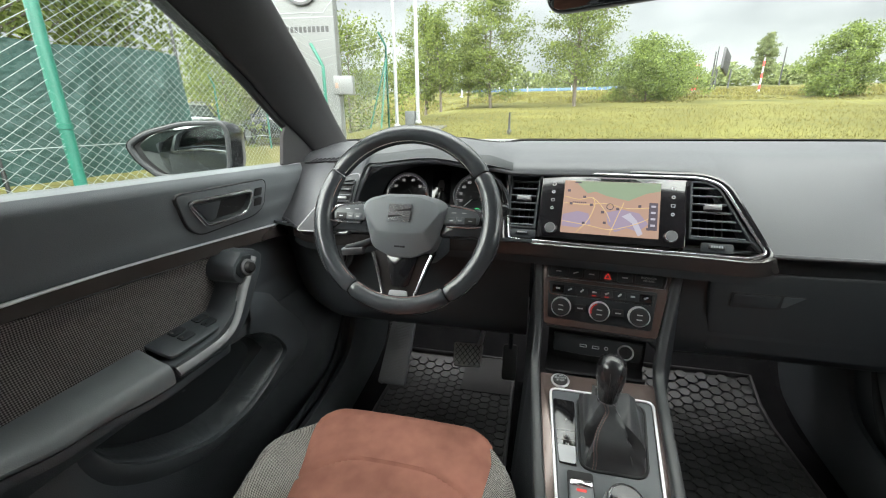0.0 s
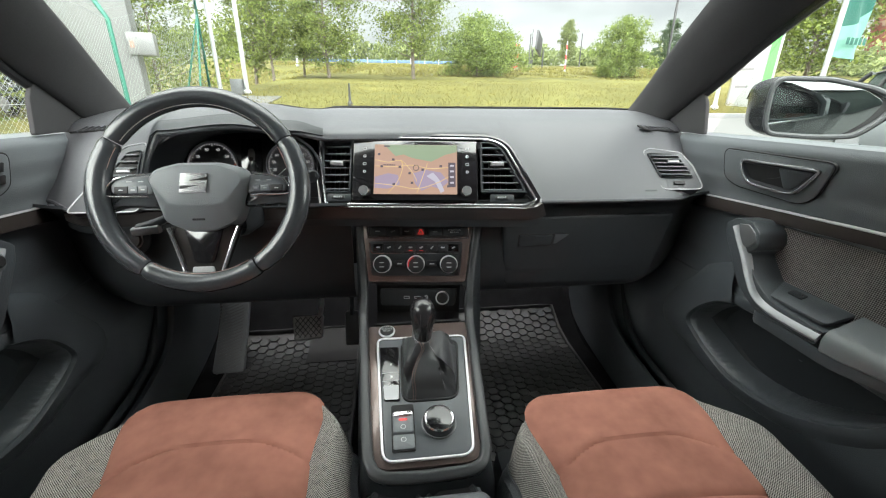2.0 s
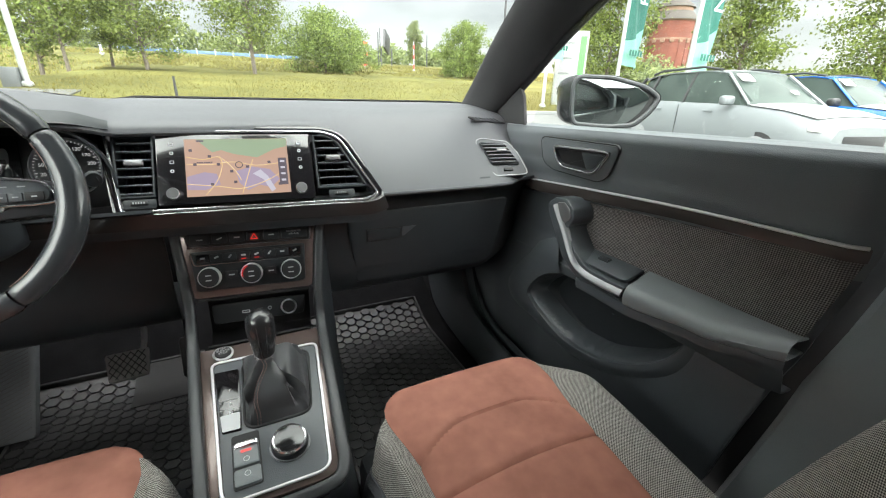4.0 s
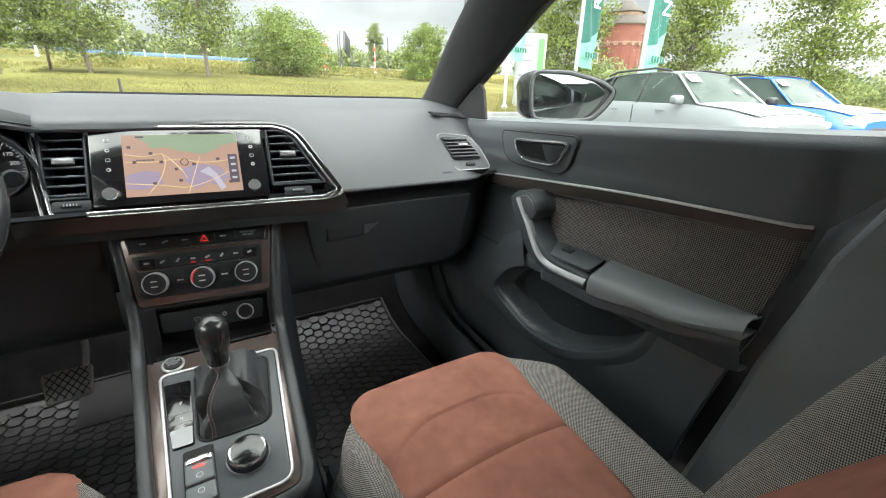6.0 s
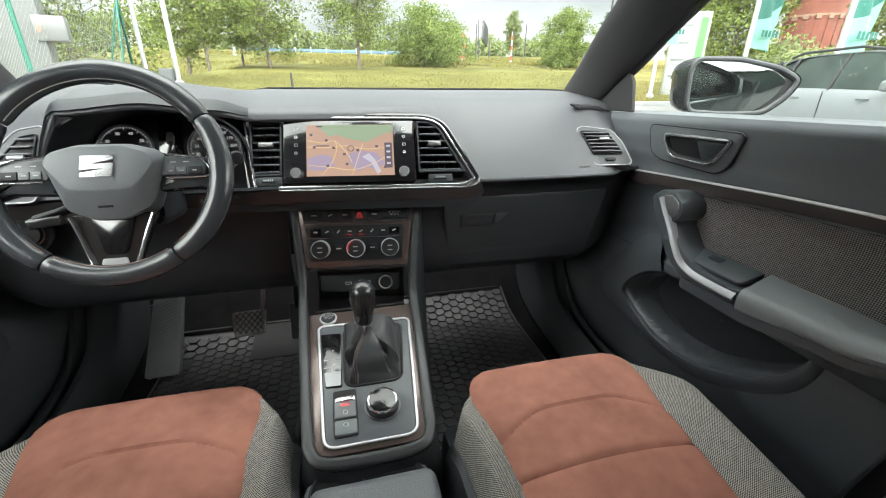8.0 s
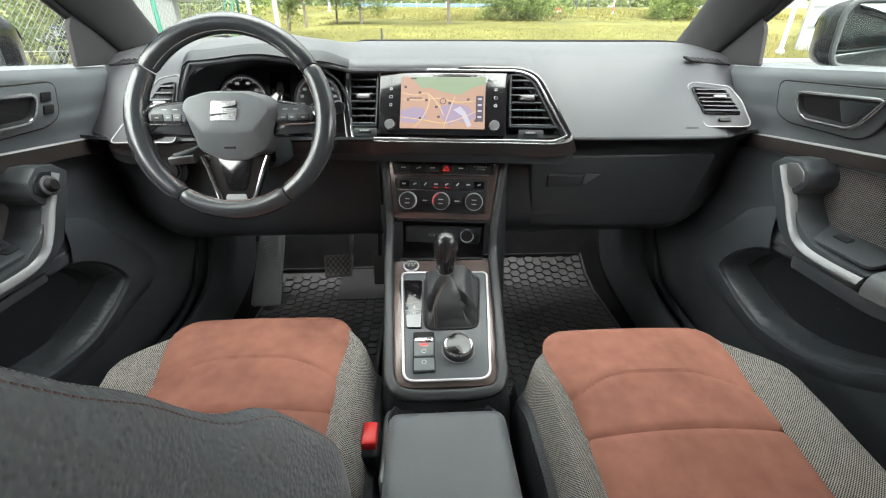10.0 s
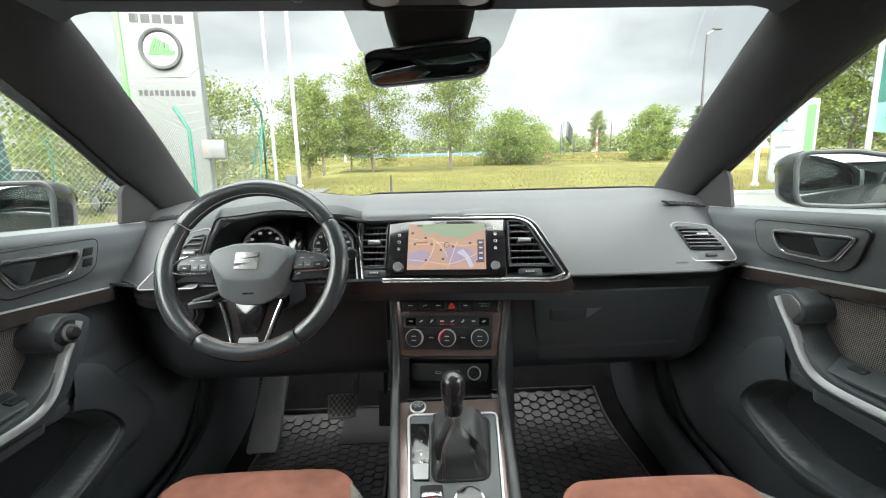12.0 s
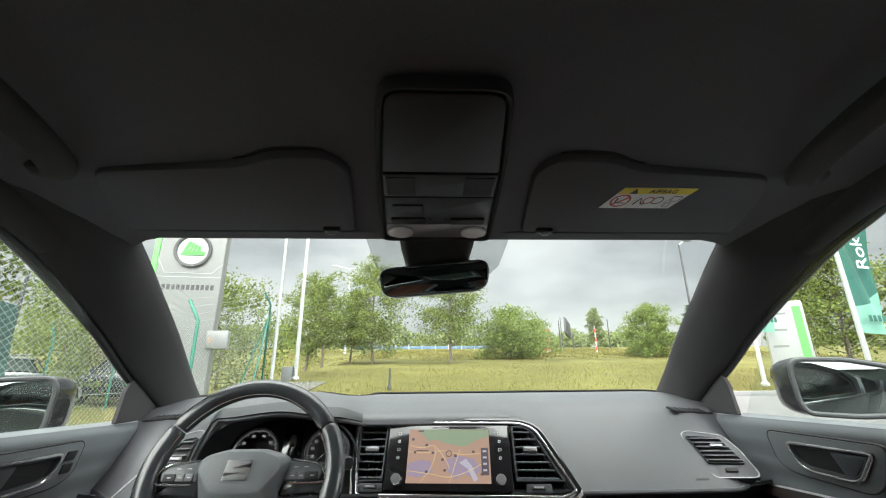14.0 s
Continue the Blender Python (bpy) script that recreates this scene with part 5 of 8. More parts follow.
    part("box", block(-0.082, 0.090, 0.0, 0.30, 0.38, 0.640, 0.01), LOWER, a)
    bk = thing("belt_buckle", "black belt buckle with a red release key", "belt buckle")
    part("housing", block(-0.118, -0.088, 0.335, 0.385, 0.52, 0.664, 0.008, 3), LOWER, bk)
    part("release_key", block(-0.114, -0.092, 0.345, 0.384, 0.658, 0.676, 0.004, 2), RED, bk, "red release key")


def selector():
    g = thing("gear_selector", "black leather gear selector with a stitched gaiter", "gear selector")
    base = round_poly([(-0.037, 0.198), (0.072, 0.195), (0.054, 0.060), (-0.040, 0.060)], 0.018, 5)
    n = len(base)
    top = (0.000, 0.150)
    rows = []
    levels = [0.060 * (k / 13) ** 0.75 for k in range(14)]
    for k, h in enumerate(levels):
        q = k / 13
        row = []
        for i, p in enumerate(base):
            a = 2 * math.pi * i / n
            fold = (0.012 * math.sin(4 * a + 5.0 * q) + 0.004 * math.sin(9 * a - 6 * q)) * math.sin(math.pi * q) ** 0.8
            tx, ty = top[0] + 0.0135 * math.cos(math.atan2(p[1] - 0.13, p[0] - 0.01)), top[1] + 0.0135 * math.sin(math.atan2(p[1] - 0.13, p[0] - 0.01))
            x, y = p[0] + (tx - p[0]) * q, p[1] + (ty - p[1]) * q
            d = Vector((x - 0.008, y - 0.13))
            d = d.normalized() if d.length else d
            row.append(T @ Vector((x + d.x * fold, y + d.y * fold, 0.003 + h + 0.25 * fold)))
        rows.append(row)
    part("gaiter", sheet(rows, closed=True), GAITER, g, "folded black leather gaiter")
    part("gaiter_frame", frame_ring(base, -0.004, 0.004, 0.001, 0.001), SEAL, g, m=T)
    col = min(range(n), key=lambda i: (base[i][0] - 0.002) ** 2 + (base[i][1] - 0.060) ** 2)
    out = (T.to_3x3() @ Vector((0, -0.5, 0.85))).normalized()
    seam = curve([r[col] + out * 0.0016 for r in rows], 30)
    part("gaiter_seam", sweep(seam, disc_section(0.0010, 6)), GAITER, g, "raised leather seam")
    for side in (-0.0022, 0.0022):
        dots = [sweep([p.lerp(q, 0.1) + Vector((side, 0, 0)), p.lerp(q, 0.7) + Vector((side, 0, 0))], disc_section(0.0006, 5)) for p, q in zip(seam, seam[1:])]
        part("gaiter_stitching", joined(dots), THREAD, g, "row of red-brown stitches", smooth=0)
    ax = T @ Matrix.Translation((0.0, 0.150, 0.052)) @ pose(0, 0, 0, -4, 0, 0) @ Matrix.Diagonal((1.06, 1.04, 0.97, 1))
    part("collar", turned([(0.0, 0.0), (0.0145, 0.0), (0.016, 0.006), (0.0155, 0.014), (0.0, 0.014)], 24), CHROME, g, "chrome collar", m=ax)
    rings = []
    for z, rx, ry, oy in ((0.013, 0.0150, 0.016, 0), (0.024, 0.0165, 0.018, 0), (0.040, 0.0190, 0.021, 0.001), (0.056, 0.0212, 0.024, 0.003), (0.070, 0.0215, 0.025, 0.004), (0.082, 0.0195, 0.0225, 0.004), (0.090, 0.014, 0.016, 0.004), (0.0935, 0.006, 0.007, 0.004), (0.0942, 0.0003, 0.0003, 0.004)):
        rings.append([(rx * math.cos(2 * math.pi * i / 28), oy + ry * math.sin(2 * math.pi * i / 28), z) for i in range(28)])
    part("knob", sheet(rings, closed=True), KNOBSKIN, g, "smooth black leather knob", m=ax)
    for sx in (-1, 1):
        part("knob_seam", sweep([ax @ Vector((sx * 0.004 * (1 + 0.6 * q), -0.017 - 0.0085 * math.sin(1.9 * q) if q < 0.9 else -0.0215, 0.016 + 0.066 * q)) for q in np.linspace(0, 1, 10)], disc_section(0.0006, 5)), SEAL, g)


centre_console()
selector()


# ---------------------------------------------------------------- doors
def door(s):
    d = thing("front_door", "closed door with cloth inset, satin pull handle" + (" and four window switches" if s < 0 else " and one window switch"), "car door", "front doors")

    def sm(a, b, x):
        q = max(0.0, min(1.0, (x - a) / (b - a)))
        return q * q * (3 - 2 * q)
    mouth = [(0.672, 0.797), (0.712, 0.780), (0.752, 0.748), (0.774, 0.708), (0.760, 0.684), (0.715, 0.660), (0.650, 0.638), (0.600, 0.636), (0.531, 0.647), (0.470, 0.674), (0.422, 0.702), (0.376, 0.742), (0.352, 0.782), (0.346, 0.800)]
    hole = [(p.x, p.y) for p in curve(mouth, 40)] + [(0.50, 0.806)]

    def inside(y, z):
        """Distance into the bin opening; minus outside it."""
        best, odd = 9.0, False
        for (y0, z0), (y1, z1) in zip(hole, hole[1:] + hole[:1]):
            ey, ez = y1 - y0, z1 - z0
            q = max(0.0, min(1.0, ((y - y0) * ey + (z - z0) * ez) / (ey * ey + ez * ez)))
            best = min(best, math.hypot(y - y0 - q * ey, z - z0 - q * ez))
            if (z0 > z) != (z1 > z) and y < y0 + (z - z0) / (z1 - z0) * ey:
                odd = not odd
        return best if odd else -best

    def plain(y, z):
        """Half width of the door panel without its bin."""
        x = lerp_table(z, [(0.40, 0.730), (0.55, 0.712), (0.68, 0.698), (0.80, 0.702), (0.87, 0.728), (0.96, 0.730), (1.005, 0.722), (1.05, 0.712), (1.10, 0.703), (1.125, 0.702), (1.138, 0.712), (1.145, 0.738)])[0]
        # swelling forward part with the speaker
        x -= 0.040 * sm(0.74, 0.90, y) * (1 - sm(0.70, 0.82, z)) * sm(0.42, 0.6, z)
        return x + 0.02 * (1 - sm(0.16, 0.20, y))

    def surface(y, z):
        return plain(y, z) + 0.078 * sm(0.003, 0.014, inside(y, z))
    zs = list(np.linspace(0.40, 1.10, 150)) + [1.11, 1.12, 1.128, 1.134, 1.139, 1.142, 1.145]
    rows = []
    for z in zs:
        y0 = 0.165 + 0.20 * max(0.0, 1.03 - z) if z < 1.03 else 0.165 - 0.9 * (z - 1.03)
        rows.append([(s * surface(y, z), y, z + (0.022 * (0.95 - y) / 0.8 - 0.012 if z > 1.05 else 0) * min(1, (z - 1.05) / 0.05 if z > 1.05 else 0)) for y in np.linspace(y0, 1.20, 170)])
    cut = next(i for i, z in enumerate(zs) if z > 0.815)
    mid = next(i for i, z in enumerate(zs) if z > 0.982)
    part("panel", sheet(rows[mid:], -0.006 * s), DOORTOP, d, "dark grey moulded upper door panel")
    part("middle_panel", sheet([r[:97] for r in rows[cut:mid + 1]], -0.006 * s), DOORLOW, d)
    part("front_panel", sheet([r[96:] for r in rows[cut:mid + 1]], -0.006 * s), DOORLOW, d, "black front end of the door panel")
    part("lower_panel", sheet(rows[:cut + 1], -0.006 * s), DOORLOW, d, "black lower door moulding with a deep bin", smooth=100)
    part("outer_skin", block(min(s * 0.79, s * 0.81), max(s * 0.79, s * 0.81), -0.1, 1.2, 0.40, 1.11, 0.008), OWNPAINT, d, "dark grey painted outside of the door")

    def px(y, z, off):
        return (s * (surface(y, z) - off), y, z)
    # cloth inset
    rows = []
    for k in range(20):
        q = k / 19
        row = []
        for i in range(30):
            r = i / 29
            y = 0.176 + (0.720 - 0.176) * r
            up = 1.013 - 0.072 * (y - 0.176)
            bot = 0.876 - 0.014 * r
            row.append(px(y + 0.030 * (1 - q) * (1 - r), bot + (up - bot) * q, 0.004))
        rows.append(row)
    part("cloth_panel", sheet(rows, 0.002), DOORCLOTH, d, "brown-grey woven cloth inset")
    # trim strip
    line = [(0.895, 0.976), (0.80, 0.985), (0.60, 1.001), (0.40, 1.014), (0.176, 1.021)]
    cl = [Vector(px(p.x, p.y, 0.004)) for p in curve([(a, b) for a, b in line], 36)]
    part("trim_strip", sweep(cl, [(-0.007, -0.009), (0.005, -0.009), (0.007, 0.0), (0.006, 0.009), (-0.007, 0.009)], scales=[1.65 - 0.6 * i / 35 for i in range(36)]), STRIP, d, "brown metallic strip")
    # pale bead in place of the light reflected by the strip's upper face
    part("chrome_line", sweep([p + Vector((-s * 0.006, 0, 0.0155 - 0.0055 * i / 35)) for i, p in enumerate(cl)], disc_section(0.0029, 8)), RINGCHROME, d, "bright bead painting the reflection along the strip's top")
    # door opener, on the leaning upper panel
    M = Matrix(((0, -s * 0.178, -s * 0.984, s * (0.7050 + 1.075 * 0.178)), (s, 0, 0, 0), (0, 0.984, -0.178, 1.075 * 0.016), (0, 0, 0, 1)))

    def out(pts):
        q = [(y * s, z) for y, z in pts]
        return q if s > 0 else q[::-1]
    plate = round_poly(out([(0.560, 1.114), (0.800, 1.110), (0.795, 1.050), (0.762, 1.036), (0.615, 1.032), (0.588, 1.050)]), 0.016, 5)
    part("opener_groove", frame_ring(plate, -0.0025, 0.0050, -0.002, 0.0008), SEAL, d, "dark joint round the opener plate", m=M)
    hp = part("opener_plate", prism(plate, 0.007, 0.002, -0.003), DOORTOP, d, "plate of the door opener", m=M)
    ringp = round_poly(out([(0.578, 1.102), (0.752, 1.098), (0.730, 1.050), (0.622, 1.047)]), [0.014, 0.022, 0.022, 0.022], 6)
    part("opener_rim", frame_ring(ringp, 0.008, 0.009, 0.002, 0.003), LOWER, hp, m=M)
    part("opener_bowl", prism(inset(ringp, 0.006), 0.001, 0.0, 0.0040), SEAL, hp, m=M)
    part("opener_ring", bead(inset(ringp, 0.001), 0.0032, M, 0.010), CHROME, hp, "chrome ring")
    lever = round_poly(out([(0.592, 1.094), (0.660, 1.093), (0.645, 1.056), (0.628, 1.056)]), 0.006)
    part("opener_lever", prism(lever, 0.006, 0.003, 0.004), DOORLOW, hp, m=M)
    if s < 0:
        for zz in (1.088, 1.066):
            part("lock_key", prism(round_poly(out([(0.762, zz + 0.008), (0.784, zz + 0.008), (0.781, zz - 0.008), (0.759, zz - 0.008)]), 0.002), 0.003, 0.001, 0.004), SEAL, hp, m=M)
    # padded armrest: a sloping top, a firm front edge and an upright front that tapers to the rear
    rows, under = [], []
    for y in np.linspace(0.200, 0.4625, 32):
        top = lerp_table(y, [(0.205, 0.880), (0.32, 0.862), (0.463, 0.857)])[0]
        low = lerp_table(y, [(0.205, 0.862), (0.32, 0.842), (0.463, 0.825)])[0]
        back = 0.012 * (1 - sm(0.200, 0.225, y)) ** 2
        prof = [(0.734, 0.883), (0.722, 0.881), (0.700, 0.5 * (0.878 + top + 0.009)), (0.682, top + 0.007), (0.672, top + 0.0045), (0.6665, top + 0.001), (0.6630, top - 0.005), (0.6615, top - 0.011), (0.6612, 0.4 * top + 0.6 * low), (0.6622, low + 0.003), (0.6650, low + 0.0005), (0.70, low - 0.001)]
        rows.append([(s * max(x, min(x + back, 0.733)), y, z) for x, z in prof])
    part("armrest", sheet(rows, 0.003), DOORPAD, d, "padded armrest")
    for y in np.linspace(0.200, 0.640, 44):
        low = lerp_table(y, [(0.205, 0.862), (0.32, 0.842), (0.463, 0.825), (0.60, 0.826), (0.64, 0.85)])[0] - 0.0032
        back = 0.012 * (1 - sm(0.200, 0.225, y)) + 0.055 * sm(0.585, 0.64, y)
        under.append([(s * min(x + back, 0.735), y, z) for x, z in ((0.720, low - 0.001), (0.668, low), (0.6665, low - 0.004), (0.668, low - 0.014), (0.676, 0.5 * low + 0.404), (0.692, 0.797), (0.715, 0.792), (0.734, 0.792))])
    part("armrest_base", sheet(under, 0.003), DOORLOW, d, "black moulding under the armrest")
    # hooked pull handle: a dark body with a satin face along its inner side
    P0 = Matrix(((0, 0, -s, s * 0.735), (s, 0, 0, 0), (0, 1, 0, 0), (0, 0, 0, 1)))
    hook = [(0.624, 0.950), (0.630, 0.972), (0.654, 0.990), (0.690, 0.986), (0.714, 0.968), (0.706, 0.943), (0.646, 0.856), (0.596, 0.825), (0.476, 0.826), (0.4655, 0.857), (0.531, 0.857), (0.570, 0.861), (0.607, 0.882), (0.640, 0.920), (0.640, 0.930), (0.630, 0.937)]
    ph = part("pull_handle", prism(round_poly(out(hook), 0.0055, 3), 0.071, 0.005, 0.0), DOORLOW, d, "dark hooked pull handle", m=P0)
    spine = [(0.681, 0.973), (0.664, 0.948), (0.645, 0.922), (0.624, 0.888), (0.601, 0.861), (0.572, 0.848), (0.530, 0.8445), (0.470, 0.8455)]
    part("satin_face", sweep([Vector((s * 0.6632, p.x, p.y)) for p in curve(spine, 44)], [(-0.0095, -0.004), (0.0095, -0.004), (0.0088, 0.0012), (0.005, 0.0024), (-0.005, 0.0024), (-0.0088, 0.0012)], up=(-s * 0.72, -0.35, 0.60)), SATIN, ph, "satin grey face of the handle")
    head = round_poly(out([(0.631, 0.953), (0.637, 0.970), (0.656, 0.982), (0.679, 0.977), (0.662, 0.940), (0.646, 0.937)]), 0.005)
    part("handle_head", prism(head, 0.004, 0.002, 0.0695), LOWER if s < 0 else RAIL, ph, "black switch field" if s < 0 else "satin head of the handle", m=P0)
    if s < 0:
        fr = face((-0.6585, 0.659, 0.957), (0.97, -0.10, 0.20))
        kn = part("mirror_switch", turned([(0.0, 0.0), (0.012, 0.0), (0.012, 0.004), (0.0105, 0.006), (0.010, 0.010), (0.008, 0.012), (0.0, 0.0125)], 28), SEAL, d, "round mirror switch", m=fr)
        part("switch_ring", turned([(0.0125, 0.0), (0.0170, 0.0), (0.0165, 0.003), (0.0125, 0.004)], 28), RAIL, kn, m=fr)
    # window switches on the ledge behind the handle
    pan = Matrix(((0.96, 0, -s * 0.28, s * 0.706), (0, 1, 0, 0.540), (s * 0.28, 0, 0.96, 0.8720), (0, 0, 0, 1)))
    wp = part("switch_panel", prism(round_poly([(-0.034, 0.070), (0.034, 0.070), (0.034, -0.066), (-0.034, -0.066)], 0.012), 0.006, 0.002, -0.002), DOORLOW, d, "black window switch panel", m=pan)
    for i in range(4 if s < 0 else 1):
        u, v = ((-0.010, 0.040), (0.010, 0.040), (-0.010, -0.012), (0.010, -0.012))[i] if s < 0 else (0.0, 0.018)
        k = part("window_switch", prism(rounded(-0.0080, -0.014, 0.0080, 0.014, 0.003), 0.003, 0.0015), LOWER, wp, m=pan @ spot(u, v, 0.0035))
        part("switch_edge", block(-0.003, 0.003, -0.011, -0.008, 0.0026, 0.0038), CHROME, k, smooth=0, m=pan @ spot(u, v, 0.0035))
    # smooth flat lip round the bin, wide in front and narrow at the rear
    line = curve(mouth, 70)
    rows = []
    for i, p in enumerate(line):
        e = line[min(i + 1, 69)] - line[max(i - 1, 0)]
        ny, nz = -e.y, e.x
        if (p.x - 0.56) * ny + (p.y - 0.74) * nz < 0:
            ny, nz = -ny, -nz
        g = math.hypot(ny, nz)
        wd = lerp_table(i / 69, [(0.0, 0.060), (0.2, 0.070), (0.36, 0.046), (0.5, 0.033), (0.8, 0.026), (1.0, 0.012)])[0]
        row = []
        for o, dx in ((wd + 0.026, 0.016), (wd + 0.012, 0.004), (wd, -0.003), (wd * 0.6, -0.0085), (0.0045, -0.0105), (0.0015, -0.0100), (0.0, -0.007), (-0.0012, 0.020), (-0.004, 0.075)):
            y, z = p.x + ny / g * o, p.y + nz / g * o
            row.append((s * (plain(y, min(z, 0.80)) + dx), y, z))
        rows.append(row)
    ring = [Vector((s * plain(p.x, p.y), p.x, p.y)) for p in curve(mouth, 60)] + [Vector((s * 0.705, 0.42 + 0.03 * k, 0.803)) for k in range(9)]
    core = Vector((s * 0.768, 0.56, 0.725))
    into = Vector((s, 0, 0))
    liner = [[q.lerp(core, 0.02) + into * 0.030 for q in ring], [q.lerp(core, 0.05) + into * 0.050 for q in ring], [Vector((s * 0.768, q.y, q.z)).lerp(core, 0.14) for q in ring], [Vector((s * 0.770, q.y, q.z)).lerp(core, 0.98) for q in ring]]
    # black plastic lining; its darker colour also paints the shade within the bin
    part("bin_liner", sheet(liner, closed=True), LOWER, d, "black lining of the door bin, dark also for the shade inside")
    part("bin_rim", sheet(rows), DOORLOW, d, "smooth dark lip of the door bin", smooth=35)
    return d


door(-1)
door(1)


# ---------------------------------------------------------------- seats
def seat(name_label, cx, y_front, driver):
    st = thing("front_seat", name_label, "car seat", "front seats")
    L = 0.50

    def top(s, q):
        """Height of the cushion at s across (-1..1 of the insert) and q from front to rear."""
        return 0.700 - 0.045 * q + 0.010 * math.sin(min(1, q * 1.4) * math.pi) - 0.010 * s * s * min(1.0, q / 0.12)

    def half(q):
        return lerp_table(q, [(0.0, 0.127), (0.02, 0.136), (0.04, 0.146), (0.06, 0.155), (0.08, 0.161), (0.11, 0.1635), (0.32, 0.148), (0.5, 0.145), (1.0, 0.143)])[0]
    def mid(q):
        return cx + (0.020 * min(1.0, q / 0.4) if driver else 0.0)
    rows = []
    n = 130
    seams = (0.325, 0.445, 0.72)

    def bend(k, sq, s):
        """Where a seam runs at s across: the first one is an arch with a flat top."""
        return sq - 0.082 * (1 - max(0.0, (abs(s) - 0.38) / 0.62) ** 1.4) if k == 0 else sq + 0.004 * s * s

    for i in range(n + 1):
        q = i / n
        row = []
        for j in range(33):
            s = -1 + 2 * j / 32
            y = y_front - L * q - 0.003 * s * s * (1 - q)
            z = top(s, q)
            if q < 0.06:
                z -= 0.014 * (1 - q / 0.06) ** 2
            for k, sq in enumerate(seams):
                z -= 0.0065 * math.exp(-((q - bend(k, sq, s)) / (0.0065 if k == 0 else 0.009)) ** 2)
            z -= 0.005 * max(0, (abs(s) - 0.93) / 0.07)
            row.append((mid(q) + s * half(q), y, z))
        rows.append(row)
    # the front of the insert rolls down
    f = rows[0]
    lead = [[(x + 0 * k, y + d, z - h) for x, y, z in f] for k, (d, h) in enumerate(((0.004, 0.075), (0.014, 0.055), (0.013, 0.030), (0.008, 0.012)))]
    part("seat_insert", sheet(lead + rows, 0.004), SUEDE, st, "rust-brown suede centre panel with curved seams")
    for k, sq in enumerate(seams):
        pts = []
        for j in range(25):
            s = -0.98 + 1.96 * j / 24
            q = bend(k, sq, s) - 0.011
            pts.append((mid(q) + s * half(q), y_front - L * q - 0.003 * s * s * (1 - q), top(s, q) + 0.0003))
        if k:
            dots = []
            for a, b in zip(pts, pts[1:]):
                for e in (0.1, 0.6):
                    p, p2 = Vector(a).lerp(Vector(b), e), Vector(a).lerp(Vector(b), e + 0.28)
                    dots.append(sweep([p, p2], disc_section(0.0008, 4)))
            part("stitching", joined(dots), SUEDETHREAD, st, smooth=0)
    # woven bolsters either side
    for s in (-1, 1):
        rows = []
        for i in range(41):
            q = i / 40
            h0 = half(q)
            y = y_front - L * q - 0.012
            grow = min(1.0, q / 0.28)
            round_front = math.sin(grow * math.pi / 2)
            w = 0.020 + (0.036 if (s > 0) == driver else 0.084) * round_front
            lift = 0.018 * round_front + 0.012 * q
            row = []
            for j in range(13):
                a = j / 12
                x = h0 - 0.002 + w * a
                z = top(1, q) - 0.004 + lift * math.sin(a * math.pi * 0.62) - 0.055 * max(0, a - 0.55) ** 2 / 0.2 - (1 - round_front) * 0.03 * a
                row.append((mid(q) + s * x, y - 0.045 * a * (1 - grow), z))
            rows.append(row)
        f = rows[0]
        lead = [[(x, y + d, z - h) for x, y, z in f] for d, h in ((0.0, 0.08), (0.006, 0.05), (0.006, 0.02), (0.004, 0.008))]
        part("bolster", sheet(lead + rows, 0.003), BASKET, st, "black and white basket-weave bolster")
        # leather flank
        rr = []
        for row in rows:
            x, y, z = row[-1]
            rr.append([(x - s * 0.001, y, z + 0.001), (x + s * 0.010, y - 0.002, z - 0.006), (x + s * 0.016, y - 0.002, z - 0.03), (x + s * 0.014, y - 0.002, z - 0.10), (x + s * 0.004, y, z - 0.19)])
        f = rr[0]
        lead = [[(x - s * 0.05 * k / 3, y + 0.012 * k / 3, z - 0.004 * k) for x, y, z in f] for k in (3, 2, 1)]
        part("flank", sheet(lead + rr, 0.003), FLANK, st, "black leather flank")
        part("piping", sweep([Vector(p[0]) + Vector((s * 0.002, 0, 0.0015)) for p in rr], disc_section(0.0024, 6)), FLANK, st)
    part("base", block(cx - 0.21, cx + 0.21, y_front - L, y_front - 0.02, 0.44, 0.60, 0.02), LOWER, st, "black seat base")
    # backrest, reclined
    yb, zb = y_front - (0.337 if driver else 0.42), 0.68
    tilt = radians(34 if driver else 30)
    ax_up, ax_f = Vector((0, -math.sin(tilt), math.cos(tilt))), Vector((0, math.cos(tilt), math.sin(tilt)))
    org = Vector((cx, yb, zb))

    def bp(x, h, d):
        return org + Vector((x, 0, 0)) + ax_up * h + ax_f * d
    Hb = 0.60
    rows = []
    for i in range(31):
        h = Hb * i / 30
        rows.append([bp(s * 0.135, h, -0.006 * s * s + 0.012 * math.sin(h / Hb * math.pi)) for s in np.linspace(-1, 1, 13)])
    part("back_insert", sheet(rows, 0.004), SUEDE, st, "rust-brown suede back panel")
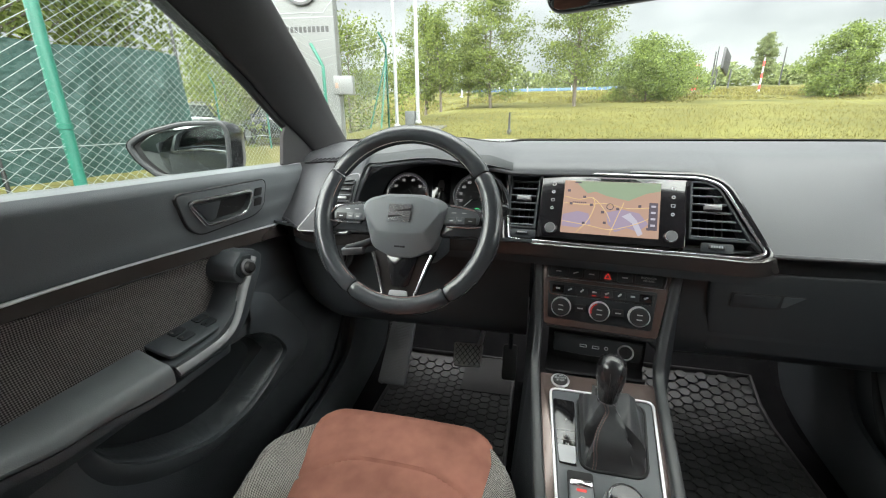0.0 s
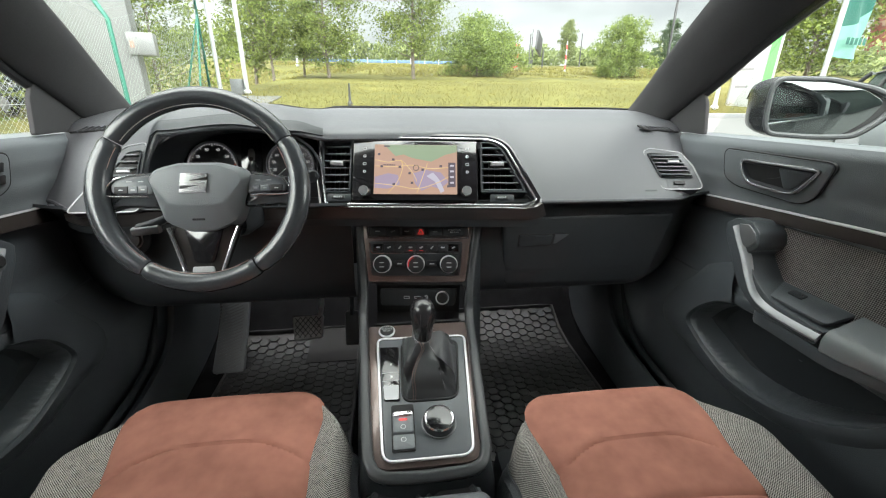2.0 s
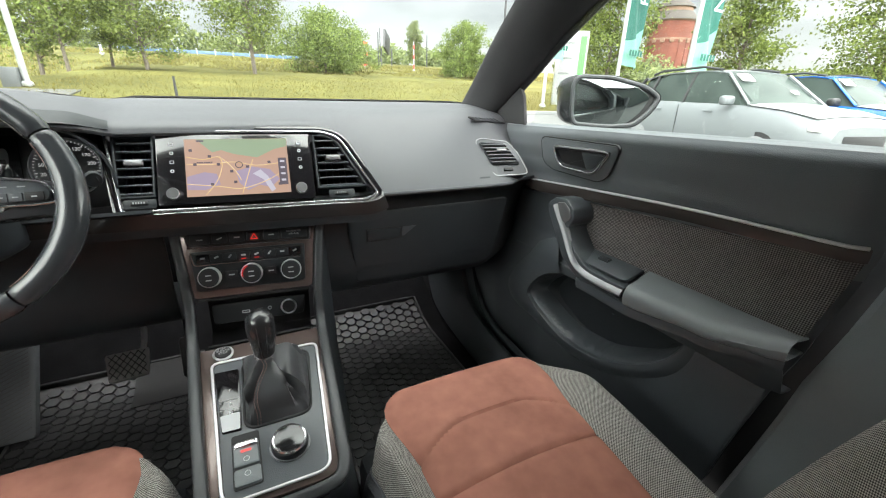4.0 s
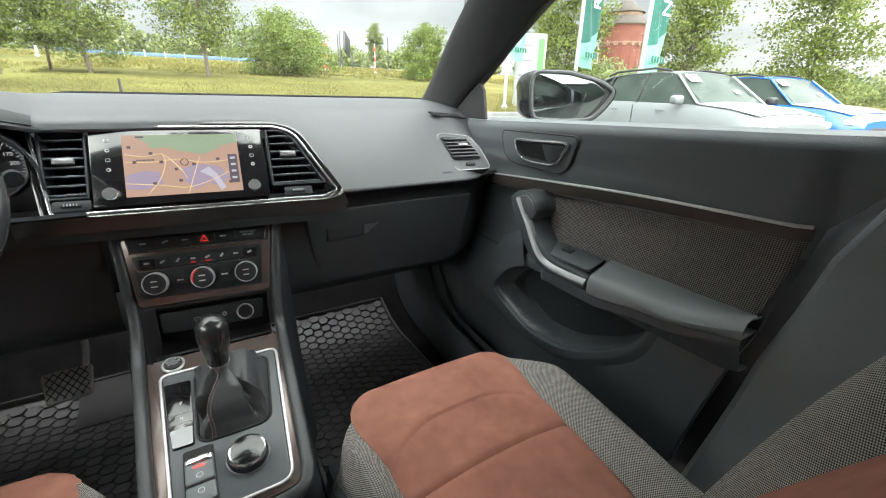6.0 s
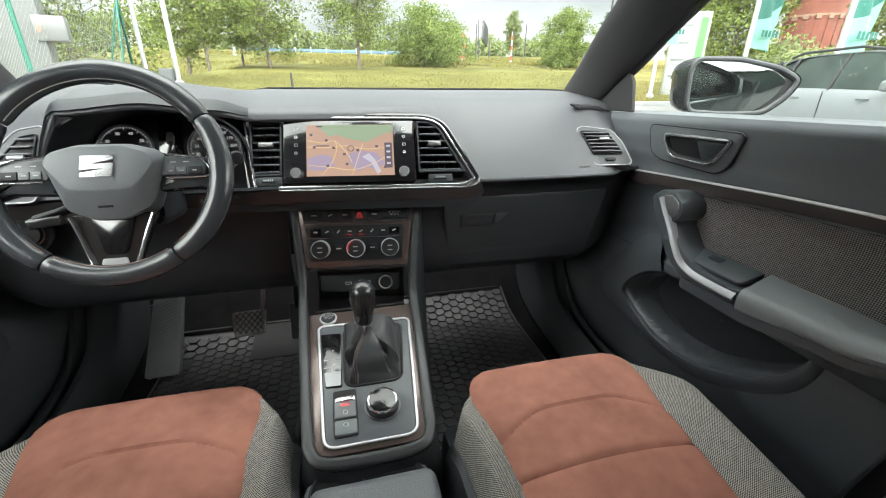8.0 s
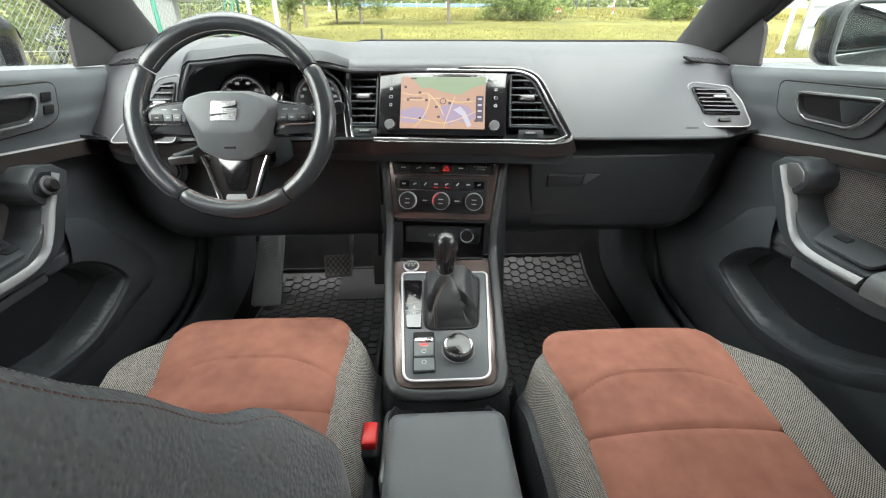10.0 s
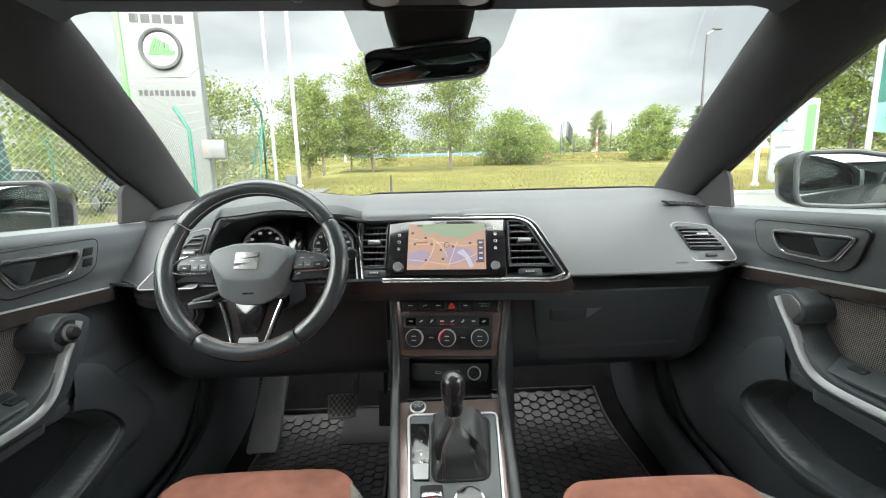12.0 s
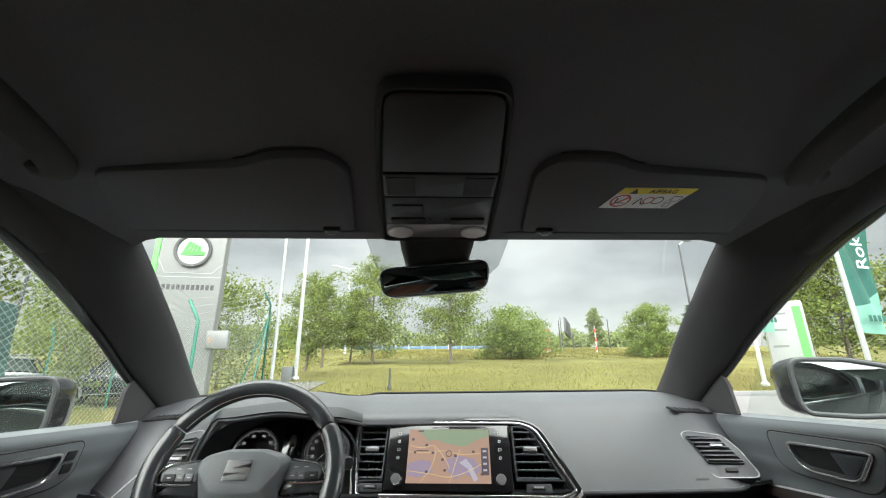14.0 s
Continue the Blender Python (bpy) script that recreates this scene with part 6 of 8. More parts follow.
    for s in (-1, 1):
        rows, flank = [], []
        for i in range(41):
            h = Hb * (0.02 + 0.96 * i / 40)
            e = math.sin(min(1, i / 40 * 1.25 + 0.12) * math.pi / 2) * (1 if i < 34 else math.cos((i - 34) / 6 * math.pi / 2.4))
            wd, lift = 0.085 * (0.7 + 0.3 * e) * (1 - (0.75 * max(0.0, min(1.0, (h - 0.16) / 0.16)) if driver else 0.0)), 0.075 * e * (lerp_table(h, [(0.0, 1.0), (0.24, 1.0), (0.30, 0.75), (0.36, 0.74), (0.42, 0.68)])[0] if driver else 1.0)
            row = [bp(s * (0.133 + wd * a), h, -0.008 + lift * math.sin(a * math.pi * 0.55)) for a in np.linspace(0, 1, 11)]
            rows.append(row)
            flank.append([bp(s * (0.133 + wd + k), h, -0.008 + lift * math.sin(math.pi * 0.55) - dd) for k, dd in ((-0.002, -0.001), (0.010, 0.008), (0.016, 0.03), (0.016, 0.10), (0.008, 0.15))])
        part("back_bolster", sheet(rows, 0.003), BASKET, st, "raised bolster of the backrest")
        part("back_flank", sheet(flank, 0.003), LEATHER, st, "black grained leather flank of the backrest, coloured pale as if lit")
        seam = [Vector(r[0]).lerp(Vector(r[1]), 0.75) + ax_f * 0.0022 + Vector((s * 0.0022, 0, 0)) for r in flank]
        dots = [sweep([a.lerp(b, 0.15), a.lerp(b, 0.70)], disc_section(0.0007, 5)) for p, q in zip(seam, seam[1:]) for a, b in ((p.lerp(q, k / 3), p.lerp(q, (k + 1) / 3)) for k in range(3))]
        part("back_stitching", joined(dots), THREAD, st, "red-brown stitches", smooth=0)
    part("back_shell", sheet([[bp(x, h, -0.13) for x in np.linspace(-0.20, 0.20, 9)] for h in np.linspace(0, Hb, 9)], 0.01), LOWER, st)
    return st


seat("driver's seat in rust-brown suede with basket-weave bolsters", -0.328, 0.625, True)
seat("passenger seat in rust-brown suede with basket-weave bolsters", 0.352, 0.562, False)


# ---------------------------------------------------------------- footwells
def pedals():
    p = thing("brake_pedal", "wide black rubber brake pedal on a steel arm", "pedal", "pedals")
    fr = face((-0.292, 1.095, 0.545), (0.04, -0.70, 0.71))
    pad = part("pad", prism(round_poly([(-0.040, -0.038), (0.040, -0.036), (0.046, 0.034), (-0.046, 0.034)], 0.008), 0.014, 0.004, -0.006), PEDAL, p, "rubber pedal pad with crossed treads, coloured lighter as if lit", m=fr)
    for i in range(-3, 4):
        for sgn in (-1, 1):
            # treads run corner to corner and stop at the edge of the pad
            u, lo, hi = 0.0155 * i, -0.033, 0.030
            a0, a1 = (u + sgn * lo * 0.8, lo), (u + sgn * hi * 0.8, hi)
            a0, a1 = ((min(0.038, max(-0.038, q[0])), q[1] - sgn * (q[0] - min(0.038, max(-0.038, q[0]))) / 0.8) for q in (a0, a1))
            if abs(a0[1] - a1[1]) > 0.008:
                part("tread", sweep([fr @ Vector((*q, 0.0086)) for q in (a0, a1)], [(-0.0012, -0.001), (0.0012, -0.001), (0.0007, 0.001), (-0.0007, 0.001)], up=fr.col[2].xyz), LOWER, pad)
    part("arm", sweep(curve([(-0.262, 1.120, 0.560), (-0.248, 1.115, 0.62), (-0.238, 1.11, 0.74)], 8), disc_section(0.007, 8)), WHITEARM, p, "bare steel arm")
    a = thing("accelerator_pedal", "narrow black accelerator pedal", "pedal", "pedals")
    f2 = face((-0.168, 1.15, 0.50), (0, -0.9, 0.42))
    part("pad", prism(rounded(-0.022, -0.055, 0.022, 0.055, 0.008), 0.014, 0.004, -0.007), RUBBER, a, m=f2)
    part("arm", sweep([(-0.168, 1.165, 0.54), (-0.165, 1.20, 0.68)], disc_section(0.007, 8)), LOWER, a)
    r = thing("foot_rest", "ribbed grey plastic foot rest by the side wall", "foot rest")
    f3 = face((-0.540, 1.15, 0.50), (0, -0.82, 0.57))
    b = part("plate", prism(round_poly([(-0.052, -0.115), (0.040, -0.115), (0.048, 0.125), (-0.030, 0.125)], 0.01), 0.02, 0.004, -0.02), DOORPAD, r, m=f3)
    for i in range(22):
        part("rib", block(-0.042, 0.036, -0.0012, 0.0012, 0.0, 0.0016), RAIL, b, m=f3 @ spot(0.0, -0.102 + 0.0100 * i, 0) @ pose(0, 0, 0, 0, 0, 22))


pedals()


def floor_mat(label, x0, x1, y0, y1):
    m = thing("floor_mat", label, "floor mat", "rubber mats")

    def lift(y):
        return 0.386 + max(0, y - 1.16) ** 1.5
    ys = np.linspace(y0, y1, 24)
    part("tray", sheet([[(x, y, lift(y)) for x in np.linspace(x0, x1, 12)] for y in ys], 0.006), RUBBER, m, "black rubber tray")
    edge = [(x0, y0), (x1, y0), (x1, y1), (x0, y1)]
    pts = []
    for a, b in zip(edge, edge[1:] + edge[:1]):
        for k in range(10):
            x, y = a[0] + (b[0] - a[0]) * k / 10, a[1] + (b[1] - a[1]) * k / 10
            pts.append((x, y, lift(y) + 0.006))
    part("edge", sweep(pts, round_poly([(-0.006, -0.006), (0.006, -0.006), (0.004, 0.008), (-0.004, 0.008)], 0.002, 2), closed=True), RUBBER, m, "raised rubber edge")
    # six-sided raised cells
    R = 0.0200
    me = bpy.data.meshes.new("hexagon")
    bm = prism([((R - 0.0020) * math.cos(math.pi / 3 * k), (R - 0.0020) * 0.82 * math.sin(math.pi / 3 * k)) for k in range(6)], 0.0045, 0.0018)
    bm.to_mesh(me)
    bm.free()
    me.materials.append(RUBBER)
    cells = []
    nx, ny = int((x1 - x0) / (R * 1.5)), int((y1 - y0) / (R * math.sqrt(3) * 0.82))
    for j in range(ny, -1, -1):
        for i in range(nx):
            x = x0 + R + i * R * 1.5
            y = y0 + R + (j + 0.5 * (i % 2)) * R * math.sqrt(3) * 0.82
            if x < x1 - R * 0.8 and y < y1 - R * 0.7:
                cells.append((x, y, lift(y) + 0.005, math.degrees(math.atan((lift(y + 0.01) - lift(y - 0.01)) / 0.02))))
    for x, y, z, slope in cells[:300]:
        o = new("hexagon", me)
        o.parent = m
        o.matrix_basis = pose(x, y, z, slope)
    rest = bmesh.new()
    for x, y, z, slope in cells[300:]:
        k = len(rest.verts)
        rest.from_mesh(me)
        rest.verts.ensure_lookup_table()
        bmesh.ops.transform(rest, matrix=pose(x, y, z, slope), verts=rest.verts[k:])
    if cells[300:]:
        tagged(part("more_cells", rest, RUBBER, m), kind="stuff")


floor_mat("black rubber mat with honeycomb cells in the driver's footwell", -0.555, -0.155, 0.50, 1.27)
hp = thing("heel_pad", "smooth black pad under the accelerator pedal", "heel pad")
part("pad", sheet([[(x, y, 0.398 + max(0, y - 1.16) ** 1.5) for x in (-0.322, -0.236, -0.150)] for y in np.linspace(1.12, 1.275, 9)], 0.005), SEAL, hp)
floor_mat("black rubber mat with honeycomb cells in the passenger footwell", 0.17, 0.57, 0.45, 1.31)


# ---------------------------------------------------------------- roof things
def overhead():
    k = thing("overhead_console", "black roof console with a lid, two reading lamps and switches", "roof console")
    fr = face((-0.004, 0.44, 1.4935), (0, 0.075, -1.0))
    # in this frame y runs towards the rear of the car
    fr = Matrix(((-1, 0, 0, -0.004), (0, -0.997, -0.07, 0.44), (0, 0.07, -0.997, 1.505), (0, 0, 0, 1)))

    o = round_poly([(-0.107, -0.215), (0.107, -0.215), (0.092, 0.03), (0.076, 0.185), (0.060, 0.203), (-0.060, 0.203), (-0.076, 0.185), (-0.092, 0.03)], [0.02, 0.02, 0.03, 0.03, 0.02, 0.02, 0.03, 0.03], 5)
    part("frame", frame_ring(o, 0.007, 0.016, -0.006, 0.004), PILLAR, k, "dark rounded frame", m=fr)
    part("back_plate", prism(inset(o, 0.008), 0.006, 0.0, -0.006), SEAL, k, m=fr)
    part("glasses_lid", prism(round_poly([(-0.083, 0.036), (0.083, 0.036), (0.066, 0.192), (-0.066, 0.192)], [0.006, 0.006, 0.02, 0.02]), 0.009, 0.003, 0.0), SEAL, k, "smooth black lid", m=fr)
    mp = part("microphone_bar", prism(round_poly([(-0.086, -0.036), (0.086, -0.036), (0.083, 0.030), (-0.083, 0.030)], 0.004), 0.008, 0.002, 0.0), LOWER, k, m=fr)
    for s in (-1, 1):
        gr = part("speaker_grid", prism(rounded(s * 0.058 - 0.022, -0.030, s * 0.058 + 0.022, 0.022, 0.003), 0.001, 0.0, 0.008), SEAL, mp, m=fr)
        dots = []
        for i in range(11):
            for j in range(11):
                dots.append(block(-0.001, 0.001, -0.001, 0.001, 0, 0.0006))
                dots[-1].transform(spot(s * 0.058 - 0.019 + 0.0038 * i, -0.0265 + 0.0046 * j, 0.009))
        tagged(part("speech_grille", joined(dots), LOWER, gr, smooth=0, m=fr), kind="stuff")
    sw = part("switch_panel", prism(round_poly([(-0.092, -0.140), (0.092, -0.140), (0.086, -0.040), (-0.086, -0.040)], 0.004), 0.007, 0.002, 0.0), LOWER, k, m=fr)
    part("switch", prism(rounded(0.026, -0.104, 0.076, -0.064, 0.003), 0.003, 0.001, 0.007), LOWER, sw, m=fr)
    for s in (-1, 1):
        part("switch", prism(rounded(s * 0.052 - 0.030, -0.136, s * 0.052 + 0.030, -0.114, 0.003), 0.003, 0.001, 0.007), SEAL, sw, m=fr)
        part("microphone_dot", turned([(0, 0), (0.003, 0), (0.003, 0.001), (0, 0.001)], 12), SEAL, sw, m=fr @ spot(s * 0.014, -0.120, 0.007))
    lp = part("lamp_panel", prism(round_poly([(-0.097, -0.205), (0.097, -0.205), (0.092, -0.143), (-0.092, -0.143)], [0.02, 0.02, 0.004, 0.004]), 0.006, 0.002, 0.0), SATIN, k, "satin grey lamp panel", m=fr)
    for s in (-1, 1):
        ln = [(s * 0.068 + 0.024 * math.cos(2 * math.pi * i / 28), -0.175 + 0.024 * math.sin(2 * math.pi * i / 28)) for i in range(28)]
        part("reading_lamp", prism(ln, 0.006, 0.003, 0.005), WHITE, lp, "frosted white reading lamp, unlit", m=fr)
        part("lamp_ring", frame_ring(ln, -0.002, 0.003, 0.005, 0.001), SATIN, lp, m=fr)


def visor(s, label):
    v = thing("sun_visor", label, "sun visor", "sun visors")
    # outline across (x) and towards the rear (y)
    o = round_poly([(0.160, 0.632), (0.585, 0.632), (0.530, 0.478), (0.502, 0.432), (0.285, 0.415), (0.245, 0.393), (0.160, 0.390), (0.136, 0.425)], [0.012, 0.03, 0.03, 0.02, 0.03, 0.02, 0.02, 0.02], 4)
    o = [(x * s, -y) for x, y in o]
    if s < 0:
        o = o[::-1]
    fr = Matrix(((1, 0, 0, 0), (0, -1, 0.0, 0.0), (0, 0, -1, 1.508), (0, 0, 0, 1)))
    tip = Matrix.Translation((0, 0.52, 1.513)) @ pose(0, 0, 0, -5.0, 0) @ Matrix.Translation((0, -0.52, -1.503))
    # black sheet, slightly larger than the board, stands in for its shadow line
    part("gap", prism(inset(o, -0.006), 0.006, 0.002, -0.003), SEAL, v, "dark outline painting the visor's shadow on the roof", m=tip @ fr)
    part("board", prism(o, 0.018, 0.007), ROOFCLOTH, v, "cloth-covered visor board", m=tip @ fr)
    part("clip", block(s * 0.200 - 0.016, s * 0.200 + 0.016, 0.607, 0.622, -0.0, 0.010, 0.003), LOWER, v, m=tip @ Matrix.Translation((0, 0, 1.482)))
    part("clip_loop", sweep([(s * 0.200 - 0.010, 0.612, 1.482), (s * 0.200 - 0.005, 0.612, 1.477), (s * 0.200 + 0.005, 0.612, 1.477), (s * 0.200 + 0.010, 0.612, 1.482)], disc_section(0.0015, 6)), GREYPRINT, v, m=tip)
    if s > 0:
        yellow = material("yellow_print", (0.78, 0.62, 0.04), 0.5)
        sticker_red = material("red_print", (0.55, 0.06, 0.05), 0.5)
        black = material("black_print", (0.02, 0.02, 0.02), 0.5)
        # sticker frame: x to the right as the viewer sees it, y towards the rear
        q = tip @ Matrix(((1, 0, 0, 0.335), (0, -1, 0, 0.492), (0, 0, -1, 1.4895), (0, 0, 0, 1))) @ Matrix.Diagonal((0.86, 1.15, 1, 1))
        lab = part("warning_label", prism([(-0.075, -0.028), (0.066, -0.028), (0.082, 0.030), (-0.056, 0.030)], 0.0006), WHITE, v, "white and yellow airbag warning label", smooth=0, m=q)
        part("label_band", prism([(-0.0612, 0.014), (0.0776, 0.014), (0.082, 0.030), (-0.056, 0.030)], 0.0004), yellow, lab, smooth=0, m=q @ spot(0, 0, 0.0006))
        text("label_word", "AIRBAG", 0.015, black, q @ spot(0.022, 0.0215, 0.0012), lab, "black capital letters")
        part("label_triangle", prism([(-0.040, 0.0155), (-0.024, 0.0155), (-0.032, 0.0285)], 0.0004), black, lab, smooth=0, m=q @ spot(0, 0, 0.0011))
        cx, cy = -0.044, -0.006
        part("label_ring", frame_ring([(cx + 0.019 * math.cos(2 * math.pi * i / 28), cy + 0.018 * math.sin(2 * math.pi * i / 28)) for i in range(28)], 0.0035, 0.0004), sticker_red, lab, smooth=0, m=q @ spot(0, 0, 0.0007))
        part("label_slash", block(-0.017, 0.017, -0.0017, 0.0017, 0, 0.0004), sticker_red, lab, smooth=0, m=q @ spot(cx, cy, 0.0009) @ pose(0, 0, 0, 0, 0, 40))
        part("label_sign", joined([block(cx - 0.010, cx + 0.010, cy - 0.007, cy - 0.005, 0, 0.0003), block(cx - 0.010, cx - 0.007, cy - 0.006, cy + 0.007, 0, 0.0003)]), black, lab, smooth=0, m=q @ spot(0, 0, 0.0007))
        for u in (-0.020, 0.044):
            part("label_line", prism([(u - 0.0043, -0.028), (u - 0.0035, -0.028), (u + 0.0081, 0.013), (u + 0.0073, 0.013)], 0.0003), GREYPRINT, lab, smooth=0, m=q @ spot(0, 0, 0.0007))
        part("label_sign", sweep([q @ Vector((x, y, 0.001)) for x, y in ((-0.014, -0.016), (-0.008, 0.004), (0.0, -0.014), (0.006, -0.014))], disc_section(0.001, 4)), black, lab, smooth=0)
        part("label_sign", turned([(0.008, 0), (0.010, 0), (0.010, 0.0004), (0.008, 0.0004)], 18), sticker_red, lab, smooth=0, m=q @ spot(0.010, -0.004, 0.0007))
        part("label_sign", turned([(0.009, 0), (0.0105, 0), (0.0105, 0.0004), (0.009, 0.0004)], 18), black, lab, smooth=0, m=q @ spot(0.028, -0.004, 0.0007))
        part("label_sign", frame_ring(rounded(0.052, -0.006, 0.070, 0.008, 0.002), 0.0012, 0.0004), black, lab, smooth=0, m=q @ spot(0, 0, 0.0007))
        part("label_sign", frame_ring(rounded(0.048, -0.024, 0.060, -0.010, 0.003), 0.0012, 0.0004), black, lab, smooth=0, m=q @ spot(0, 0, 0.0007))


def grab_handle(s):
    g = thing("grab_handle", "dark grey folding grab handle at the roof edge", "grab handle", "grab handles")
    pts = curve([(s * 0.590, 0.432, 1.530), (s * 0.556, 0.424, 1.506), (s * 0.512, 0.392, 1.494), (s * 0.478, 0.310, 1.496), (s * 0.458, 0.200, 1.503), (s * 0.470, 0.100, 1.515), (s * 0.520, 0.06, 1.545)], 40)
    part("grip", sweep(pts, round_poly([(-0.021, -0.009), (0.021, -0.009), (0.017, 0.010), (-0.017, 0.010)], 0.007, 3), up=(-s * 0.35, 0, -0.93)), PILLAR, g, "dark moulded grip")
    part("hinge", block(min(s * 0.545, s * 0.60), max(s * 0.545, s * 0.60), 0.400, 0.455, 1.515, 1.545, 0.010, 3), PILLAR, g)


def inner_mirror():
    m = thing("rear_view_mirror", "black frameless rear-view mirror on a plastic foot", "mirror")
    fr = face((-0.008, 0.70, 1.417), (-0.10, -0.99, -0.12)) @ pose(0, 0, 0, 0, 0, 3) @ Matrix.Diagonal((0.97, 0.94, 1, 1))
    o = round_poly([(-0.118, 0.020), (-0.100, 0.030), (0.105, 0.034), (0.118, 0.020), (0.112, -0.022), (0.090, -0.034), (-0.095, -0.036), (-0.112, -0.026)], 0.014, 4)
    h = part("housing", prism(o, 0.030, 0.004, -0.030), LOWER, m, m=fr)
    part("glass", prism(inset(o, 0.003), 0.003, 0.001, 0.0), DIMMIRROR, m, "tinted mirror glass", m=fr)
    part("arm", sweep(curve([(-0.008, 0.73, 1.425), (-0.004, 0.745, 1.445), (0.0, 0.75, 1.462)], 6), disc_section(0.014, 10)), LOWER, m)
    rings = []
    for z, hw, y0, y1 in ((1.505, 0.080, 0.672, 0.73), (1.485, 0.076, 0.68, 0.75), (1.460, 0.068, 0.695, 0.78), (1.438, 0.056, 0.715, 0.80), (1.424, 0.042, 0.725, 0.80)):
        rings.append([(p[0] - 0.002, p[1], z) for p in rounded(-hw, y0, hw, y1, 0.022, 4)])
    part("foot_cover", sheet(rings, closed=True), LOWER, m, "black sensor cover")


overhead()
visor(-1, "dark cloth sun visor folded up on the driver's side")
visor(1, "dark cloth sun visor folded up, with a warning label")
grab_handle(-1)
grab_handle(1)
inner_mirror()


# ---------------------------------------------------------------- door mirrors
def door_mirror(s):
    m = thing("door_mirror", "dark grey door mirror with a silver glass", "door mirror", "door mirrors")
    # outline in the plane of the glass: a long tip outwards
    fr = face((s * (0.988 if s < 0 else 1.015), 0.90, 1.163 if s < 0 else 1.192), (-s * 0.53, -0.848, 0.0))
    o = [(-0.105, 0.045), (-0.090, 0.072), (0.0, 0.070), (0.085, 0.048), (0.130, 0.018), (0.112, -0.026), (0.072, -0.070), (0.0, -0.076), (-0.085, -0.072), (-0.100, -0.045)]
    o = [(x * s * (1.0 if s < 0 else 1.1), y) for x, y in o]
    if s < 0:
        o = o[::-1]
    ring = round_poly(o, 0.02, 4)
    n = len(ring)
    rings = []
    back = Vector((s * 0.12, -0.99, 0.0))
    for k, (d, w) in enumerate(((0.0, 0.004), (0.001, -0.018), (0.006, -0.045), (0.017, -0.072), (0.034, -0.092), (0.055, -0.100))):
        rr = inset(ring, d) if d else ring
        rings.append([(fr @ Vector((p[0], p[1], 0.0)) + back * w) for p in rr])
    bm = sheet(rings, closed=True)
    part("cap", bm, material("anthracite_mirror_cap", (0.04, 0.042, 0.045), 0.22, metal=0.6, coat=0.7, tone=0.05), m, "glossy anthracite cap")
    part("back", prism(inset(ring, 0.054), 0.004), SEAL, m, m=Matrix.Translation(back * -0.102) @ fr)
    part("bezel", frame_ring(ring, 0.012, 0.012, -0.006, 0.004), BEZEL, m, "dark grey bezel", m=fr)
    gl = [(-0.097, 0.040), (-0.086, 0.060), (0.0, 0.057), (0.066, 0.040), (0.102, 0.014), (0.084, -0.026), (0.052, -0.060), (0.0, -0.064), (-0.082, -0.061), (-0.092, -0.045)]
    gl = [(x * s * (1.0 if s < 0 else 1.1), y) for x, y in gl]
    part("glass", prism(round_poly(gl if s > 0 else gl[::-1], 0.014, 4), 0.002, 0.0006, -0.002), MIRROR, m, "silver mirror glass", m=fr)
    part("plate", prism(inset(ring, 0.010), 0.002, 0.0, -0.006), SEAL, m, m=fr)
    part("arm", sweep(curve([(s * 0.92, 1.00, 1.095), (s * 0.85, 1.00, 1.085), (s * 0.78, 1.00, 1.09)], 8), rounded(-0.04, -0.015, 0.04, 0.015, 0.01, 3)), LOWER, m)


door_mirror(-1)
door_mirror(1)


# ---------------------------------------------------------------- outside
GRASS = material("meadow_grass", (0.090, 0.087, 0.029), 0.95, tone=0.35, tone_scale=0.3, fine=0.35, fine_scale=9, grain=0.6, grain_scale=14, spec=0.1)
ASPHALT = material("grey_asphalt", (0.09, 0.09, 0.088), 0.9, tone=0.15, tone_scale=0.8, fine=0.2, fine_scale=60, grain=0.4, grain_scale=90)
BARK = material("grey_bark", (0.12, 0.10, 0.08), 0.9, tone=0.25, tone_scale=6, grain=0.8, grain_scale=25)
GREENPOST = material("green_painted_steel", (0.012, 0.125, 0.085), 0.45, tone=0.12, tone_scale=12)
WIRE = material("galvanised_wire", (0.30, 0.33, 0.32), 0.5, metal=0.4)
TARP = material("dark_green_tarpaulin", (0.014, 0.046, 0.040), 0.6, tone=0.2, tone_scale=2.5, fine=0.1, fine_scale=40, grain=0.5, grain_scale=6)
WHITEPAINT = material("white_painted_metal", (0.30, 0.31, 0.306), 0.35, tone=0.05, tone_scale=3)
PALEPAINT = material("pale_grey_panel", (0.155, 0.159, 0.158), 0.4, tone=0.05, tone_scale=2)
SIGNGREEN = material("bright_green_panel", (0.10, 0.55, 0.09), 0.4)
FLAGGREEN = material("deep_green_flag_cloth", (0.006, 0.088, 0.064), 0.75, tone=0.12, tone_scale=3)
FLAGMINT = material("mint_flag_cloth", (0.14, 0.32, 0.25), 0.75, tone=0.08, tone_scale=3)
STEEL = material("grey_steel", (0.33, 0.34, 0.35), 0.5, metal=0.5, tone=0.1, tone_scale=3)
BOXGREY = material("grey_plastic_cabinet", (0.10, 0.105, 0.11), 0.6, tone=0.1)
EMBLEMGREEN = material("emblem_green", (0.04, 0.24, 0.035), 0.4)
DARKSTEEL = material("dark_steel", (0.03, 0.03, 0.032), 0.5, tone=0.1)


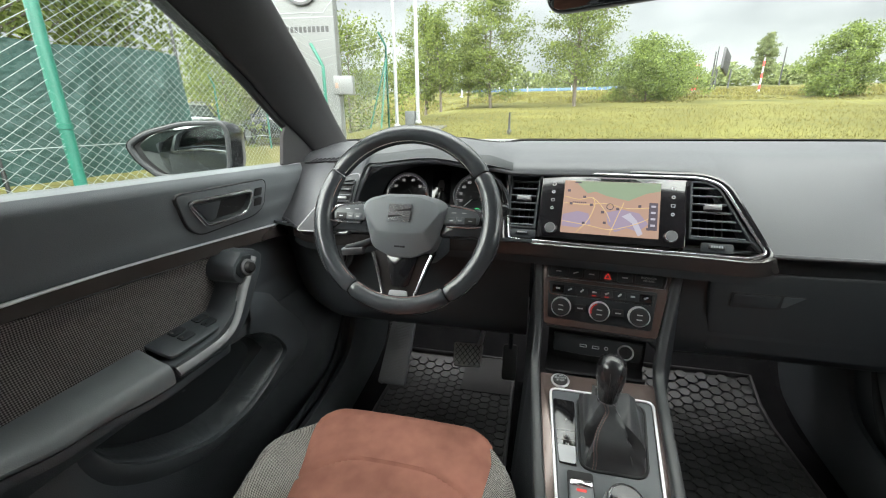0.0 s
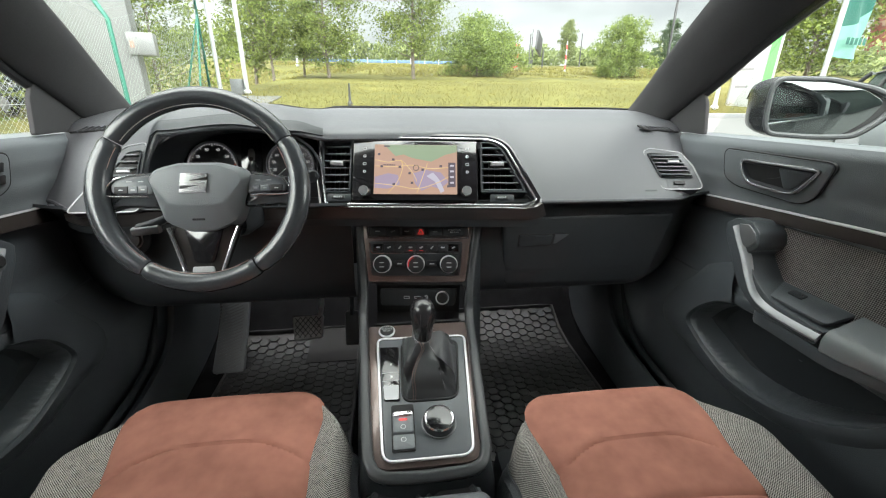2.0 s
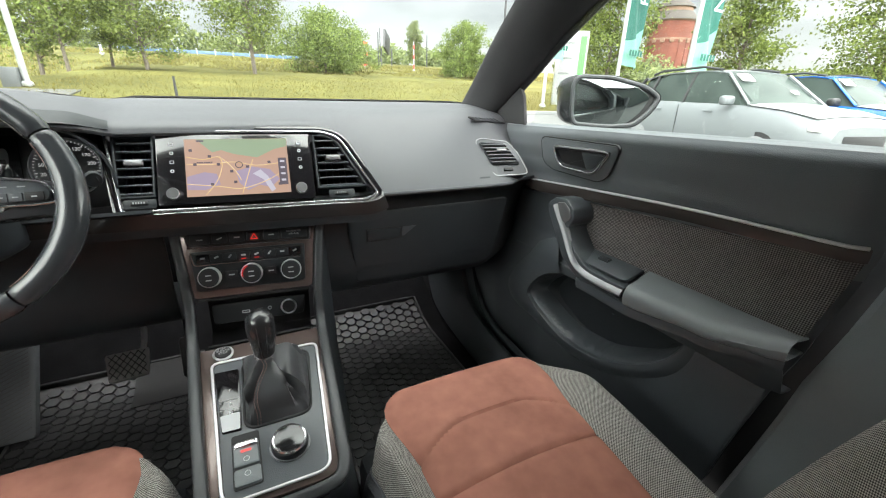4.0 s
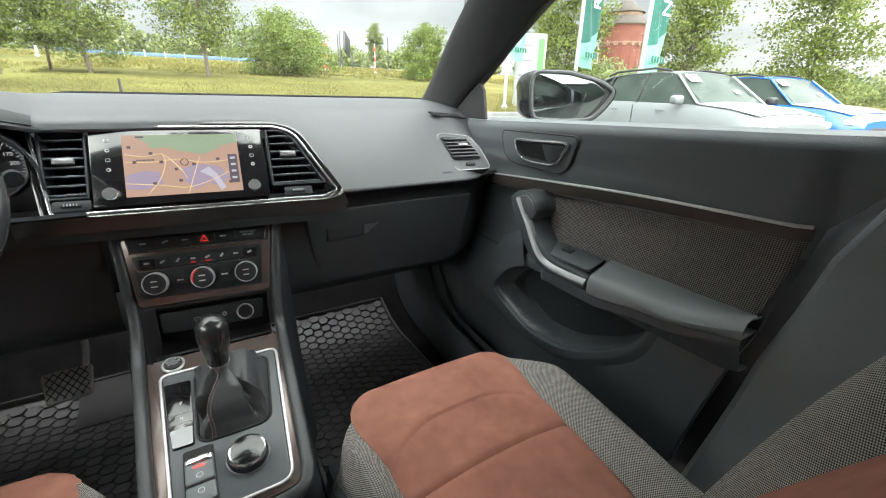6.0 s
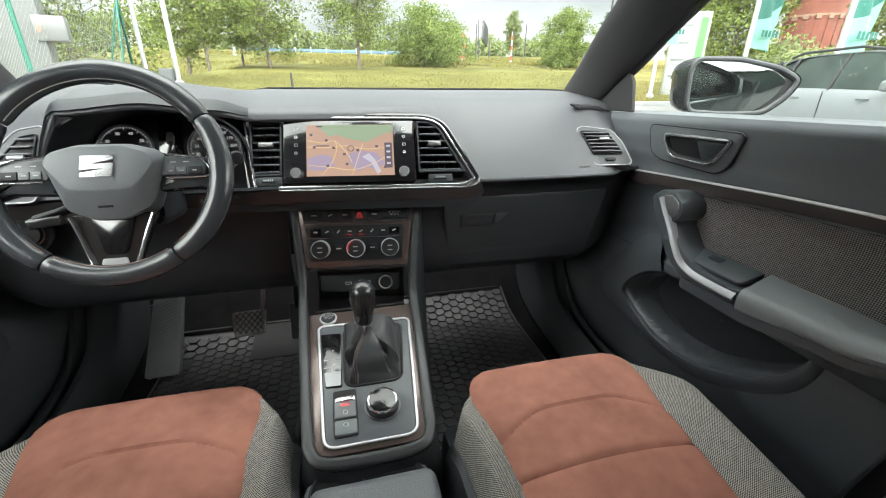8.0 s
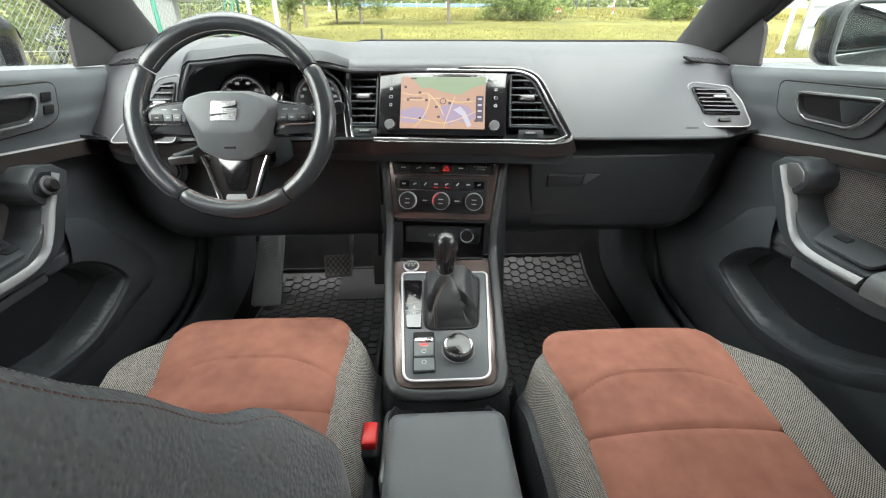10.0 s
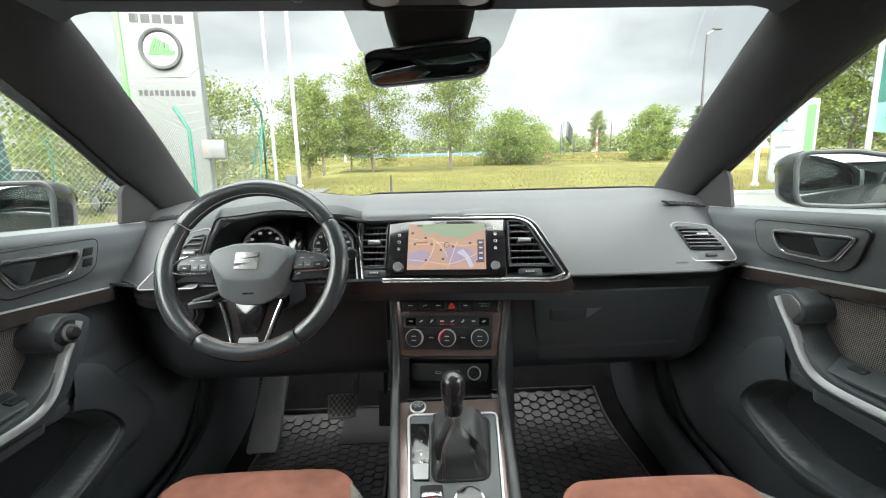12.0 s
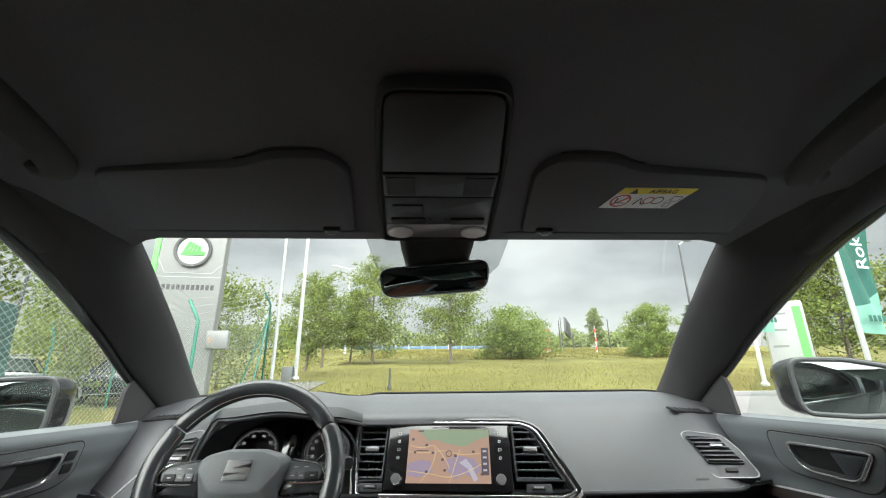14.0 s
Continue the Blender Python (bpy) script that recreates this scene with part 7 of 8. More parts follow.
def foliage(name, color, spread=0.35):
    m = bpy.data.materials.new(name)
    m.use_nodes = True
    n, l = m.node_tree.nodes, m.node_tree.links
    b = n["Principled BSDF"]
    b.inputs["Roughness"].default_value = 0.6
    b.inputs["Specular IOR Level"].default_value = 0.25
    g = n.new("ShaderNodeNewGeometry")
    r = n.new("ShaderNodeValToRGB")
    r.color_ramp.elements[0].color = (*[c * (1 - spread) for c in color], 1)
    r.color_ramp.elements[1].color = (*[min(1, c * (1 + spread * q)) for c, q in zip(color, (1.6, 1.2, 0.6))], 1)
    l.new(g.outputs["Random Per Island"], r.inputs["Fac"])
    l.new(r.outputs["Color"], b.inputs["Base Color"])
    t = n.new("ShaderNodeBsdfTranslucent")
    l.new(r.outputs["Color"], t.inputs["Color"])
    x = n.new("ShaderNodeMixShader")
    x.inputs[0].default_value = 0.36
    l.new(b.outputs[0], x.inputs[1])
    l.new(t.outputs[0], x.inputs[2])
    l.new(x.outputs[0], n["Material Output"].inputs["Surface"])
    return m


LEAF = foliage("young_tree_leaves", (0.122, 0.165, 0.050), 0.42)
LEAFDARK = foliage("dark_tree_leaves", (0.105, 0.148, 0.040), 0.55)
LEAFSHRUB = foliage("shrub_leaves", (0.125, 0.178, 0.058), 0.5)
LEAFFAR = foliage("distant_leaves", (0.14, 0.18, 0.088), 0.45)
BLADE = foliage("grass_blades", (0.118, 0.113, 0.034), 0.45)
STRAW = foliage("tall_meadow_stalks", (0.135, 0.132, 0.045), 0.4)

LAND = [(-400, 0.0), (2.0, 0.0), (4.0, 0.14), (7.5, 0.52), (10.7, 0.90), (13.0, 1.13), (25.0, 1.90), (31.0, 2.35), (33.0, 2.55), (43.0, 3.35), (60.0, 4.9), (90.0, 6.4), (400.0, 12.0), (1500, 14.0)]


def land(x, y):
    for a, b in zip(LAND, LAND[1:]):
        if y <= b[0]:
            z = a[1] + (b[1] - a[1]) * (y - a[0]) / (b[0] - a[0])
            break
    z *= 1 - 0.72 * max(0.0, min(1.0, (-x - 5) / 4)) * max(0.0, min(1.0, (y - 4) / 4)) * max(0.0, min(1.0, (45 - y) / 20))
    return z + 0.11 * min(6.0, max(0.0, -x - 3.6)) * max(0.0, 1 - abs(y - 3.5) / 6.5)


def ground():
    ys = [-900, -200, -60, -20, -8, -3, 0, 1, 2, 3, 4, 5, 6, 7, 8, 9, 10, 11, 12, 13, 14, 15, 17, 19, 21, 23, 25, 28, 31, 33, 36, 40, 43, 48, 54, 60, 75, 90, 150, 400, 900, 1500]
    xs = [-900, -200, -80, -50, -35, -25, -20, -16, -13, -11, -9.6, -8, -7, -6, -5, -4.2, -3.6, -3, -2, -1, 0, 2, 4, 6, 8, 10, 12, 15, 20, 26, 35, 50, 80, 200, 900]
    bm = sheet([[(x, y, land(x, y) - 0.02 + (0.05 * noise.noise((x * 0.3, y * 0.3, 0)) if y > 12 else 0)) for x in xs] for y in ys], uv=False)
    tagged(part("ground", bm, GRASS), "rough green meadow rising away from the yard", "ground", kind="structure")
    # paved yard round the car, laid over the ground
    rows = []
    for y in [-30, -10, -3, 0, 2, 3, 4, 5, 6, 7, 7.5, 8, 8.6, 9.2]:
        rows.append([(x, y, land(x, y) + 0.012) for x in (-3.4, -2.6, -1, 1, 3, 5, 7, 9, 12, 16, 24)])
    tagged(part("yard", sheet(rows, 0.03), ASPHALT), "grey asphalt yard round the parked cars", "pavement", kind="structure")
    rows = [[(x, y, land(x, y) + 0.012) for x in np.linspace(-4.3, -2.9, 6)] for y in (9.2, 9.8, 10.4, 11, 11.6, 12.4)]
    tagged(part("pavement", sheet(rows, 0.03), ASPHALT), "grey paved strip by the fence corner", "pavement", kind="structure")
    edge = [Vector((x, 9.24, land(x, 9.24) + 0.03)) for x in np.linspace(-1.8, 24, 40)]
    tagged(part("kerb", sweep(edge, rounded(-0.06, -0.08, 0.06, 0.07, 0.015, 2)), PALEPAINT), "pale concrete kerb between yard and meadow", "kerb", kind="structure")


ground()


def quads(name, centres, sizes, mat, parent=None, label="", kind="", flat=0.0, seed=1, long=1.5):
    """Many small folded leaves as one mesh."""
    rng = np.random.default_rng(seed)
    n = len(centres)
    c = np.asarray(centres)
    d = rng.normal(size=(n, 3))
    d[:, 2] += flat
    d /= np.linalg.norm(d, axis=1)[:, None]
    e = np.cross(d, rng.normal(size=(n, 3)))
    e /= np.linalg.norm(e, axis=1)[:, None] + 1e-9
    f = np.cross(d, e)
    s = np.asarray(sizes)[:, None] * 0.5
    fold = d * s * 0.35
    v = np.stack([c - e * s * long, c - f * s * 0.8 + fold, c + e * s * long, c + f * s * 0.8 + fold], 1).reshape(-1, 3)
    i = np.arange(n) * 4
    tri = np.stack([np.stack([i, i + 1, i + 2], 1), np.stack([i, i + 2, i + 3], 1)], 1).reshape(-1, 3)
    me = bpy.data.meshes.new(name)
    me.from_pydata(v.tolist(), [], tri.tolist())
    me.materials.append(mat)
    ob = new(name, me)
    if parent is not None:
        ob.parent = parent
    return tagged(ob, label, kind=kind)


def tree(x, y, h, width, label, mat=LEAF, n=2600, size=0.17, seed=1, bare=0.24, name="tree", z=None, slim=1.0):
    rng = random.Random(seed)
    z0 = land(x, y) if z is None else z
    t = thing(name, label, name)
    lean = Vector((rng.uniform(-0.04, 0.04), rng.uniform(-0.04, 0.04), 1))
    top = h * 0.92
    trunk = [Vector((x, y, z0 - 0.15)) + Vector((lean.x * top * q + 0.05 * math.sin(5 * q + seed), lean.y * top * q, top * q)) for q in np.linspace(0, 1, 12)]
    part("trunk", sweep(trunk, disc_section(0.013 * h, 8), scales=[1.15 - 0.95 * i / 11 for i in range(12)], up=(0, 1, 0)), BARK, t)
    clumps, limbs = [], []
    low = name == "shrub" or bare < 0.1
    k = 46 if h > 3 else 26
    for i in range(k):
        f = (i + rng.random()) / k
        q = bare + (1 - bare) * f
        at_q = q * 11
        base = trunk[min(10, int(at_q))].lerp(trunk[min(11, int(at_q) + 1)], at_q % 1.0)
        a = i * 2.4 + rng.uniform(-0.5, 0.5)
        # egg-shaped crown, widest below its middle; a shrub is fuller at the foot
        prof = (1 - f) ** 0.55 * (0.55 + 0.45 * min(1.0, f / 0.25)) if not low else (1 - f ** 2.2) ** 0.6
        r = width * 0.5 * max(0.08, prof) * rng.uniform(0.62, 1.12)
        rise = r * rng.uniform(0.45, 0.95) if not low else r * rng.uniform(0.1, 0.5)
        end = base + Vector((math.cos(a) * r, math.sin(a) * r, rise))
        mid = base.lerp(end, 0.5) + Vector((0, 0, -0.06 * r))
        limbs.append(sweep([base, mid, end], disc_section(0.0045 * h * (1.1 - q * 0.8), 5), up=(0.1, 0.3, 1), scales=[1, 0.7, 0.3]))
        for e in (0.45, 0.72, 0.92, 1.08):
            c = base.lerp(end, e) + Vector([rng.gauss(0, 0.07 * width) for _ in range(3)]) * (0.6 + 0.4 * e)
            clumps.append((c, width * rng.uniform(0.045, 0.095) * (1.15 - 0.35 * f)))
    part("limbs", joined(limbs), BARK, t)
    n, size = int(n * 2.5), size * 0.72
    g = np.random.default_rng(seed)
    weight = np.array([c[1] ** 2 for c in clumps])
    pick = g.choice(len(clumps), n, p=weight / weight.sum())
    cc = np.array([clumps[p][0] for p in pick])
    rr = np.array([clumps[p][1] for p in pick])
    d = g.normal(size=(n, 3)) * np.array([0.75, 0.75, 0.5])
    pts = cc + d * rr[:, None]
    quads("crown", pts, size * g.uniform(0.55, 1.3, n), mat, t, kind="stuff", flat=0.7, seed=seed, long=1.05)
    return t


tree(-3.15, 25.0, 6.4, 4.6, "young maple with a light green crown on the meadow", seed=3, n=5600, size=0.15, bare=0.12)
tree(1.52, 25.0, 7.3, 4.6, "young maple with a full light green crown on the meadow", seed=4, n=6400, size=0.15, bare=0.15)
tree(-4.7, 26.5, 4.6, 2.6, "slim young tree on the meadow", seed=5, n=2600)
tree(-7.2, 25.5, 6.6, 3.8, "tall young tree with a loose green crown", seed=6, n=3600, bare=0.18)
tree(-5.9, 24.0, 5.4, 3.0, "young tree with a loose green crown near the fence", seed=7, n=2000)
tree(6.1, 30.0, 3.7, 4.8, "broad round shrub on the meadow", LEAFSHRUB, 7000, 0.17, 8, 0.03, "shrub")
tree(9.0, 34.0, 3.2, 3.4, "leafy shrub behind the round one", LEAFSHRUB, 2400, 0.17, 18, 0.03, "shrub")
tree(17.6, 32.0, 4.1, 4.2, "upright shrub on the meadow", LEAFSHRUB, 6000, 0.17, 9, 0.03, "shrub")
tree(-7.9, 16.5, 4.6, 4.6, "dense dark green tree behind the fence", LEAFDARK, 3600, 0.15, 10, 0.05)
tree(-12.2, 9.4, 9.0, 7.0, "tall broad tree behind the tarpaulin", LEAFDARK, 5200, 0.2, 11, 0.2)
tree(-10.4, 6.0, 7.5, 6.0, "tall dark tree behind the tarpaulin", LEAFDARK, 4200, 0.2, 12, 0.2)
tree(-11.5, 16.0, 4.6, 4.6, "low green tree behind the fence", LEAF, 3000, 0.17, 13, 0.05)
tree(-15.0, 18.0, 5.4, 5.0, "green tree behind the parked cars", LEAF, 3000, 0.18, 14, 0.05)
tree(14.6, 13.9, 5.8, 3.4, "green tree behind the flags", LEAFDARK, 3400, 0.17, 15, 0.12)
tree(22.8, 13.2, 6.8, 4.4, "broad leafy tree behind the white car", LEAF, 4200, 0.2, 16, 0.1)
tree(27.0, 9.3, 6.6, 5.4, "broad leafy tree beyond the blue car", LEAF, 3800, 0.2, 17, 0.1)
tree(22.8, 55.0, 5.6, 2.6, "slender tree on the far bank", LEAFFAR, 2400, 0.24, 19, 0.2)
tree(40.0, 60.0, 6.5, 3.4, "dark spruce on the far bank", foliage("spruce_needles", (0.07, 0.105, 0.07)), 2600, 0.30, 20, 0.05, slim=0.5)
tree(25.5, 26.5, 6.0, 4.2, "leafy tree beside the tall sign", LEAF, 3000, 0.18, 21, 0.15)


def far_wood():
    g = np.random.default_rng(5)
    pts, sz = [], []
    for i in range(150):
        x = -80 + 230 * (i + g.random()) / 150
        y = 66 + g.uniform(-6, 14) + abs(x) * 0.05
        h = g.uniform(1.4, 3.6) * (1.5 if x < -5 else 1.0)
        w = g.uniform(2.5, 5.0)
        n = 320
        d = g.normal(size=(n, 3))
        d /= np.linalg.norm(d, axis=1)[:, None]
        p = d * np.array([w * 0.6, w * 0.6, h * 0.55]) * (g.uniform(0.3, 1, n) ** 0.4)[:, None] + np.array([x, y, land(x, y) + h * 0.5])
        pts.append(p)
        sz.append(g.uniform(0.25, 0.55, n))
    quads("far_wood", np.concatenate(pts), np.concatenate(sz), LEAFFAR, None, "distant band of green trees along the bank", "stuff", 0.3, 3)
    tagged(bpy.data.objects["far_wood"], category="wood")
    # right-hand side hedge and trees, and those to the left
    pts, sz = [], []
    for i in range(100):
        a = radians(-88 + 123 * (i + g.random()) / 100)
        r = 55 + g.uniform(-4, 14)
        for sgn in (-1, 1):
            x, y = sgn * r * math.cos(a), r * math.sin(a) * 0.9 + 12
            h = g.uniform(3, 7) if sgn < 0 else g.uniform(1.6, 3.8)
            n = 420
            d = g.normal(size=(n, 3))
            d /= np.linalg.norm(d, axis=1)[:, None]
            pts.append(d * np.array([3.0, 3.0, h * 0.55]) * (g.uniform(0.3, 1, n) ** 0.4)[:, None] + np.array([x, y, land(x, y) + h * 0.45]))
            sz.append(g.uniform(0.2, 0.42, n))
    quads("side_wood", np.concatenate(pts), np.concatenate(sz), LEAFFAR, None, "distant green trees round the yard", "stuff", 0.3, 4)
    tagged(bpy.data.objects["side_wood"], category="wood")
    # tufts of grass where the meadow begins
    n = 26000
    x = g.uniform(-4, 13, n)
    y = 9.35 + g.uniform(0, 1, n) ** 1.8 * 14
    p = np.stack([x, y, [land(a, b) + 0.02 for a, b in zip(x, y)]], 1)
    h = g.uniform(0.03, 0.085, n) * (1 + (g.uniform(0, 1, n) > 0.97))
    w = g.uniform(0.003, 0.008, n)
    a = g.uniform(0, 2 * math.pi, n)
    side = np.stack([np.cos(a), np.sin(a), np.zeros(n)], 1) * w[:, None]
    tip = np.stack([g.normal(0, 0.04, n), g.normal(0, 0.04, n), h], 1)
    v = np.stack([p - side, p + side, p + tip], 1).reshape(-1, 3)
    me = bpy.data.meshes.new("grass")
    me.from_pydata(v.tolist(), [], np.arange(3 * n).reshape(-1, 3).tolist())
    me.materials.append(BLADE)
    tagged(new("grass", me), "short green meadow grass beyond the yard", "grass", kind="stuff")
    # uneven stand of tall, half-dry grass on the bank behind the trees
    n = 42000
    x = g.uniform(-16, 34, n)
    y = 27 + g.uniform(0, 1, n) * 24
    keep = np.array([noise.noise((a * 0.22, b * 0.22, 3.0)) + 0.25 * noise.noise((a * 0.9, b * 0.9, 5.0)) for a, b in zip(x, y)]) > -0.12 + 0.35 * (y < 29.5)
    x, y = x[keep], y[keep]
    n = len(x)
    p = np.stack([x, y, [land(a, b) for a, b in zip(x, y)]], 1)
    h = g.uniform(0.06, 0.26, n) * np.clip((y - 26.0) / 8, 0.3, 1.0)
    a = g.uniform(0, 2 * math.pi, n)
    side = np.stack([np.cos(a), np.sin(a), np.zeros(n)], 1) * g.uniform(0.015, 0.05, n)[:, None]
    tip = np.stack([g.normal(0, 0.08, n), g.normal(0, 0.08, n), h], 1)
    v = np.stack([p - side, p + side, p + tip], 1).reshape(-1, 3)
    me = bpy.data.meshes.new("tall_grass")
    me.from_pydata(v.tolist(), [], np.arange(3 * n).reshape(-1, 3).tolist())
    me.materials.append(STRAW)
    tagged(new("tall_grass", me), "tall half-dry grass on the far bank", "grass", kind="stuff")


far_wood()


def post_at(x, y):
    return Vector((x, y, land(x, y) - (0.55 if abs(x + 3.87) < 0.01 else 0.0)))


def fence(points, label):
    f = thing("chain_link_fence", label, "fence", "fences")
    H = 2.15
    for i, (x, y) in enumerate(points):
        b = post_at(x, y)
        p = part("post", sweep([b + Vector((0, 0, -0.1)), b + Vector((0, 0, H + 0.05)), b + Vector((-0.05, 0.0, H + 0.15)), b + Vector((-0.22, 0.05, H + 0.42))], disc_section(0.030, 10), up=(0, 1, 0)), GREENPOST, f, "green steel post with a cranked top")
        part("clamp", turned([(0.031, 0), (0.036, 0.002), (0.036, 0.03), (0.031, 0.032)], 10), GREENPOST, p, m=Matrix.Translation(b + Vector((0, 0, 1.2))))
    wires = []
    tri = [(0.0012, 0), (-0.0006, 0.001), (-0.0006, -0.001)]
    for (x0, y0), (x1, y1) in zip(points, points[1:]):
        a, b = post_at(x0, y0), post_at(x1, y1)
        L = (b - a).length
        pitch = 0.085 if y0 < 5 else 0.17
        n = int((L + H) / pitch)
        slope = 0.60

        def on(u, v):
            return a.lerp(b, u / L) + Vector((0, 0, 0.04 + v))
        for i in range(n):
            for sgn in (1, -1):
                c = i * pitch - (H / slope if sgn > 0 else 0)
                pts = []
                for v in (0.0, H):
                    u = c + sgn * v / slope if sgn > 0 else c + (-v / slope)
                    pts.append((u, v))
                (u0, v0), (u1, v1) = pts
                if u0 == u1:
                    continue
                lo, hi = max(0, min(u0, u1)), min(L, max(u0, u1))
                if hi - lo < 0.02:
                    continue
                k = (v1 - v0) / (u1 - u0)
                e0, e1 = on(lo, v0 + k * (lo - u0)), on(hi, v0 + k * (hi - u0))
                wires.append((e0, e1, 0.0015))
        for v in (0.0, H * 0.5, H):
            wires.append((on(0, v), on(L, v), 0.0028))
        for v in (0.12, 0.26, 0.40):
            wires.append((on(0, H + v) + Vector((-0.05 - 0.3 * v, 0, 0)), on(L, H + v) + Vector((-0.05 - 0.3 * v, 0, 0)), 0.0022))
    vs, fs = [], []
    for p, q, r in wires:
        t = (q - p).normalized()
        s = t.cross(Vector((0.3, 0.5, 0.81))).normalized()
        u = s.cross(t)
        k = len(vs)
        for e in (p, q):
            for ang in (0, 120, 240):
                vs.append(e + s * (r * math.cos(radians(ang))) + u * (r * math.sin(radians(ang))))
        fs += [(k, k + 1, k + 4, k + 3), (k + 1, k + 2, k + 5, k + 4), (k + 2, k, k + 3, k + 5)]
    me = bpy.data.meshes.new("wire_mesh")
    me.from_pydata(vs, [], fs)
    me.materials.append(WIRE)
    o = new("wire_mesh", me)
    o.parent = f
    tagged(o, "galvanised diamond wire mesh", kind="stuff")
    return f


line = [(-2.10, -0.35), (-2.50, 1.70), (-3.87, 7.0), (-4.57, 12.0)]
f1 = fence(line, "green-posted chain-link fence beside the car")
f2 = fence([(-4.57, 12.0), (-7.0, 12.6), (-9.5, 13.2), (-12.0, 13.8)], "green-posted chain-link fence running away from the corner")
b = post_at(-4.57, 12.0)
for dx, dy in ((-0.55, -0.1), (0.10, -0.9)):
    part("brace", sweep([b + Vector((dx, dy, 0)), b + Vector((0, 0, 1.9))], disc_section(0.024, 8), up=(0, 1, 0)), GREENPOST, f1, "slanting green brace")


def tarpaulin():
    rows = []
    for k in range(9):
        q = k / 8
        row = []
        for i in range(80):
            r = i / 39
            x, y = -5.72 - 1.6 * r, 5.85 - 7.0 * r
            w = 0.05 * math.sin(r * 37) * math.sin(q * 3) + 0.04 * math.sin(r * 91 + q * 4)
            row.append((x + w, y + 0.3 * w, land(x, y) + 0.12 + (1.62 + 0.04 * math.sin(r * 20)) * q + 0.25 * min(r, 1.0) * q))
        rows.append(row)
    t = thing("tarpaulin_screen", "dark green tarpaulin screen hung on poles", "screen")
    part("sheet", sheet(rows, 0.006), TARP, t)
    for r in (0.0, 0.33, 0.66, 1.0, 1.5, 2.0):
        x, y = -5.72 - 1.6 * r, 5.85 - 7.0 * r
        p = post_at(x, y)
        part("pole", sweep([p, p + Vector((-0.08, 0.05, 2.25))], disc_section(0.022, 8), up=(0, 1, 0)), DARKSTEEL, t)


tarpaulin()


def pylon():
    p = thing("sign_pylon", "tall white sign pylon with a green edge and a round emblem", "sign")
    z = land(-4.7, 7.95)
    M = Matrix.Translation((-4.70, 7.95, z)) @ pose(0, 0, 0, 0, 0, 8)
    part("body", block(-0.56, 0.63, -0.12, 0.14, -0.2, 6.0, 0.02), PALEPAINT, p, m=M)
    part("green_edge", block(-0.66, -0.56, -0.13, 0.15, -0.2, 6.0, 0.01), SIGNGREEN, p, "bright green edge panel", m=M)
    part("seam", block(-0.56, 0.63, -0.124, -0.121, 2.48, 2.49), STEEL, p, m=M)
    c = M @ Matrix.Translation((0.05, -0.125, 3.02)) @ pose(0, 0, 0, 90)
    e = part("emblem", turned([(0.0, 0.0), (0.335, 0.0), (0.335, 0.02), (0.0, 0.02)], 48), WHITEPAINT, p, "round emblem with a green arrow shape", m=c)
    part("emblem_ring", turned([(0.285, 0.018), (0.345, 0.018), (0.345, 0.05), (0.31, 0.055), (0.285, 0.04)], 48), DARKSTEEL, e, m=c)
    for k in range(4):
        part("emblem_stroke", prism([(-0.16 + 0.085 * k, -0.02), (-0.10 + 0.085 * k, -0.02), (-0.02 + 0.06 * k, 0.17 - 0.03 * k), (-0.07 + 0.06 * k, 0.19 - 0.03 * k)], 0.01), EMBLEMGREEN, e, smooth=0, m=c @ spot(-0.02, 0, 0.022))
    part("emblem_stroke", prism([(-0.22, -0.10), (0.20, -0.10), (0.24, -0.02), (-0.16, -0.02)], 0.01), EMBLEMGREEN, e, smooth=0, m=c @ spot(0, 0, 0.022))
    line = [(-0.56, 2.86), (-0.40, 2.56), (0.44, 2.56), (0.63, 2.76)]
    part("outline", sweep([M @ Vector((x, -0.125, zz)) for x, zz in line], disc_section(0.008, 6), up=(0, 1, 0)), STEEL, p, m=None)
    bars("name_bars", 0.95, 0.10, DARKSTEEL, M @ Matrix.Translation((0.07, -0.121, 2.28)) @ pose(0, 0, 0, 90), p, 11, 0.3, "row of dark grey bars")
    bars("head_bars", 0.90, 0.15, DARKSTEEL, M @ Matrix.Translation((0.05, -0.121, 3.52)) @ pose(0, 0, 0, 90), p, 5, 0.2, "row of dark grey bars")
    b = thing("junction_box", "pale grey metal box with a notice on the fence", "box")
    Mb = Matrix.Translation((-3.98, 8.0, 1.9)) @ pose(0, 0, 0, 0, 0, 12)
    part("case", block(-0.19, 0.19, -0.10, 0.10, -0.17, 0.17, 0.012), PALEPAINT, b, m=Mb)
    part("door", block(-0.17, 0.17, -0.108, -0.10, -0.15, 0.15, 0.004), PALEPAINT, b, m=Mb)
    part("notice", block(-0.15, -0.09, -0.112, -0.108, -0.06, 0.04), material("brown_notice", (0.25, 0.16, 0.12), 0.6), b, m=Mb)


pylon()


def pole(name, x, y, h, r, mat, label):
    p = post_at(x, y)
    t = thing(name, label, name.replace("_", " "))
    part("mast", sweep([p - Vector((0, 0, 0.1)), p + Vector((0, 0, h * 0.5)), p + Vector((0, 0, h))], disc_section(r, 12), up=(0, 1, 0), scales=[1.15, 1.0, 0.75]), mat, t)
    part("foot", turned([(0, 0), (r * 2.2, 0), (r * 2.2, 0.06), (r * 1.3, 0.10), (0, 0.10)], 14), mat, t, m=Matrix.Translation(p))
    return t, p


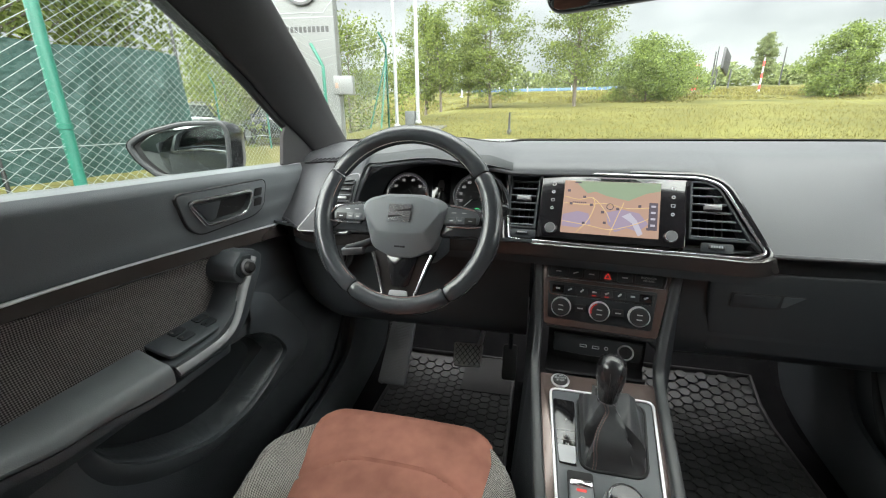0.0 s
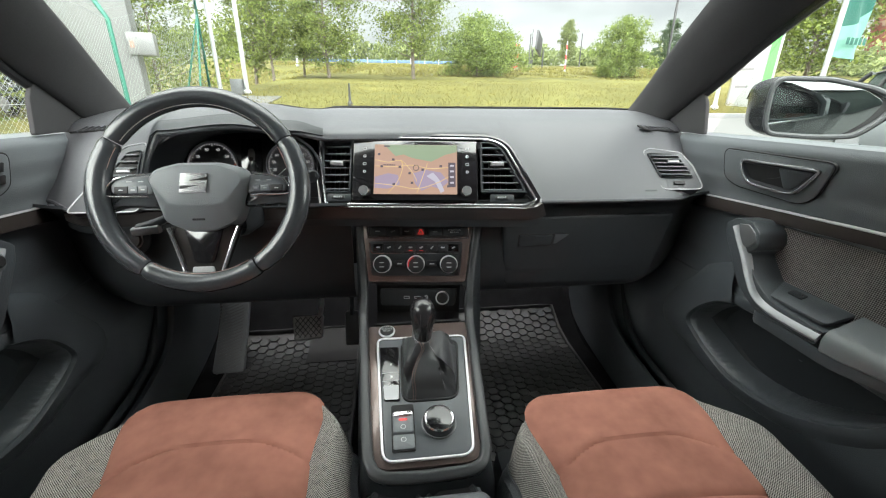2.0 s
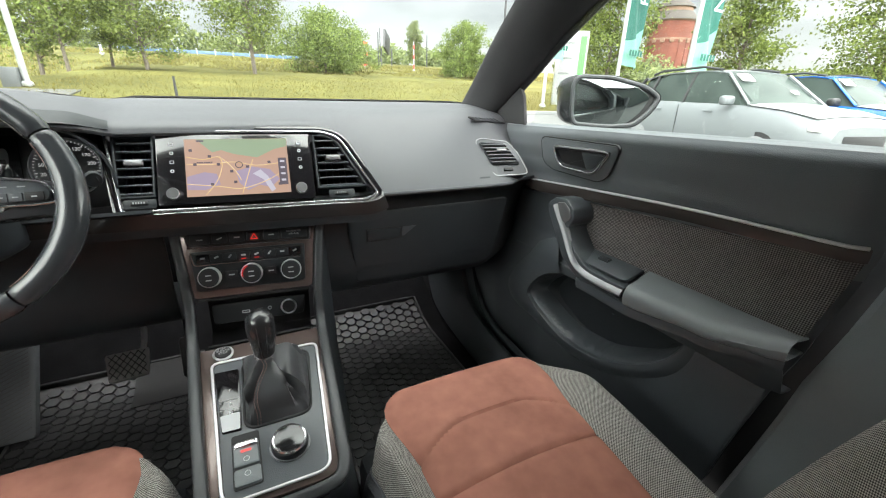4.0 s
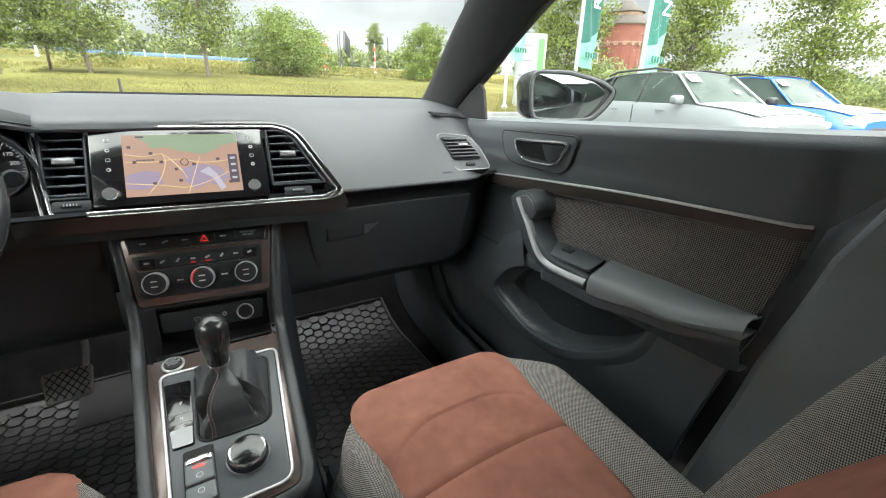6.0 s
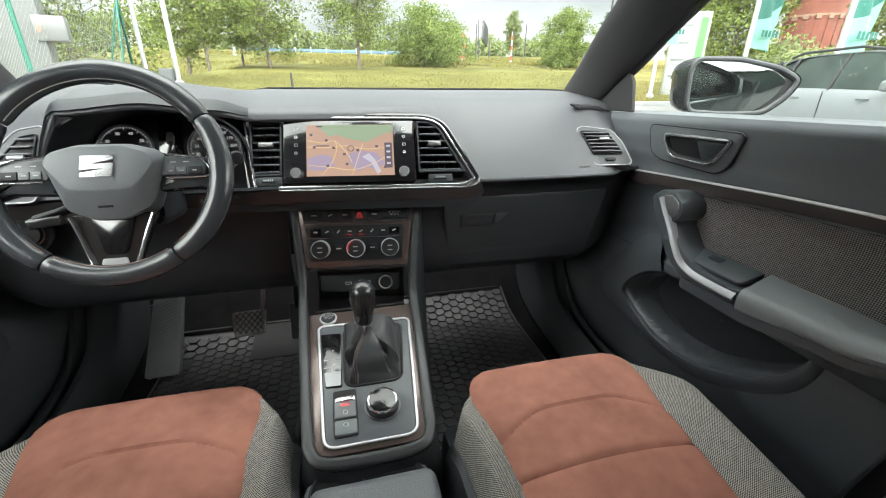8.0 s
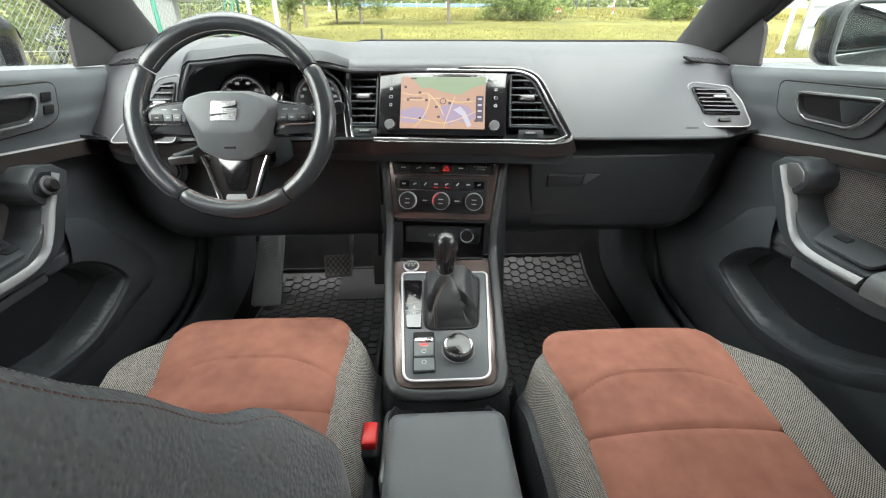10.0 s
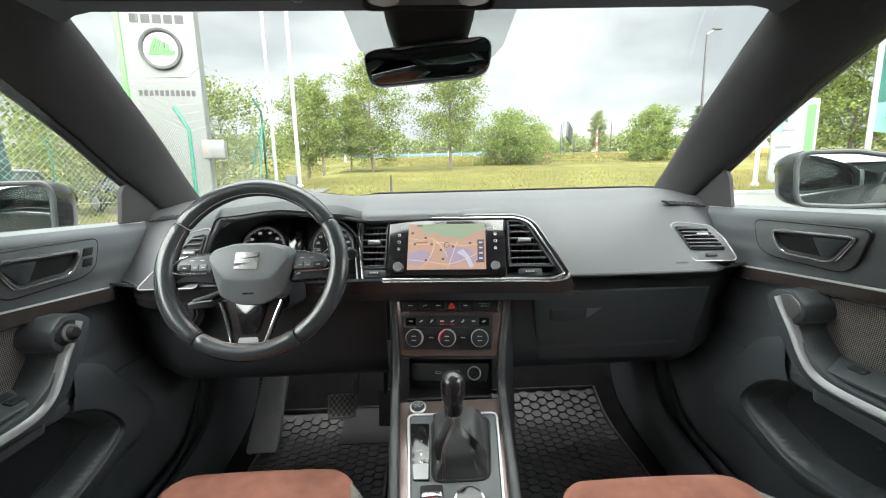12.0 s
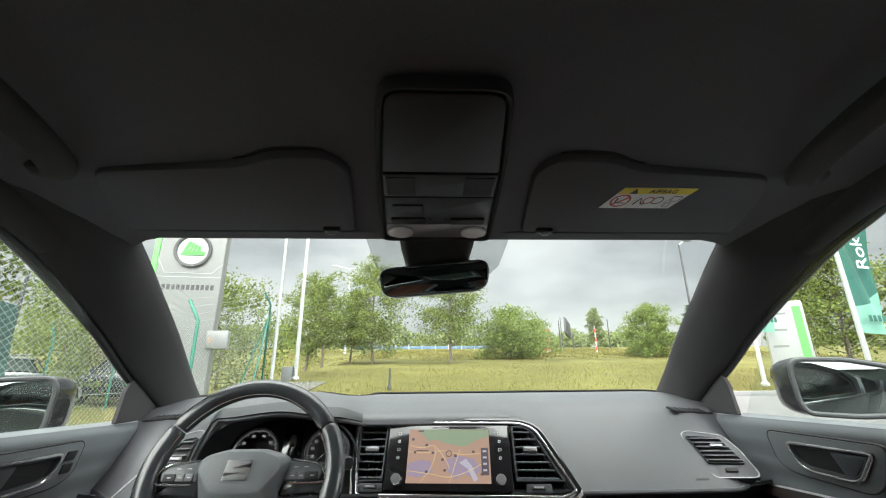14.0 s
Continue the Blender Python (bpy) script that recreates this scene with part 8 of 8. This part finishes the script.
pole("flag_pole", -3.98, 13.05, 9.0, 0.055, WHITEPAINT, "tall white flag pole by the fence corner")
pole("light_mast", -4.35, 12.1, 9.5, 0.045, STEEL, "thin grey steel mast by the fence corner")
t, p = pole("street_lamp", 21.5, 32.2, 9.2, 0.085, DARKSTEEL, "grey street lamp on a tall mast")
part("arm", sweep([p + Vector((0, 0, 9.2)), p + Vector((0.5, 0, 9.5))], disc_section(0.05, 8)), STEEL, t)
part("lamp_head", block(0.4, 1.1, -0.12, 0.12, -0.05, 0.08, 0.03), DARKSTEEL, t, m=Matrix.Translation(p + Vector((0, 0, 9.55))))
t, p = pole("street_lamp", -8.6, 45.0, 9.2, 0.09, STEEL, "grey double-armed street lamp by the road")
for s in (-1, 1):
    part("arm", sweep([p + Vector((0, 0, 9.2)), p + Vector((s * 1.3, 0, 9.5))], disc_section(0.05, 8)), STEEL, t)
    part("lamp_head", block(-0.4, 0.4, -0.12, 0.12, -0.05, 0.06, 0.02), STEEL, t, m=Matrix.Translation(p + Vector((s * 1.6, 0, 9.55))))
t, p = pole("bollard", -0.93, 10.7, 0.5, 0.028, DARKSTEEL, "short black marker post in the grass")
t = thing("utility_box", "small grey cabinet at the foot of the flag pole", "cabinet")
part("case", block(-4.35, -4.05, 12.85, 13.15, land(-4.2, 13) - 0.1, land(-4.2, 13) + 0.38, 0.02), BOXGREY, t)
bluepaint = material("faded_blue_paint", (0.06, 0.11, 0.18), 0.6, tone=0.15, tone_scale=1.5)
t = thing("road_barrier", "low faded blue barrier along the distant road", "barrier")
for k in range(10):
    x0 = -9.0 + 1.7 * k
    part("panel", block(x0 + 0.04, x0 + 1.66, 53.96, 54.04, land(x0, 54) + 0.10, land(x0, 54) + 0.42, 0.01), bluepaint, t)
    part("post", block(x0 - 0.04, x0 + 0.04, 53.94, 54.06, land(x0, 54) - 0.1, land(x0, 54) + 0.65, 0.01), STEEL, t)
redpaint = material("red_paint", (0.55, 0.05, 0.04), 0.5)
for x, y in ((12.6, 43.0), (17.4, 42.0), (13.3, 44.5)):
    t, p = pole("marker_pole", x, y, 2.7, 0.065, WHITEPAINT, "red and white banded pole by the railway")
    for k in range(3):
        part("red_band", turned([(0.072, 0), (0.078, 0.02), (0.078, 0.36), (0.072, 0.38)], 14), redpaint, t, m=Matrix.Translation(p + Vector((0, 0, 0.2 + 0.9 * k))))
for x, y, h in ((15.0, 46.0, 3.4), (20.5, 62.0, 4.6), (9.0, 60.0, 4.4), (26.0, 58.0, 4.0)):
    pole("signal_post", x, y, h, 0.07, DARKSTEEL, "thin dark post by the railway")
t = thing("billboard", "dark hoarding seen at an angle on the far bank", "billboard")
p = post_at(16.6, 48.0)
part("board", block(-1.4, 1.4, -0.1, 0.1, 0, 1.9, 0.03), DARKSTEEL, t, m=Matrix.Translation(p + Vector((0, 0, 1.6))) @ pose(0, 0, 0, 0, 12, 60))
for dx in (-0.6, 0.6):
    part("leg", block(dx - 0.06, dx + 0.06, -0.06, 0.06, -0.2, 1.9), DARKSTEEL, t, m=Matrix.Translation(p))


def flag(x, y, word, brand, turn):
    t, p = pole("flag_pole", x, y, 7.5, 0.045, WHITEPAINT, "white pole with a tall green banner flag")
    rows_g, rows_m = [], []
    M = Matrix.Translation(p) @ pose(0, 0, 0, 0, 0, turn)
    W0, top, bot = 0.85, 6.6, 1.40

    def pt(u, v):
        w = 0.07 * math.sin(u * 5 + v * 1.6) + 0.03 * math.sin(u * 11 + v * 3)
        return M @ Vector((0.06 + u * W0, w * u * 1.6, v))
    for k in range(31):
        q = k / 30
        row_g, row_m = [], []
        for i in range(15):
            u = i / 14
            mid = bot + 0.55 + 0.35 * u - 0.10 * math.sin(u * 3)
            low = bot - 0.25 * u * 0.3
            row_g.append(pt(u, mid + (top - mid) * q))
            row_m.append(pt(u, low + (mid - low) * q))
        rows_g.append(row_g)
        rows_m.append(row_m)
    f = part("banner", sheet(rows_g, 0.004), FLAGGREEN, t, "deep green banner cloth")
    part("banner_foot", sheet(rows_m, 0.004), FLAGMINT, t, "mint green foot of the banner")
    face_m = M @ Matrix.Translation((0.46, -0.13, 3.1)) @ pose(0, 0, 0, 90) @ pose(0, 0, 0, 0, 0, 90)
    text("banner_word", word, 0.46, WHITE, face_m, t, "white word running up the banner", deep=0.004)
    bars("brand_bars", 0.62, 0.13, FLAGGREEN, M @ Matrix.Translation((0.48, -0.12, bot + 0.28)) @ pose(0, 0, 0, 90), t, 5, 0.25, "row of plain green bars")


flag(8.70, 10.6, "Rok", 0, 12)
flag(9.00, 8.15, "Rok", 0, 10)
flag(9.05, 6.30, "Nowy", 0, 6)


def totem():
    t = thing("sign_totem", "low white sign totem with a green stripe", "sign")
    z = land(10.3, 11.2)
    M = Matrix.Translation((10.25, 11.2, z - 0.1)) @ pose(0, 0, 0, 0, 0, -35)
    part("body", block(-0.55, 0.40, -0.14, 0.14, 0, 2.30, 0.02), WHITEPAINT, t, m=M)
    part("green_stripe", block(0.15, 0.34, -0.145, -0.139, 0.05, 2.15), SIGNGREEN, t, "bright green stripe", m=M)
    for k in range(4):
        part("panel_seam", block(-0.54, 0.12, -0.143, -0.1395, 0.45 * k + 0.4, 0.45 * k + 0.41), STEEL, t, m=M)
        part("sign_bar", block(-0.45, -0.15 + 0.05 * k, -0.143, -0.1395, 0.45 * k + 0.58, 0.45 * k + 0.64), PALEPAINT, t, m=M)


totem()


def water_tower():
    t = thing("water_tower", "round red brick water tower with a conical roof", "water tower")
    brick = material("red_brick_wall", (0.115, 0.036, 0.023), 0.9, tone=0.2, tone_scale=0.5, fine=0.25, fine_scale=6)
    pale = material("pale_render_band", (0.15, 0.092, 0.064), 0.9, tone=0.15, tone_scale=0.5)
    roofm = material("grey_slate_roof", (0.045, 0.037, 0.031), 0.8, tone=0.2, tone_scale=0.6)
    M = Matrix.Translation((88.0, 67.5, 0)) @ Matrix.Diagonal((0.80, 0.80, 0.82, 1))
    part("shaft", turned([(5.3, 3), (5.0, 14.0), (5.6, 15.3), (5.6, 15.9)], 40), brick, t, m=M)
    part("band", turned([(5.75, 15.9), (5.75, 16.3)], 40), pale, t, m=M)
    part("head", turned([(5.55, 16.3), (5.55, 20.0), (5.9, 20.3), (5.9, 20.6)], 40), brick, t, m=M)
    part("cornice", turned([(5.95, 20.1), (6.1, 20.3), (6.1, 20.5), (5.95, 20.5)], 40), pale, t, m=M)
    part("head_base", turned([(5.62, 15.9), (5.62, 17.4), (5.5, 17.5)], 40), brick, t, m=M)
    part("roof", turned([(6.5, 20.4), (6.4, 20.7), (4.6, 22.6)], 40), roofm, t, m=M)
    part("lantern_wall", turned([(4.5, 22.4), (4.5, 23.6)], 40), pale, t, m=M)
    part("upper_roof", turned([(5.0, 23.5), (4.9, 23.8), (1.4, 26.6), (0.0, 27.2)], 40), roofm, t, m=M)
    for k in range(16):
        a = 2 * math.pi * k / 16
        m = M @ pose(0, 0, 0, 0, 0, math.degrees(a))
        part("pilaster", block(5.0, 5.65, -0.32, 0.32, 3.0, 15.6), brick, t, m=m)
        part("corbel", block(5.3, 5.95, -0.55, 0.55, 15.2, 16.2, 0.1, 1), pale, t, m=m)
    for k in range(20):
        a = 2 * math.pi * k / 20
        m = M @ Matrix.Translation((5.56 * math.cos(a), 5.56 * math.sin(a), 18.6)) @ pose(0, 0, 0, 0, 0, math.degrees(a))
        part("window", block(-0.05, 0.08, -0.35, 0.35, -0.6, 0.6), DARKSTEEL, t, m=m)
        part("window_surround", block(-0.05, 0.05, -0.55, 0.55, -0.8, 0.85), pale, t, m=m)
        m = M @ Matrix.Translation((5.15 * math.cos(a), 5.15 * math.sin(a), 11.0)) @ pose(0, 0, 0, 0, 0, math.degrees(a))
        if k % 2:
            part("window", block(-0.1, 0.1, -0.25, 0.25, -0.8, 0.8), DARKSTEEL, t, m=m)


water_tower()


def sales_hall():
    """The long low building behind the car, which the mirrors show."""
    h = thing("sales_hall", "long low grey-green building behind the car", "building")
    wallm = material("grey_green_cladding", (0.14, 0.172, 0.165), 0.7, tone=0.12, tone_scale=0.6, fine=0.08, fine_scale=3)
    part("wall", block(-26, 26, -22, -19, -0.2, 8.4, 0.04), wallm, h)
    part("plinth", block(-26.05, 26.05, -18.99, -18.93, -0.2, 0.5, 0.01), BOXGREY, h)
    part("roof", block(-26.4, 26.4, -22.2, -18.6, 8.4, 8.75, 0.05), BOXGREY, h)


def parked_car(x, y, turn, paint, label, cover=None, scale=1.0, dz=0.0):
    """A parked family car: lower body, glasshouse, wheels, lamps and mirrors. It faces +y before it is turned."""
    c = thing("parked_car", label, "car", "parked cars")
    M = Matrix.Translation((x, y, land(x, y) + 0.02 + dz)) @ pose(0, 0, 0, 0, 0, turn) @ Matrix.Diagonal((scale, scale, scale, 1))
    glassm = PARKGLASS
    # body: stations along y with half width, belt height and sill
    st = [(-2.20, 0.72, 0.95, 0.42), (-2.12, 0.84, 1.02, 0.32), (-1.6, 0.93, 1.06, 0.26), (-0.6, 0.95, 1.05, 0.24), (0.5, 0.95, 1.03, 0.24), (1.0, 0.94, 1.02, 0.25), (1.6, 0.92, 0.96, 0.28), (2.05, 0.84, 0.86, 0.34), (2.22, 0.66, 0.74, 0.42)]
    rows = []
    for yy, hw, belt, sill in st:
        rows.append([(q[0], yy, q[1]) for q in ((-hw * 0.9, sill), (-hw, sill + 0.12), (-hw * 1.0, (sill + belt) / 2), (-hw * 0.98, belt - 0.10), (-hw * 0.90, belt), (-hw * 0.5, belt + 0.035), (0, belt + 0.05), (hw * 0.5, belt + 0.035), (hw * 0.90, belt), (hw * 0.98, belt - 0.10), (hw, (sill + belt) / 2), (hw, sill + 0.12), (hw * 0.9, sill))])
    part("body", sheet(rows, 0.01), paint, c, m=M)
    for yy, row in ((-2.2, rows[0]), (2.22, rows[-1])):
        bm = bmesh.new()
        bm.faces.new([bm.verts.new(p) for p in row])
        part("bumper", bm, paint, c, m=M)
    # glasshouse
    gh = [(-1.95, 0.66, 1.06, 1.10), (-1.55, 0.70, 1.06, 1.50), (-0.9, 0.74, 1.06, 1.60), (0.0, 0.75, 1.05, 1.61), (0.35, 0.74, 1.04, 1.56), (0.95, 0.76, 1.03, 1.12), (1.08, 0.76, 1.02, 1.05)]
    rows = []
    for yy, hw, b, tp in gh:
        rows.append([(-hw - 0.09, yy, b - 0.02), (-hw - 0.02, yy, b + (tp - b) * 0.55), (-hw + 0.06, yy, tp - 0.03), (-hw * 0.5, yy, tp), (0, yy, tp + 0.01), (hw * 0.5, yy, tp), (hw - 0.06, yy, tp - 0.03), (hw + 0.02, yy, b + (tp - b) * 0.55), (hw + 0.09, yy, b - 0.02)])
    part("glass_house", sheet(rows, 0.01), glassm, c, "dark tinted car windows", m=M)
    roof = [[(q * 0.70, yy, tp + 0.015 - 0.03 * q * q) for q in np.linspace(-1, 1, 9)] for yy, tp in ((-1.60, 1.49), (-1.3, 1.56), (-0.9, 1.60), (0.0, 1.61), (0.3, 1.575))]
    part("roof", sheet(roof, 0.02), paint, c, m=M)
    for s in (-1, 1):
        part("roof_rail", sweep([M @ Vector((s * 0.66, yy, z)) for yy, z in ((-1.45, 1.56), (-1.2, 1.63), (-0.2, 1.66), (0.2, 1.60))], disc_section(0.022, 8)), DARKSTEEL, c)
        for pts in (((1.02, 1.03), (0.38, 1.53)), ((-0.35, 1.03), (-0.30, 1.57)), ((-1.30, 1.04), (-1.22, 1.53)), ((-1.95, 1.08), (-1.58, 1.50))):
            part("window_pillar", sweep([M @ Vector((s * (0.85 - 0.16 * q), pts[0][0] + (pts[1][0] - pts[0][0]) * q, pts[0][1] + (pts[1][1] - pts[0][1]) * q)) for q in (0, 0.5, 1)], rounded(-0.035, -0.02, 0.035, 0.02, 0.008, 2), up=(0, 1, 0.2)), paint if pts[0][0] > 1 else DARKSTEEL, c)
        part("mirror", block(s * 0.98 - 0.11, s * 0.98 + 0.11, 0.62, 0.78, 1.02, 1.17, 0.05, 3), DARKSTEEL if paint is CARBLUE else paint, c, m=M)
        part("headlight", block(s * 0.66 - 0.20, s * 0.66 + 0.20, 1.98, 2.14, 0.70, 0.80, 0.03, 2), FROST, c, m=M)
        part("door_line", block(s * 0.952 - 0.004, s * 0.952 + 0.004, -0.34, -0.33, 0.4, 1.0), SEAL, c, m=M)
        for yy in (0.35, -0.85):
            part("door_handle", block(s * 0.962 - 0.012, s * 0.962 + 0.012, yy - 0.10, yy + 0.10, 0.90, 0.93, 0.01), paint, c, m=M)
        for yy in (1.35, -1.32):
            w = part("wheel", turned([(0.0, -0.10), (0.30, -0.10), (0.34, -0.07), (0.34, 0.07), (0.30, 0.10), (0.0, 0.10)], 30), SEAL, c, "black tyre", m=M @ Matrix.Translation((s * 0.83, yy, 0.34)) @ pose(0, 0, 0, 0, 90))
            part("rim", turned([(0.0, -0.012), (0.23, -0.012), (0.24, 0.0), (0.0, 0.004)], 24), STEEL, w, m=M @ Matrix.Translation((s * 0.94, yy, 0.34)) @ pose(0, 0, 0, 0, 90))
    part("grille", block(-0.45, 0.45, 2.17, 2.23, 0.46, 0.66, 0.02), SEAL, c, m=M)
    part("paper", block(-0.14, 0.14, -0.10, 0.10, 0.0, 0.004), WHITE, c, "white paper behind the windscreen", m=M @ Matrix.Translation((0.46, 0.50, 1.470)) @ pose(0, 0, 0, -36))
    part("paper", block(-0.07, 0.07, -0.05, 0.05, 0.0, 0.004), WHITE, c, "small white paper behind the windscreen", m=M @ Matrix.Translation((-0.35, 0.80, 1.250)) @ pose(0, 0, 0, -36))
    if cover is not None:
        rows = []
        for yy, hw, belt, sill in st[5:8]:
            rows.append([(hw * q * 0.92, yy, belt + 0.062 - 0.04 * q * q) for q in np.linspace(-1, 1, 9)])
        part("bonnet_cover", sheet(rows, 0.008), cover, c, "white protective film on the bonnet", m=M)
    return c


PARKGLASS = material("tinted_car_glass", (0.050, 0.064, 0.058), 0.2, spec=0.04, tone=0.25, tone_scale=2)
CARWHITE = material("white_car_paint", (0.165, 0.18, 0.187), 0.3, coat=0.15, tone=0.03)
CARBLUE = material("bright_blue_car_paint", (0.01, 0.11, 0.45), 0.2, coat=0.7, tone=0.05)
CARDARK = material("dark_blue_car_paint", (0.02, 0.03, 0.04), 0.2, coat=0.7, tone=0.05)
CARSILVER = material("silver_car_paint", (0.35, 0.38, 0.40), 0.25, metal=0.5, coat=0.5, tone=0.05)
sales_hall()
parked_car(8.6, 4.9, 169, CARWHITE, "white SUV parked beside the car, facing the other way", WHITEPAINT, dz=-0.14)
parked_car(11.7, 4.7, 169, CARBLUE, "bright blue SUV with white film on its bonnet", WHITEPAINT, dz=-0.10)
parked_car(-10.4, 15.6, 66, CARDARK, "dark estate car behind the fence", None)
parked_car(-14.6, 14.4, 66, CARSILVER, "silver car behind the fence", None)
